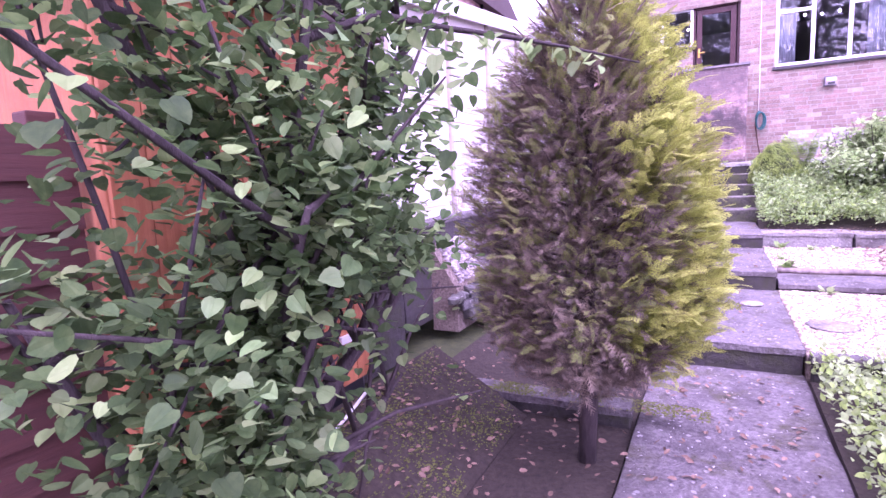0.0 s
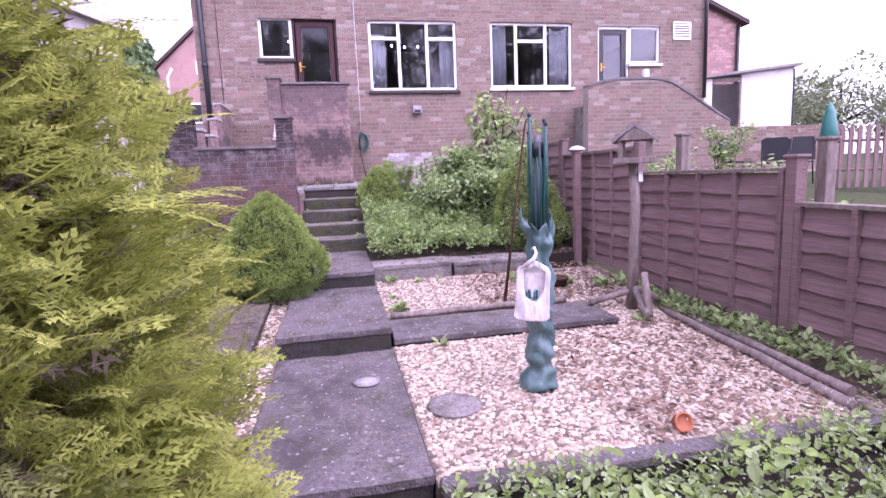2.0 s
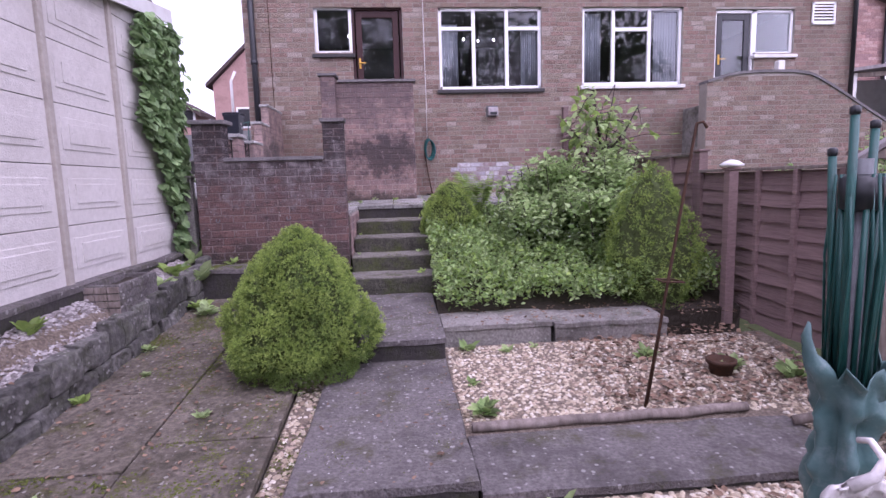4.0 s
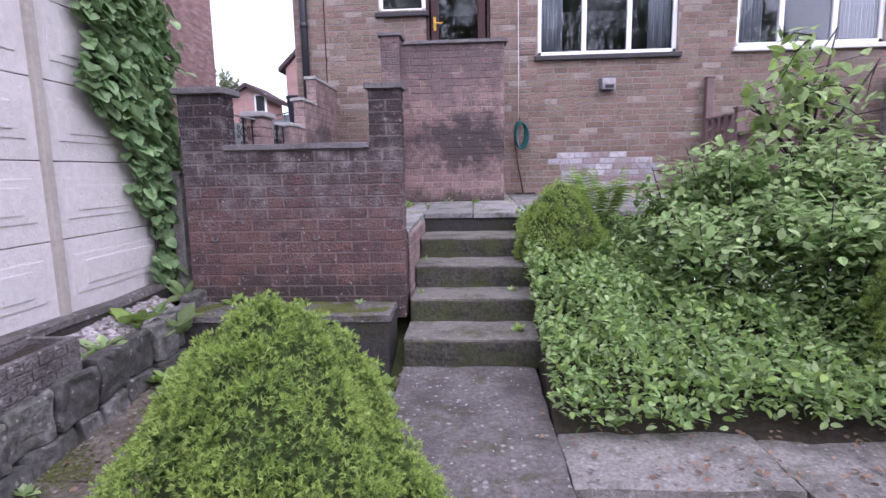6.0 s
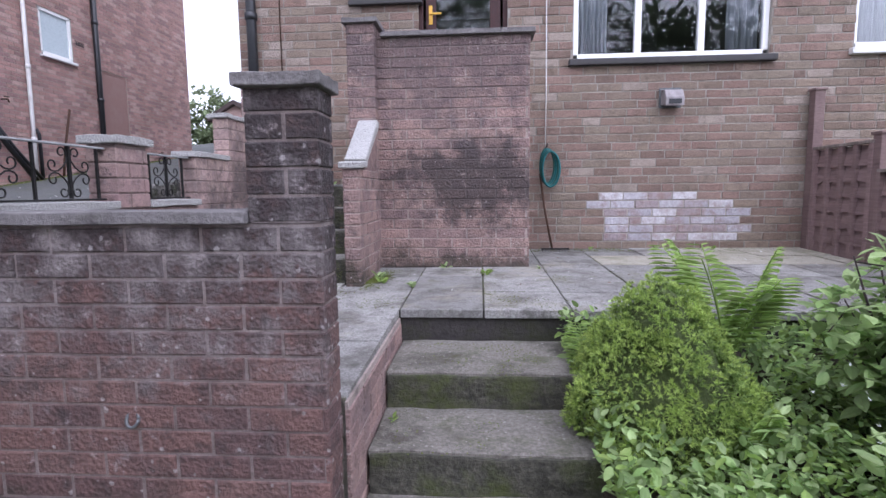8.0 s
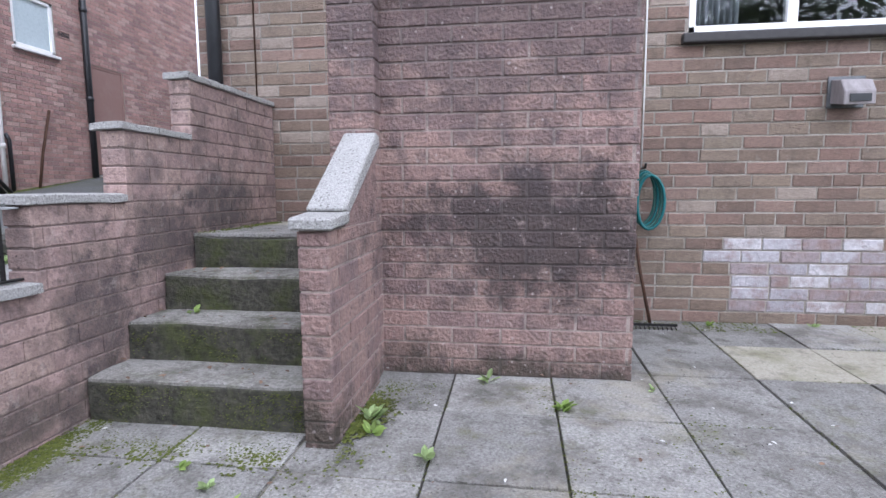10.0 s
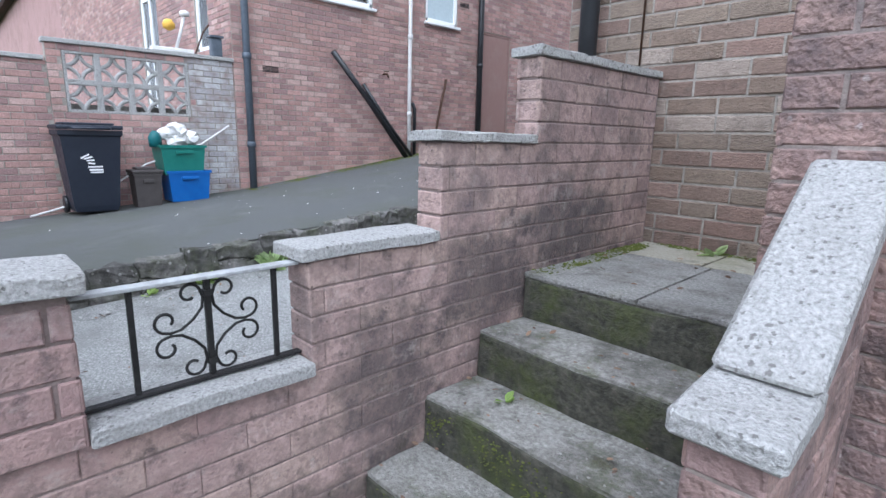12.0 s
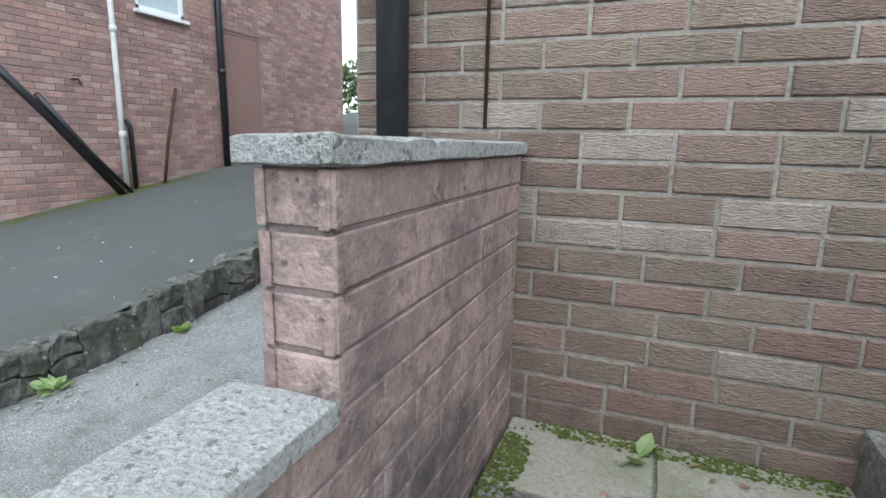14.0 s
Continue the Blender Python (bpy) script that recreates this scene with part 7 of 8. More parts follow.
def build_cold_frame():
    t = thing("cold_frame", (1.2, 1.35, .06), "silvered wooden garden frame with a glazed lid", "cold frame")
    for x, y, h in ((.72, 1.72, 1.235), (.72, .85, 1.235), (1.62, 1.72, 1.375), (1.62, .85, 1.375)):
        part("leg", box(x - .03, x + .03, y - .03, y + .03, .06, h, .006), M_GREY_WOOD, t)
    part("leg_strip", box(.765, .80, 1.70, 1.745, 0.06, 1.22, .004), M_GREY_WOOD, t)
    part("rail", box(.70, 1.64, 1.69, 1.73, .55, .60, .005), M_GREY_WOOD, t)
    part("shelf", box(.72, 1.62, .83, 1.75, .60, .63, .005), M_GREY_WOOD, t)
    top = prism([(.62, 1.245), (1.75, 1.405), (1.75, 1.455), (.62, 1.300)], 1.06, plane_frame((0, 1.80, 0), (1, 0, 0), (0, -1, 0)) , .006)
    part("lid_board", top, M_WHITE, t, "white painted lid, chipped along its edge")
    part("lid_pane", prism([(.74, 1.318), (1.72, 1.454), (1.72, 1.461), (.74, 1.325)], .90, plane_frame((0, 1.72, 0), (1, 0, 0), (0, -1, 0))), M_BLACK, t, "dark glossy lid panel")
    rail_a = prism([(.72, 1.315), (1.75, 1.460), (1.75, 1.505), (.72, 1.360)], .05, plane_frame((0, 1.80, 0), (1, 0, 0), (0, -1, 0)), .004)
    rail_b = prism([(.72, 1.315), (1.75, 1.460), (1.75, 1.505), (.72, 1.360)], .05, plane_frame((0, .79, 0), (1, 0, 0), (0, -1, 0)), .004)
    part("lid_rail", rail_a, M_STEEL, t)
    part("lid_rail", rail_b, M_STEEL, t)
    for x in (.75, 1.0):
        part("bolt", lathe([(.004, -.012), (.012, -.01), (.012, .01), (.004, .012)], (x, 1.74, 1.33 + .14 * (x - .72) + .03), 10), M_WHITE, t)
    t.location.x += .045


build_cold_frame()


def build_outbuilding():
    t = thing("outbuilding", (-3, 3.0, .5), "cream rendered outbuilding with a dark window", "outbuilding", kind="structure")
    m = plane_frame((-2.44, 0, 0), (0, 1, 0), (1, 0, 0))
    wall_solid("wall", m, [2.35, 3.70, 2.75, 3.55], [.0, 3.6, 1.85, 2.95], lambda u, v: not (2.75 < u < 3.55 and 1.85 < v < 2.95), .12, M_PANEL_POST, t)
    fr = box(-2.50, -2.44, 2.75, 3.55, 1.85, 1.90, .005)
    for q in ((2.75, 3.55, 2.90, 2.95), (2.75, 2.80, 1.85, 2.95), (3.50, 3.55, 1.85, 2.95)):
        box(-2.50, -2.44, *q, .005, fr)
    part("window_frame", fr, M_WHITE, t)
    part("pane", box(-2.48, -2.474, 2.80, 3.50, 1.90, 2.90), M_GLASS, t).visible_shadow = False
    part("window_sill", box(-2.44, -2.38, 2.72, 3.58, 1.80, 1.848, .006), M_WHITE, t)
    part("inner_wall", box(-4.2, -4.1, 2.35, 3.70, 0, 3.6), M_ROOM, t)
    part("side_wall", box(-4.1, -2.565, 2.35, 2.45, 0, 3.6), M_PANEL_POST, t)
    part("roof", box(-4.2, -2.4, 2.3, 3.75, 3.6, 3.68, .01), M_ROOF, t)


build_outbuilding()
pipe_on_wall("downpipe", [(-2.36, 3.77, 3.95), (-2.36, 3.77, 1.35), (-2.34, 3.72, 1.24), (-2.30, 3.60, 1.14)], .038, M_WHITE, "white plastic downpipe with a shoe at the garage corner", [(-2.36, 3.77, 1.75), (-2.36, 3.77, 3.0)])


# ---- plants ----
RS = np.random.RandomState


def cone_points(n, rnd, centre, radius, z0, z1, shape, shell=.35):
    """Points in the outer shell of a crown; shape(k) is the relative radius at height k."""
    k = rnd.uniform(0, 1, n * 3)
    keep = rnd.uniform(0, 1, n * 3) < np.array([shape(q) for q in k])
    k = k[keep][:n]
    a = rnd.uniform(0, 2 * np.pi, len(k))
    wob = 1 + .10 * np.sin(a * 3 + k * 7) + .08 * np.sin(a * 7 - k * 11)
    r = radius * np.array([shape(q) for q in k]) * wob * (1 - shell * rnd.uniform(0, 1, len(k)) ** 1.5)
    P = np.stack([centre[0] + r * np.cos(a), centre[1] + r * np.sin(a), z0 + (z1 - z0) * k], 1)
    D = np.stack([np.cos(a), np.sin(a), .25 + .0 * a], 1)
    return P, D, a, k


def build_thuja(x, y):
    """Golden conifer, brown and dead on its shaded side, on a short bare trunk."""
    t = thing("golden_conifer", (x, y, .05), "golden conifer with one dead brown side on a bare trunk", "tree")
    rnd = RS(3)
    part("trunk", tube([(x, y, .0), (x + .02, y, .5), (x - .01, y + .02, 1.3), (x + .03, y, 2.1), (x + .02, y + .02, 2.75)], [.045, .042, .036, .025, .01], 10), M_BARK, t)
    limbs = bmesh.new()
    for i in range(110):
        z = .45 + 2.1 * i / 110
        a = i * 2.4
        r = .42 * (1 - (z / 3.2) ** 2) + .06
        tube([(x, y, z), (x + r * .5 * math.cos(a), y + r * .5 * math.sin(a), z + .06), (x + r * math.cos(a), y + r * math.sin(a), z + .22)], [.011, .007, .003], 5, limbs)
    tagged(part("wood", limbs, M_BROWN_TWIG, t), kind="stuff")
    shape = lambda k: float(np.interp(k, [0, .08, .20, .50, .66, .80, .92, 1], [.42, .80, 1, .96, .84, .56, .28, .05]))
    P, D, a, k = cone_points(9500, rnd, (x, y), .57, .46, 2.54, shape, .42)
    # the dead part faces south-west and runs round the skirt, with ragged edges
    ragged = np.array([noise.noise(Vector((p[0] * 4, p[1] * 4, p[2] * 3))) for p in P])
    dead = (np.cos(a - radians(236)) + .75 * ragged - .9 * np.maximum(0, k - .60) > .14) | (k + .16 * ragged < .11)
    gold = (~dead) & (np.cos(a - radians(4)) + .75 * ragged > .20)
    D2 = D.copy()
    D2[:, 2] = rnd.uniform(.3, 1.5, len(D))
    D2 += rnd.normal(0, .30, D2.shape)
    P = P - .07 * D
    sprays("gold_foliage", P[gold], D2[gold], rnd.uniform(.06, .125, gold.sum()), M_THUJA_GOLD, t, 1)
    green = (~dead) & (~gold)
    sprays("green_foliage", P[green], D2[green], rnd.uniform(.06, .12, green.sum()), M_THUJA_GREEN, t, 2, fine=1)
    q = gold & (rnd.uniform(0, 1, len(P)) < .5)
    sprays("green_foliage", P[q] - .06 * D[q], D2[q], rnd.uniform(.07, .13, q.sum()), M_THUJA_GREEN, t, 6, fine=1)
    sprays("dead_foliage", P[dead], D2[dead], rnd.uniform(.045, .095, dead.sum()), M_THUJA_BROWN, t, 3, .015, label="dry brown sprays", fine=1)
    q = dead & (rnd.uniform(0, 1, len(P)) < .55)
    sprays("dead_foliage", P[q] - .05 * D[q], D2[q] + rnd.normal(0, .4, (q.sum(), 3)), rnd.uniform(.06, .115, q.sum()), M_THUJA_BROWN, t, 9, .018, label="dry brown sprays", fine=0)
    q = dead & (k > .12) & (rnd.uniform(0, 1, len(P)) < .34)
    sprays("green_tip", P[q] + .02 * D[q], D2[q], rnd.uniform(.06, .11, q.sum()), M_THUJA_GREEN, t, 4, fine=1)
    # longer wisps over the path, in a few clusters
    aw, kw = rnd.uniform(-1.1, 1.0, 150), rnd.uniform(.16, .60, 150)
    rw = np.array([shape(q) for q in kw]) * rnd.uniform(.44, .52, 150)
    W = np.stack([x + rw * np.cos(aw), y + rw * np.sin(aw), .46 + 2.1 * kw], 1)
    DW = np.stack([np.cos(aw), np.sin(aw), rnd.uniform(.5, 1.3, 150)], 1) + rnd.normal(0, .25, (150, 3))
    sprays("gold_foliage", W, DW, rnd.uniform(.08, .14, 150), M_THUJA_GOLD, t, 8)
    aw, kw = rnd.uniform(-.2, 1.6, 420), rnd.uniform(.02, .90, 420)
    rw = np.array([shape(q) for q in kw]) * rnd.uniform(.45, .57, 420)
    W = np.stack([x + rw * np.cos(aw), y + rw * np.sin(aw), .46 + 2.1 * kw], 1)
    DW = np.stack([np.cos(aw), np.sin(aw), rnd.uniform(.2, 1.0, 420)], 1) + rnd.normal(0, .3, (420, 3))
    sprays("gold_foliage", W, DW, rnd.uniform(.09, .16, 420), M_THUJA_GOLD, t, 10)
    inner, Di, ai, ki = cone_points(1700, rnd, (x, y), .42, .5, 2.35, shape, .6)
    sprays("inner_foliage", inner, Di + rnd.normal(0, .5, Di.shape), rnd.uniform(.10, .18, len(inner)), M_THUJA_BROWN, t, 5, .030, fine=0)


build_thuja(-.56, 2.55)


def build_dwarf_spruce(x, y, z0, r, h, seed, label, n=5200, tip=.45, lean=0.0):
    t = thing("dwarf_conifer", (x, y, z0), label, "bush", "clipped dwarf conifers")
    rnd = RS(seed)
    shape = lambda k: max(.05, (1 - k ** 1.7) ** .75 * (.80 + .22 * min(1, k * 5)))
    C, D, a, k = cone_points(n // 9, rnd, (x, y), r, z0 + .02, z0 + h, shape, .10)
    lump = np.array([noise.noise(Vector((p[0] * 6, p[1] * 6, p[2] * 6))) for p in C])
    C[:, :2] += D[:, :2] * (lump * .05)[:, None]
    C[:, 0] += lean * k
    D[:, 2] = .25 + 1.1 * k
    D /= np.linalg.norm(D, axis=1, keepdims=True)
    # each pad is a small dome of needle tufts round its shoot
    per = 9
    Q = rnd.normal(0, 1, (len(C), per, 3))
    Q /= np.linalg.norm(Q, axis=2, keepdims=True)
    Q = Q + .55 * D[:, None, :]
    out = np.einsum("npi,ni->np", Q, D).ravel()
    P = (C[:, None, :] + Q * rnd.uniform(.018, .036, (len(C), 1, 1))).reshape(-1, 3)
    W = (Q + .35 * D[:, None, :]).reshape(-1, 3)
    # light and shade in colour: outward tufts brighter, recessed and lowest ones duller
    light = (out + np.repeat(.8 * lump, per) + rnd.uniform(-.3, .3, len(P)) > 1.0 - tip) & (P[:, 2] > z0 + .14 * h)
    needles("needles", P[~light], W[~light], rnd.uniform(.016, .027, (~light).sum()), M_SPRUCE, t, seed, 8)
    needles("new_growth", P[light], W[light], rnd.uniform(.014, .025, light.sum()), M_SPRUCE_TIP, t, seed + 1, 8, "outer needle tips, light painted in as brighter green")
    # Solid core; the shade between the needles is put into its dark green.
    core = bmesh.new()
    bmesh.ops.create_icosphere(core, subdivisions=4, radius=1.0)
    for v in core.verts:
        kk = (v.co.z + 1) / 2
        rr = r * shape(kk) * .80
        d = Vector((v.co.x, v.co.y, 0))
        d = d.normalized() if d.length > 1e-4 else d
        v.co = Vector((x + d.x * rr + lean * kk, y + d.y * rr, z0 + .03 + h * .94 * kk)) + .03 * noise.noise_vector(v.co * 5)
    part("core", core, M_SPRUCE_DARK, t, "dark solid core, inner shade in its colour")
    part("trunk", tube([(x, y, z0 - .12), (x, y, z0 + .3)], .04, 8), M_BARK, t)


build_dwarf_spruce(-.57, 7.72, .46, .57, 1.10, 21, "rounded dwarf conifer overhanging the path", 30000)
build_dwarf_spruce(2.85, 8.98, .55, .53, 1.45, 31, "conical dwarf conifer in the planted bed", 12000, .4)
build_dwarf_spruce(.90, 10.70, 1.10, .40, .76, 41, "small rounded conifer beside the steps", 10000, .55)


def build_broadleaf(name, label, stems, n, centre, spread, size, mat, seed, shape=LEAF_HEART, droop=.5, mats=None, stem_r=.02, category="shrub", group="", fill=0.0, clear=None):
    """Stems with limbs and twigs; leaves along the twigs."""
    t = thing(name, stems[0][0], label, category, group)
    rnd = RS(seed)
    wood = bmesh.new()
    tips = []
    for pts in stems:
        k = len(pts)
        tube(pts, [stem_r * (1 - .75 * i / (k - 1)) for i in range(k)], 7, wood)
        for i in range(1, k):
            for _ in range(4):
                a = Vector(pts[i - 1]).lerp(Vector(pts[i]), rnd.uniform(0, 1))
                b = Vector((centre[0] + rnd.normal(0, .5) * spread[0], centre[1] + rnd.normal(0, .5) * spread[1], centre[2] + rnd.normal(0, .5) * spread[2]))
                b = a.lerp(b, rnd.uniform(.35, .9))
                mid = a.lerp(b, .5) + Vector((0, 0, .05))
                tube([a, mid, b], [stem_r * .35, stem_r * .22, .003], 5, wood)
                tips.append((a, mid, b))
    part("wood", wood, M_BARK, t)
    P, D = [], []
    for _ in range(n):
        a, mid, b = tips[rnd.randint(len(tips))]
        k = rnd.uniform(.1, 1.05)
        p = a.lerp(mid, k * 2) if k < .5 else mid.lerp(b, (k - .5) * 2)
        j = rnd.normal(0, .05 + fill, 3)
        P.append((p.x + j[0], p.y + j[1], p.z + j[2]))
        D.append((rnd.normal(0, 1), rnd.normal(0, 1), rnd.normal(-droop, .5)))
    P, D = np.array(P), np.array(D)
    if clear:
        kept = np.array([not clear(*p) or rnd.uniform() < .08 for p in P])
        P, D, n = P[kept], D[kept], int(kept.sum())
    S = rnd.uniform(size[0], size[1], n)
    ms = mats or [mat]
    pick = rnd.randint(0, len(ms), n)
    for i, mm in enumerate(ms):
        leaves("leaves", P[pick == i], D[pick == i], S[pick == i], mm, t, shape, seed + i)
    return t


build_broadleaf("apple_tree", "leafy young tree with drooping heart-shaped leaves", [
    [(-1.22, 1.05, .02), (-1.18, 1.1, .7), (-1.10, 1.12, 1.4), (-1.02, 1.2, 2.0), (-.95, 1.25, 2.6)],
    [(-1.12, 1.12, 1.3), (-1.22, .8, 1.8), (-1.25, .6, 2.3)],
    [(-1.14, 1.12, .9), (-1.0, 1.0, 1.2), (-.85, .95, 1.45)],
    [(-1.18, 1.08, .5), (-1.0, .85, .7), (-.9, .75, .8)],
    [(-1.2, 1.0, .4), (-1.25, .7, .8), (-1.25, .5, 1.3)],
    [(-1.10, 1.15, 1.5), (-1.1, 1.5, 1.7), (-1.05, 1.8, 1.75)],
    [(-1.2, .9, .2), (-1.1, .7, .45), (-1.05, .6, .6)],
    [(-1.18, 1.1, .7), (-1.15, 1.7, 1.0), (-1.12, 2.1, 1.3)], [(-1.10, 1.12, 1.4), (-1.08, 1.7, 1.9), (-1.05, 2.0, 2.2)], [(-1.2, 1.1, .4), (-1.25, 1.6, .5), (-1.3, 2.0, .6)],
    [(-1.16, 1.10, .6), (-1.15, 1.45, .9), (-1.1, 1.75, 1.2)]],
    12000, (-1.12, 1.15, 1.35), (.60, 1.0, 1.65), (.028, .062), M_LEAF, 51, LEAF_HEART, .35, [M_LEAF, M_LEAF, M_LEAF, M_LEAF_SHADY, M_LEAF, M_LEAF_MID], .034, "tree", "", .03,
    lambda px, py, pz: pz < 1.17 and py > .36 - .72 * px)
arch = thing("apple_branch", (-1.04, 1.25, 1.98), "long arching twig with scattered hanging leaves", "branch")
bp = [(-1.05, 1.22, 1.92), (-1.02, 1.55, 2.06), (-.93, 1.85, 2.07), (-.72, 1.98, 2.03), (-.48, 2.02, 1.96), (-.25, 2.04, 1.88)]
part("twig", tube(bp, [.016, .014, .012, .009, .006, .003], 7), M_BARK, arch)
ra = RS(77)
P, D = [], []
for i in range(46):
    k = ra.uniform(0, 4.6)
    j = min(int(k), 4)
    p = Vector(bp[j]).lerp(Vector(bp[j + 1]), k - j)
    P.append((p.x + ra.normal(0, .025), p.y + ra.normal(0, .025), p.z - abs(ra.normal(0, .02))))
    D.append((ra.normal(0, .8), ra.normal(0, .8), -1.0))
leaves("leaves", np.array(P), np.array(D), ra.uniform(.035, .065, 46), M_LEAF_MID, arch, LEAF_HEART, 5)

# shrubs of the planted bed
BED = lambda y: .57 + (y - 8.38) * .235
for i, (x, y, h, r, mt, sz, n) in enumerate(((1.95, 10.55, .95, .44, M_LEAF_MID, (.05, .105), 2500), (2.25, 10.4, 1.15, .55, M_LEAF_MID, (.05, .11), 2900), (2.95, 10.3, 1.2, .52, M_LEAF_PALE, (.05, .11), 2800),
                                            (1.80, 9.80, .80, .46, M_LEAF_MID, (.05, .10), 1900), (2.5, 9.6, .95, .52, M_LEAF_MID, (.05, .10), 2100), (3.2, 9.9, 1.0, .4, M_LEAF_MID, (.05, .11), 1400), (3.3, 11.1, 1.2, .4, M_LEAF_MID, (.06, .11), 800))):
    z = BED(y)
    stems = [[(x + .05 * math.cos(q), y + .05 * math.sin(q), z), (x + r * .4 * math.cos(q), y + r * .4 * math.sin(q), z + h * .5), (x + r * .7 * math.cos(q), y + r * .7 * math.sin(q), z + h * .95)] for q in (0.4, 1.7, 2.9, 4.1, 5.4)]
    build_broadleaf("leafy_shrub", "dense leafy green shrub in the planted bed", stems, n, (x, y, z + h * .55), (r, r, h * .42), sz, mt, 100 + i, LEAF_OVAL, .1, [mt, M_LEAF_MID, M_LEAF_PALE, M_LEAF_PALE], .012, "shrub", "shrubs of the planted bed", .03)
build_broadleaf("young_tree", "pale-leaved sapling rising above the shrubs", [
    [(3.12, 11.0, 1.15), (3.08, 10.98, 1.8), (3.15, 10.95, 2.4), (3.25, 10.9, 3.15)],
    [(3.08, 10.98, 1.9), (2.75, 10.9, 2.35), (2.45, 10.85, 2.6)],
    [(3.10, 10.97, 2.1), (3.4, 10.9, 2.5), (3.55, 10.8, 2.85)],
    [(3.10, 10.97, 2.2), (2.9, 10.7, 2.7), (2.8, 10.5, 3.0)]],
    430, (3.0, 10.8, 2.55), (1.25, .9, .75), (.09, .17), M_LEAF_PALE, 61, LEAF_OVAL, .45, [M_LEAF_PALE, M_LEAF_PALE, M_LEAF_BRIGHT], .022, "tree")


def build_ground_cover(name, label, n, place, size, mats, seed, height, shape=LEAF_OVAL):
    """A low carpet of leaves over the soil, thick enough to hide it."""
    rnd = RS(seed)
    P = place(rnd, n)
    hump = np.array([.5 + .5 * noise.noise(Vector((p[0] * 2.5, p[1] * 2.5, seed))) for p in P])
    fine = np.array([noise.noise(Vector((p[0] * 9, p[1] * 9, seed + 3))) for p in P])
    P[:, 2] += height * np.clip(.15 + .75 * hump + .35 * fine, .05, 1.2) * rnd.uniform(.15, 1, len(P)) ** .6
    D = np.stack([rnd.normal(0, 1, len(P)), rnd.normal(0, 1, len(P)), rnd.normal(.35, .7, len(P))], 1)
    t = thing(name, tuple(P.mean(0) * np.array((1, 1, 0)) + np.array((0, 0, P[:, 2].min()))), label, "ground cover", kind="stuff")
    pick = rnd.randint(0, len(mats), len(P))
    S = rnd.uniform(size[0], size[1], len(P))
    for i, m in enumerate(mats):
        leaves("leaves", P[pick == i], D[pick == i], S[pick == i], m, t, shape, seed + i)
    return t


def over(x0, x1, y0, y1, zf):
    def place(rnd, n):
        x, y = rnd.uniform(x0, x1, n), rnd.uniform(y0, y1, n)
        return np.stack([x, y, np.array([zf(a, b) for a, b in zip(x, y)])], 1)
    return place


def away(place, x, y, r):
    """The places of place that lie clear of a round plant."""
    def inner(rnd, n):
        P = place(rnd, n)
        return P[np.hypot(P[:, 0] - x, P[:, 1] - y) > r]
    return inner


build_ground_cover("bed_ground_cover", "thick carpet of small green leaves over the bed", 30000, away(over(.56, 3.5, 8.55, 11.4, lambda x, y: BED(y)), .90, 10.70, .34), (.025, .068), [M_LEAF_MID, M_LEAF_PALE, M_LEAF_BRIGHT, M_LEAF_MID], 71, .50)
build_ground_cover("path_ground_cover", "pale weedy ground cover with tiny flowers", 13000, over(.56, 3.4, 1.9, 3.98, lambda x, y: .08), (.025, .055), [M_LEAF_PALE, M_LEAF_BRIGHT, M_LEAF_PALE], 72, .44)
build_ground_cover("fence_weeds", "low weeds along the foot of the fence", 1600, over(3.25, 3.55, 3.9, 7.6, lambda x, y: .26), (.04, .08), [M_LEAF_MID, M_LEAF_PALE], 73, .22)
rf2 = RS(9)
fl = over(.7, 3.3, 2.6, 3.95, lambda x, y: .40)(rf2, 500)
fl[:, 2] += rf2.uniform(0, .16, 500)
tagged(needles("tiny_flowers", fl, np.tile((0, 0, 1.0), (500, 1)), np.full(500, .014), M_FLOWER, None, 4, 4), "haze of tiny white flowers above the weeds", "flowers", kind="stuff")
fl = over(1.3, 3.3, 9.0, 10.3, lambda x, y: BED(y) + .45)(rf2, 260)
fl[:, 2] += rf2.uniform(0, .2, 260)
tagged(needles("tiny_flowers", fl, np.tile((0, 0, 1.0), (260, 1)), np.full(260, .016), M_FLOWER, None, 5, 4), "tiny pale flowers above the shrubs", "flowers", kind="stuff")
for i, (x, y) in enumerate(((.85, 2.9), (.98, 3.15), (1.3, 2.7), (1.7, 3.3), (2.2, 3.0))):
    build_broadleaf("tall_weed", "single tall weed stem with pale leaves", [[(x, y, .08), (x + .01, y, .4), (x + .02, y + .01, .72 - .05 * i)]], 26, (x, y, .62), (.12, .12, .12), (.05, .09), M_LEAF_PALE, 300 + i, LEAF_OVAL, -.1, [M_LEAF_BRIGHT, M_LEAF_PALE], .006, "weed", "tall weeds")


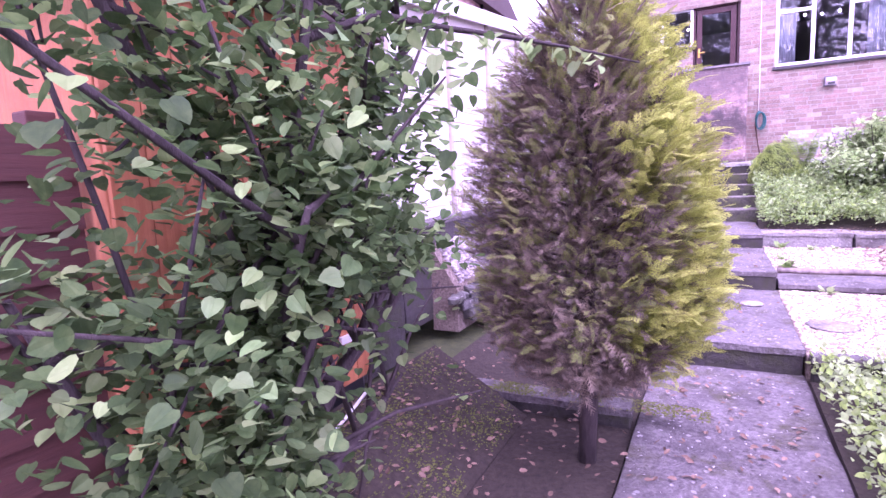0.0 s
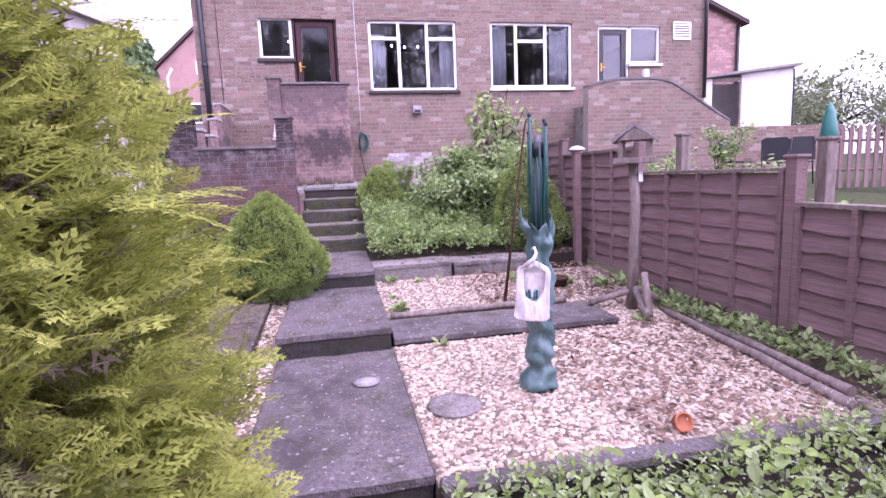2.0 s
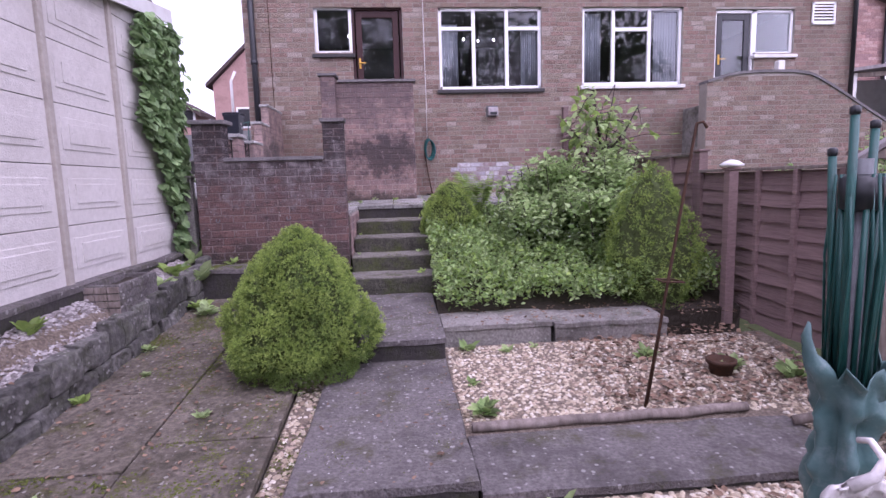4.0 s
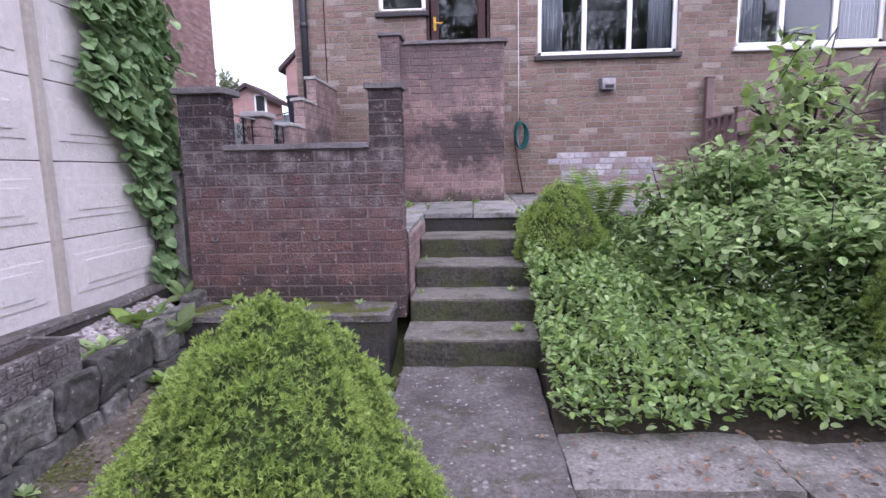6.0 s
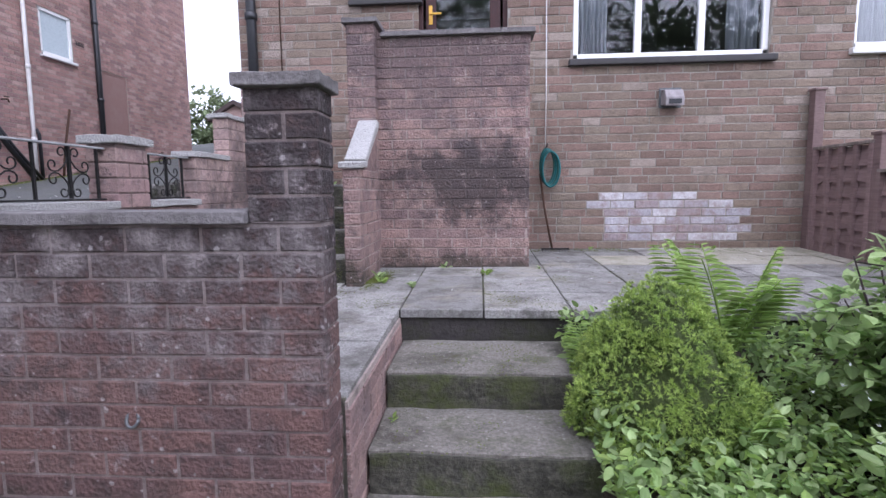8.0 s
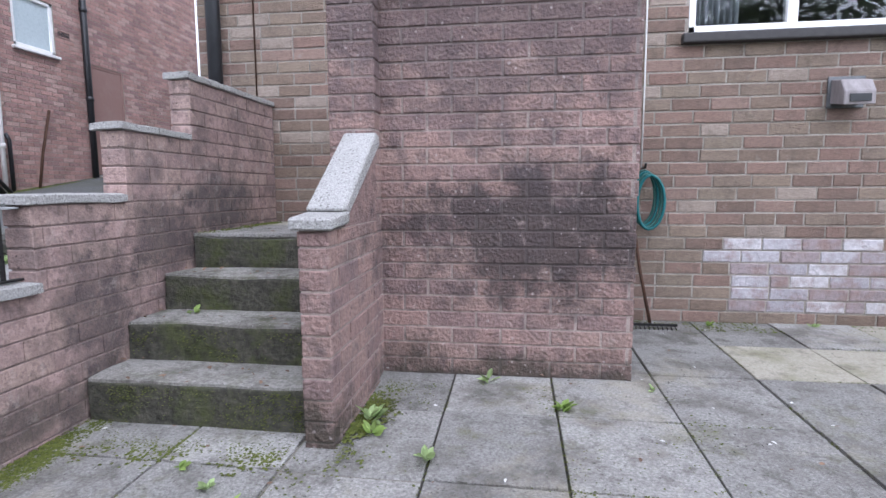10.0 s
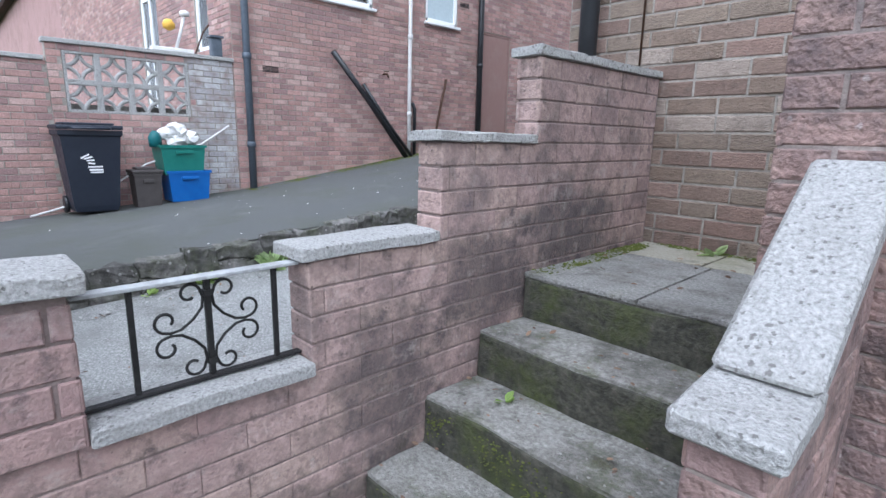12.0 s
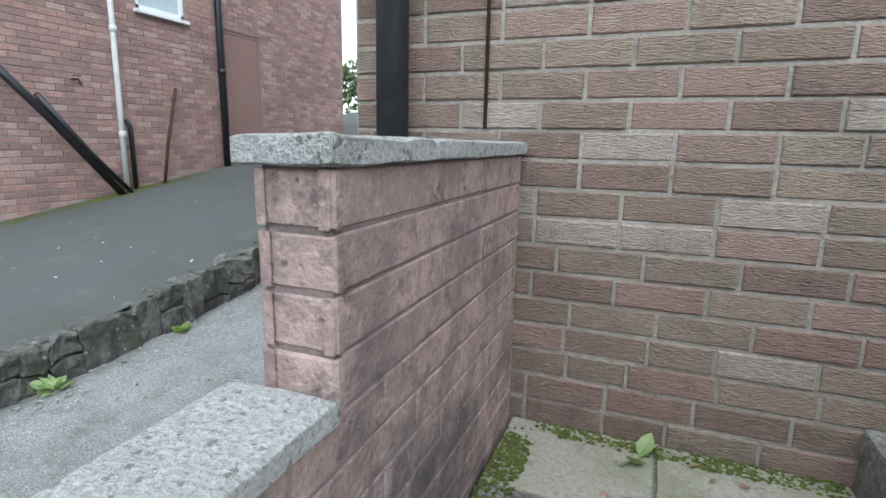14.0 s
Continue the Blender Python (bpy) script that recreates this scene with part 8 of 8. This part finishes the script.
def build_fern(x, y, z, n, ln, seed):
    t = thing("fern", (x, y, z), "bright green fern with arching fronds", "fern", "ferns")
    rnd = RS(seed)
    for i in range(n):
        a, e = rnd.uniform(0, 6.28), rnd.uniform(1.0, 1.35)
        L = ln * rnd.uniform(.75, 1.1)
        P, D, S, spine = [], [], [], []
        for k in range(19):
            q = k / 18
            p = (x + L * q * math.cos(a) * math.cos(e), y + L * q * math.sin(a) * math.cos(e), z + L * (q * math.sin(e) - .25 * q * q))
            spine.append(p)
            if k > 2:
                for s in (-1, 1):
                    P.append(p)
                    D.append((math.cos(a + s * 1.25), math.sin(a + s * 1.25), .1))
                    S.append(.21 * L * math.sin(math.pi * min(1, .15 + .85 * (1 - q))) + .015)
        fr = leaves("frond", np.array(P), np.array(D), np.array(S), M_LEAF_BRIGHT, t, LEAF_NARROW, seed + i, roll=.1)
        part("rib", tube(spine, .003, 4), M_LEAF_BRIGHT, fr)


build_fern(1.32, 10.95, 1.40, 10, .80, 81)
build_fern(.66, 10.98, 1.22, 5, .50, 82)
build_fern(1.2, 10.45, 1.15, 5, .4, 83)

# ivy on the far end of the garage
iv = RS(13)
P, D = [], []
while len(P) < 2500:
    y, z = iv.uniform(9.1, 10.40), iv.uniform(1.2, 3.72)
    edge = float(np.interp(z, [1.2, 1.5, 1.95, 2.30, 2.55, 3.05, 3.6, 3.8], [9.96, 9.95, 9.84, 9.60, 9.40, 9.36, 9.42, 9.5])) + .06 * math.sin(z * 9)
    if y < edge or y > 10.30 + .07 * math.sin(z * 7) - (.06 if z < 2.2 else 0):
        continue
    P.append((GX + .03 + abs(iv.normal(0, .06)), y, z))
    D.append((iv.uniform(.2, 1), iv.normal(0, .7), -iv.uniform(.3, 1.2)))
ivy = thing("ivy", (GX, 9.9, 1.3), "thick ivy hanging over the garage wall", "ivy", kind="stuff")
leaves("leaves", np.array(P), np.array(D), iv.uniform(.06, .12, len(P)), M_IVY, ivy, LEAF_HEART, 6)
vine = bmesh.new()
for i in range(7):
    y0 = 9.7 + .09 * i
    tube([(GX + .03, 10.0 + .03 * i, 1.1), (GX + .05, 9.98 + .03 * i, 2.0), (GX + .04, 9.75 + .06 * i, 2.9), (GX + .05, 9.55 + .1 * i, 3.6)], .008, 6, vine)
part("stems", vine, M_BARK, ivy)


def build_weed(x, y, z, n, size, mat, seed, label="small green weed in a paving joint", up=.6, shape=LEAF_OVAL):
    t = thing("weed", (x, y, z), label, "weed", "weeds in the joints")
    rnd = RS(seed)
    a = rnd.uniform(0, 6.28, n)
    r = rnd.uniform(0, size * .25, n)
    P = np.stack([x + r * np.cos(a), y + r * np.sin(a), z + rnd.uniform(0, size * .35, n)], 1)
    D = np.stack([np.cos(a), np.sin(a), rnd.uniform(.1, up * 2, n)], 1)
    leaves("leaves", P, D, rnd.uniform(.5, 1, n) * size, mat, t, shape, seed)


PAVE_Z = lambda y: .29 + (y - 4.8) * .0755
for i, (x, y, n, s) in enumerate(((-1.62, 5.35, 16, .20), (-1.55, 6.1, 10, .12), (-1.15, 6.0, 9, .14), (-1.9, 6.3, 14, .14), (-1.05, 6.9, 7, .12), (-1.75, 9.0, 16, .24), (-1.9, 9.2, 14, .22), (-1.92, 8.1, 10, .12), (-1.4, 5.0, 9, .16), (-1.95, 7.2, 10, .12), (-.62, 8.0, 8, .1), (-1.7, 7.6, 8, .08))):
    build_weed(x, y, PAVE_Z(y), n + 6, s * .65, M_LEAF_PALE if i % 3 else M_LEAF_BRIGHT, 500 + i)
for i, (x, y, n, s, zz) in enumerate(((-.70, 12.42, 14, .09, 1.57), (-.66, 12.3, 10, .07, 1.57), (-.20, 12.92, 7, .07, 1.585), (.15, 12.62, 16, .07, 1.58), (-.40, 12.12, 12, .06, 1.565), (-.98, 11.72, 9, .07, 1.555), (-1.12, 11.85, 8, .05, 1.56), (-1.30, 11.95, 10, .05, 1.56), (.62, 12.9, 6, .04, 1.585),
                                    (-1.2, 9.95, 8, .06, .98), (-.75, 9.9, 8, .06, .98), (-1.75, 9.95, 10, .10, .98), (-.85, 9.45, 9, .14, .62), (-.45, 9.3, 16, .12, .56), (-.42, 9.15, 10, .08, .54), (1.3, 14.15, 8, .06, 1.61), (2.0, 14.18, 8, .05, 1.61), (2.6, 14.15, 8, .06, 1.61),
                                    (-1.55, 14.15, 5, .09, 2.33), (-1.72, 12.72, 6, .06, 1.955), (.45, 10.25, 10, .06, 1.0), (.46, 9.75, 10, .07, .82), (-.3, 10.2, 8, .05, 1.0), (-.31, 10.7, 8, .04, 1.19))):
    build_weed(x, y, zz, n, s, M_LEAF_BRIGHT if i % 2 else M_LEAF_PALE, 600 + i)
for i, (x, y, n, s) in enumerate(((.75, 8.02, 14, .12), (1.1, 7.95, 10, .09), (.72, 6.98, 26, .14), (.95, 6.0, 12, .11), (2.2, 7.7, 16, .12), (2.75, 7.4, 18, .14), (3.1, 7.2, 20, .15), (2.9, 6.1, 12, .12), (.7, 7.4, 10, .08), (1.35, 8.02, 8, .07))):
    build_weed(x, y, .30 + max(0, y - 6.7) * .083 if y > 6.7 else .25, n, s, M_LEAF_PALE if i % 2 else M_LEAF_MID, 700 + i, "small weed growing in the gravel")
for i, (y, n, s) in enumerate(((12.6, 12, .20), (13.1, 16, .26), (13.4, 20, .30), (11.7, 7, .13), (12.25, 6, .10), (14.2, 10, .16), (15.0, 10, .12), (13.8, 12, .10))):
    build_weed(-4.36, y, lane_z(-4.4, y), n * 2, s * .62, M_LEAF_PALE if i % 2 else M_LEAF_BRIGHT, 800 + i, "leafy weed at the foot of the rubble edging")
for i, (y, z, s) in enumerate(((9.6, .92, .16), (10.0, 1.0, .2), (10.25, 1.1, .22), (8.9, .86, .12), (7.6, .78, .08))):
    build_weed(-2.2, y, z, 16, s, M_LEAF_PALE if i % 2 else M_LEAF_MID, 850 + i, "straggling weed on the raised bed", up=1.0)


# ---- loose stones, moss and litter ----
def moss(n, place, seed, label, size=(.006, .018)):
    tagged(pebbles("moss", int(n * 1.2), place, M_MOSS, None, (size[0] * .6, size[1] * .62), seed, cushion=True), label, "moss", kind="stuff")


def clumped(place, freq, cut):
    def inner(rnd, n):
        P = place(rnd, n)
        k = np.array([noise.noise(Vector((p[0] * freq, p[1] * freq, p[2] * freq))) for p in P])
        return P[k + .22 * rnd.normal(0, 1, len(P)) > cut + .06]
    return inner


tagged(pebbles("gravel_stones", 15000, over(.58, 3.35, 4.10, 6.10, lambda x, y: .225 + .01 * (y - 4.05)), M_GRAVEL, None, (.011, .027), 1), "loose buff and pinkish gravel stones", "gravel", kind="stuff")
tagged(pebbles("gravel_stones", 7000, over(.58, 3.35, 6.82, 8.12, lambda x, y: .30 + .083 * (y - 6.7)), M_GRAVEL, None, (.010, .024), 2), "loose buff gravel stones on the upper bed", "gravel", kind="stuff")
tagged(pebbles("gravel_stones", 1400, over(2.68, 3.35, 6.1, 6.8, lambda x, y: .25 + .09 * (y - 6.1)), M_GRAVEL, None, (.011, .026), 3), "loose gravel beside the long slab", "gravel", kind="stuff")
tagged(pebbles("gravel_stones", 800, over(-.55, -.385, 4.85, 7.6, lambda x, y: .22 + (y - 4.8) * .0724), M_GRAVEL, None, (.012, .026), 4), "loose gravel in the strip beside the path", "gravel", kind="stuff")
moss(2600, clumped(over(-.56, -.38, 4.85, 9.4, lambda x, y: .225 + (y - 4.8) * .0724), 5, -.05), 78, "moss over the gravel strip")
tagged(pebbles("bed_gravel", 6500, over(-2.33, -2.09, 4.3, 9.85, lambda x, y: bed_left_z(x, y) + .025), M_GREY_GRAVEL, None, (.014, .034), 5), "grey gravel in the raised bed", "gravel", kind="stuff")


def scatter(name, n, place, size, mat, seed, label, flat=.15):
    rnd = RS(seed)
    P = place(rnd, n)
    P[:, 2] += rnd.uniform(.004, .02, len(P))
    D = np.stack([rnd.normal(0, 1, len(P)), rnd.normal(0, 1, len(P)), rnd.normal(0, flat, len(P))], 1)
    ob = leaves(name, P, D, rnd.uniform(size[0], size[1], len(P)), mat, None, LEAF_OVAL, seed)
    tagged(ob, label, "leaf litter", kind="stuff")


scatter("leaf_litter", 900, over(1.7, 3.4, 4.1, 6.1, lambda x, y: .25), (.03, .06), M_DRY_LEAF, 31, "dry brown leaves scattered on the gravel")
scatter("leaf_litter", 900, over(1.6, 3.4, 6.9, 8.3, lambda x, y: .33 + .083 * (y - 6.9)), (.03, .07), M_DRY_LEAF, 32, "dry brown leaves on the upper gravel")
scatter("leaf_litter", 500, over(-1.8, .5, 1.2, 4.0, lambda x, y: .075), (.025, .05), M_DRY_LEAF, 33, "dead leaves under the conifer")
scatter("leaf_litter", 300, over(-1.6, -1.02, .9, 2.88, bank_z), (.02, .05), M_DRY_LEAF, 81, "dead leaves on the bank by the shed")
scatter("leaf_litter", 160, over(-.37, .55, 4.2, 9.5, lambda x, y: .27 if y < 6 else .455 if y < 7.8 else .635), (.015, .04), M_DRY_LEAF, 34, "few dead leaves on the path slabs")
scatter("leaf_litter", 260, over(.60, 3.3, 8.1, 8.75, lambda x, y: .605), (.02, .045), M_DRY_LEAF, 35, "dry leaves along the bed's edging")
scatter("leaf_litter", 60, over(-1.9, 2.5, 11.6, 14.1, lambda x, y: patio_z(y)), (.012, .03), M_DRY_LEAF, 36, "few dead leaves on the patio")
scatter("leaf_litter", 180, over(-4.40, -2.2, 11, 16, lambda x, y: lane_z(x, y)), (.012, .03), M_DRY_LEAF, 37, "grit and dead leaves on the lane")
scatter("petals", 50, over(-12 + 4.2, -4.6, 11, 18, lambda x, y: drive_z(x, y)), (.015, .03), M_WHITE, 38, "pale petals scattered on the asphalt")
scatter("petals", 70, over(-1.9, 3.3, 11.6, 14.1, lambda x, y: patio_z(y)), (.01, .025), M_WHITE, 39, "pale petals scattered on the patio")
scatter("leaf_litter", 40, over(-1.9, -1.0, 13.3, 14.2, lambda x, y: 2.33), (.015, .05), M_DRY_LEAF, 40, "dead leaves on the stair landing")


moss(12000, clumped(over(-1.96, -1.45, 11.2, 12.28, lambda x, y: patio_z(y) - .004 + max(0, (-1.75 - x)) * .06), 4, -.1), 51, "cushion of yellow-green moss at the wall's foot")
moss(9000, clumped(lambda rnd, n: np.stack([rnd.uniform(-1.95, -.95, n), 12.27 - np.abs(rnd.normal(0, .11, n)), np.full(n, patio_z(12.2))], 1), 5, -.05), 52, "moss along the foot of the stairs")
moss(2600, clumped(over(-1.95, -.95, 12.266, 12.28, lambda x, y: random.uniform(1.57, 1.74)), 5, .05), 53, "moss on the lowest riser", (.004, .009))
moss(1200, clumped(over(-1.95, -.95, 12.548, 12.56, lambda x, y: random.uniform(1.77, 1.92)), 7, .18), 54, "moss on a riser", (.005, .012))
moss(9000, clumped(over(-2.0, -.5, 9.6, 10.0, lambda x, y: .98), 5, -.08), 55, "moss sheet on the concrete ledge")
moss(36000, clumped(over(-2.0, -.6, 4.9, 9.5, lambda x, y: PAVE_Z(y)), 4, .06), 56, "patches of moss on the old paving")
moss(12000, clumped(over(-1.96, -1.0, 13.15, 14.25, lambda x, y: 2.344 if (x < -1.86 or y > 14.17 or x > -1.06) else 2.28), 5, -.05), 57, "moss along the edges of the stair landing")
moss(9000, clumped(over(-1.9, .8, 11.5, 12.9, lambda x, y: patio_z(y) if not (x < -.9 and y > 12.2) else 1.5), 2.6, .36), 79, "thin moss patches on the patio", (.004, .012))
moss(2600, clumped(lambda rnd, n: np.stack([-.77 + np.abs(rnd.normal(0, .07, n)), rnd.normal(12.6, .22, n), np.full(n, patio_z(12.6))], 1), 6, -.05), 83, "moss beside the hand wall")
moss(1500, clumped(over(.6, 3.4, 14.0, 14.25, lambda x, y: patio_z(y)), 5, .0), 58, "moss along the house wall's foot")
moss(5000, clumped(over(-1.6, -1.02, 1.2, 2.88, bank_z), 3.5, .02), 82, "moss on the bank by the shed")
moss(1500, clumped(over(-1.3, 0, 2.95, 3.12, lambda x, y: .16), 4, -.1), 59, "moss on the soil edging")
moss(7000, clumped(over(-8.09, -7.80, 14.5, 22, lambda x, y: drive_z(x, y)), 2, -.2), 60, "moss at the foot of the neighbouring wall", (.01, .03))


rj = RS(66)
joint_p = []
for xj in xs_p[1:-1]:
    joint_p += [(xj + rj.normal(0, .006), y, patio_z(y)) for y in rj.uniform(11.5, 14.2, 150) if not (xj < -.95 and y > 12.2) and noise.noise(Vector((xj * 3, y * 2.2, 1))) > .05]
for yj in ys_p[2:-1]:
    joint_p += [(x, yj + rj.normal(0, .006), patio_z(yj)) for x in rj.uniform(-.4, 3.2, 260) if noise.noise(Vector((x * 2.2, yj * 3, 4))) > .12]
moss(0, lambda rnd, n: np.array(joint_p), 67, "moss growing in the patio joints", (.004, .010))
scatter("grit", 700, over(-1.9, 3.3, 11.6, 14.1, lambda x, y: patio_z(y)), (.005, .014), M_STONE, 68, "dark grit and crumbs on the patio")
scatter("grit", 600, over(-.36, .54, 1.2, 9.5, lambda x, y: .075 if y < 4.1 else .265 if y < 6 else .45 if y < 7.8 else .63), (.006, .018), M_CAP, 69, "pale crumbs of gravel on the path")
scatter("grit", 1500, over(-1.98, -.58, 4.9, 9.5, lambda x, y: PAVE_Z(y)), (.006, .022), M_STONE, 80, "crumbs of earth and grit on the old paving")
scatter("leaf_litter", 700, over(-1.98, -.6, 4.9, 9.5, lambda x, y: PAVE_Z(y)), (.015, .045), M_DRY_LEAF, 70, "dead leaves on the old paving")
scatter("grit", 500, over(-4.40, -4.15, 11, 17, lambda x, y: lane_z(x, y)), (.012, .035), M_CAP, 73, "pale debris at the foot of the rubble edging")
scatter("leaf_litter", 60, over(-1.95, -.95, 12.25, 13.1, lambda x, y: 1.767 if y < 12.55 else 1.955 if y < 12.83 else 2.14), (.012, .035), M_DRY_LEAF, 74, "dead leaves on the stair treads")

scatter("leaf_litter", 320, over(-2.34, -2.08, 4.3, 9.85, bed_left_z), (.02, .06), M_DRY_LEAF, 75, "dead leaves in the raised gravel bed")
for i, (x, y, s_) in enumerate(((-2.28, 5.2, .14), (-2.25, 6.0, .10), (-2.2, 6.7, .12), (-2.28, 7.3, .14), (-2.15, 9.0, .16), (-2.2, 9.4, .2), (-2.0, 9.5, .2))):
    build_weed(x, y, bed_left_z(x, y), 18, s_, M_LEAF_BRIGHT if i % 2 else M_LEAF_PALE, 870 + i, "straggling weed on the raised bed", up=.8)
moss(5000, clumped(over(-.36, .52, 4.2, 9.4, lambda x, y: .262 if y < 6 else .447 if y < 7.78 else .625), 4, .30), 76, "thin moss patches on the path slabs", (.004, .010))
moss(3000, clumped(over(-.28, .44, 9.6, 11.4, lambda x, y: step_top(y)), 5, .12), 77, "moss on the garden step treads", (.004, .011))


# ---- far trees and hedges ----
def build_far_tree(x, y, z, h, r, seed, n=2600):
    t = thing("far_tree", (x, y, z), "rounded green tree beyond the gardens", "tree", "far trees")
    rnd = RS(seed)
    wood = bmesh.new()
    tube([(x, y, z - .3), (x + .05, y, z + h * .4), (x, y, z + h * .8)], [h * .04, h * .03, h * .01], 8, wood)
    blobs = [(x + rnd.normal(0, r * .42), y + rnd.normal(0, r * .42), z + h * rnd.uniform(.35, .92), r * rnd.uniform(.28, .5)) for _ in range(13)]
    for b in blobs:
        tube([(x, y, z + h * .35), (b[0], b[1], b[2])], [h * .015, .01], 5, wood)
    part("trunk", wood, M_BARK, t)
    P, D = [], []
    for b in blobs:
        d = rnd.normal(0, 1, (n // 13, 3))
        d /= np.linalg.norm(d, axis=1, keepdims=True)
        P.append(np.array(b[:3]) + d * b[3] * rnd.uniform(.55, 1.1, (len(d), 1)))
        D.append(d + rnd.normal(0, .5, d.shape))
    leaves("crown", np.concatenate(P), np.concatenate(D), rnd.uniform(.14, .30, sum(len(p) for p in P)) * max(1, min(h, 8) / 5), M_FAR_TREE, t, LEAF_OVAL, seed)


# Tall trees behind the start stay out of view and darken the window reflections.
for i, (x, y, h, r) in enumerate(((-13.2, 34, 5.4, 1.8), (-3.2, 27, 2.0, 1.0), (-2.6, 31, 3, 1.2), (19, 22, 2.6, 2.0), (24, 26, 2.6, 2.4), (22, 17, 1.6, 1.5), (30, 24, 3.2, 3), (36, 34, 6, 4), (27, 38, 5.5, 4), (17, 30, 3.4, 3), (40, 22, 6, 4), (33, 14, 3, 3),
                                (15, -14, 15, 6.5), (5, -16, 16, 7), (-5, -15, 15, 6.5), (-12, -8, 8, 4), (-16, 4, 7, 3.5), (20, -2, 7, 3.5))):
    build_far_tree(x, y, ground_height(x, y), h, r, 900 + i, 8000 if h > 12 else 2600)
for i, (x, y, h, r) in enumerate(((4.6, 6.0, 1.2, .5), (5.3, 7.4, 1.3, .6), (4.8, 8.6, 1.5, .6), (5.6, 10.2, 1.2, .7), (4.5, 4.6, .9, .4), (6.8, 9.0, 1.3, .7), (8.0, 11.3, 1.4, .7))):
    z = ground_height(x, y)
    stems = [[(x + .05 * math.cos(q), y + .05 * math.sin(q), z), (x + r * .4 * math.cos(q), y + r * .4 * math.sin(q), z + h * .6), (x + r * .7 * math.cos(q), y + r * .7 * math.sin(q), z + h)] for q in (0.4, 1.9, 3.4, 4.9)]
    build_broadleaf("leafy_shrub", "overgrown shrub in the garden beyond the fence", stems, 700, (x, y, z + h * .65), (r, r, h * .4), (.06, .12), M_LEAF_PALE, 950 + i, LEAF_OVAL, .0, [M_LEAF_PALE, M_LEAF_MID], .012, "shrub", "shrubs beyond the fence")


# ---- pieces of walls, patio and paving ----
for wall, m, a, b, z0, z1, near, mat, seed, shift in BRICK_JOBS:
    lay_bricks(wall, m, a, b, z0, z1, lambda u, v: True, mat, near, seed=seed, shift=0.0 if b - a < .2 else shift, length=.6 if b - a < .2 else .262, proud=.006, worn=.004, jitter=.003, joint=.009)
lay_bricks(wall_stair, SIDE_E, 10.31, WALL_Y - .012, 1.315, 3.24, side_solid, M_SIDE_BLOCK, (11.3, 14.3, 1.5, 3.3), seed=41, proud=.004, worn=.003, jitter=.0015, joint=.007)
lay_bricks(wall_stair, SIDE_W, -WALL_Y + .012, -10.31, 1.315, 3.24, lambda u, v: side_solid(-u, v), M_SIDE_BLOCK, None, seed=42, proud=.010, worn=.006, jitter=.003, joint=.010)
lay_bricks(wall_house, HOUSE, HX0, HX1, 1.427, HZ1, house_solid, M_HOUSE_BRICK, near=(-2.0, 0.2, 2.3, 3.5), seed=3, course=.09, jitter=.0035, cut=.16,
           special=lambda u, v: M_WASHED_BRICK if (1.38 < u < 3.05 and 1.68 < v < 2.24 and abs(u - 2.2) / .85 + abs(v - 1.97) / .75 + .8 * noise.noise(Vector((u * 4.1, v * 9.3, 2))) < 1.05) else None)
lay_bricks(wall_side, SIDE_L, 0, 24.0 - WALL_Y - .262, 1.607, HZ1, lambda u, v: True, M_HOUSE_BRICK, seed=4, course=.09, cut=.16)


def slab_piece(thing_ob, name, x0, x1, y0, y1, za, zb, mat, rnd, gap=.011):
    bm = box(x0 + gap / 2, x1 - gap / 2, y0 + gap / 2, y1 - gap / 2, -.05, 0, .005)
    for v in bm.verts:
        v.co.z += za + (zb - za) * (v.co.y - y0) / (y1 - y0) + rnd.uniform(-.0015, .0015)
    ob = part(name, bm, mat, thing_ob)
    dz = rnd.uniform(-.005, .005)
    ob.location.z += dz
    return ob


rp = random.Random(8)
for xa, xb, ya, yb in PATIO_JOBS:
    slab_piece(patio, "slab", xa, xb, ya, yb, patio_z(ya), patio_z(yb), M_BUFF if (xa > 1.1 and ya > 13.1 and (ya < 13.6 or xa > 2.2)) else M_PAVING, rp)
for xa, xb, ya, yb in PAVE_JOBS:
    slab_piece(paving, "slab", xa, xb, ya, yb, .29 + (ya - 4.8) * .0755, .29 + (yb - 4.8) * .0755, M_OLD_PAVING, rp)
lay_bricks(wall_nbr, NBR, 14.45, 23.0, 1.9, 8.0, nbr_solid, M_RED_BRICK, near=(14.4, 18.5, 2.7, 3.45), seed=5, course=.075, length=.225, joint=.010)
lay_bricks(wall_nbr_rear, NBR_REAR, -20.0, -8.1, 2.0, 8.0, nbr_rear_solid, M_RED_BRICK, seed=6, course=.075, length=.225, joint=.010)
lay_bricks(wall_screen, NBR, 12.35, 14.44, 1.75, 3.85, screen_solid, M_RED_BRICK, near=(12.35, 14.44, 1.75, 3.85), seed=7, course=.075, length=.225, joint=.010,
           special=lambda u, v: M_WHITE_BRICK if u > 13.8 + .1 * math.sin(v * 31) else None)
lay_bricks(wall_screen_low, NBR, 10.4, 12.35, 1.65, 3.65, lambda u, v: True, M_RED_BRICK, seed=8, course=.075, length=.225, joint=.010)
lay_bricks(wall_steps_right, STEPS_R, 5.84, 9.5, 0.9, 3.7, steps_r_solid, M_HOUSE_BRICK, seed=9)
lay_bricks(wall_wing, WING, 9.9, 12.34, 1.4, 6.9, lambda u, v: v < 6.84 - .411 * (u - 9.78), M_RED_BRICK, seed=10, course=.075, length=.225, joint=.010)
lay_bricks(wall_shed_base, SHED_BASE, 8.6, 13.4, 1.2, 2.6, lambda u, v: True, M_HOUSE_BRICK, seed=12)
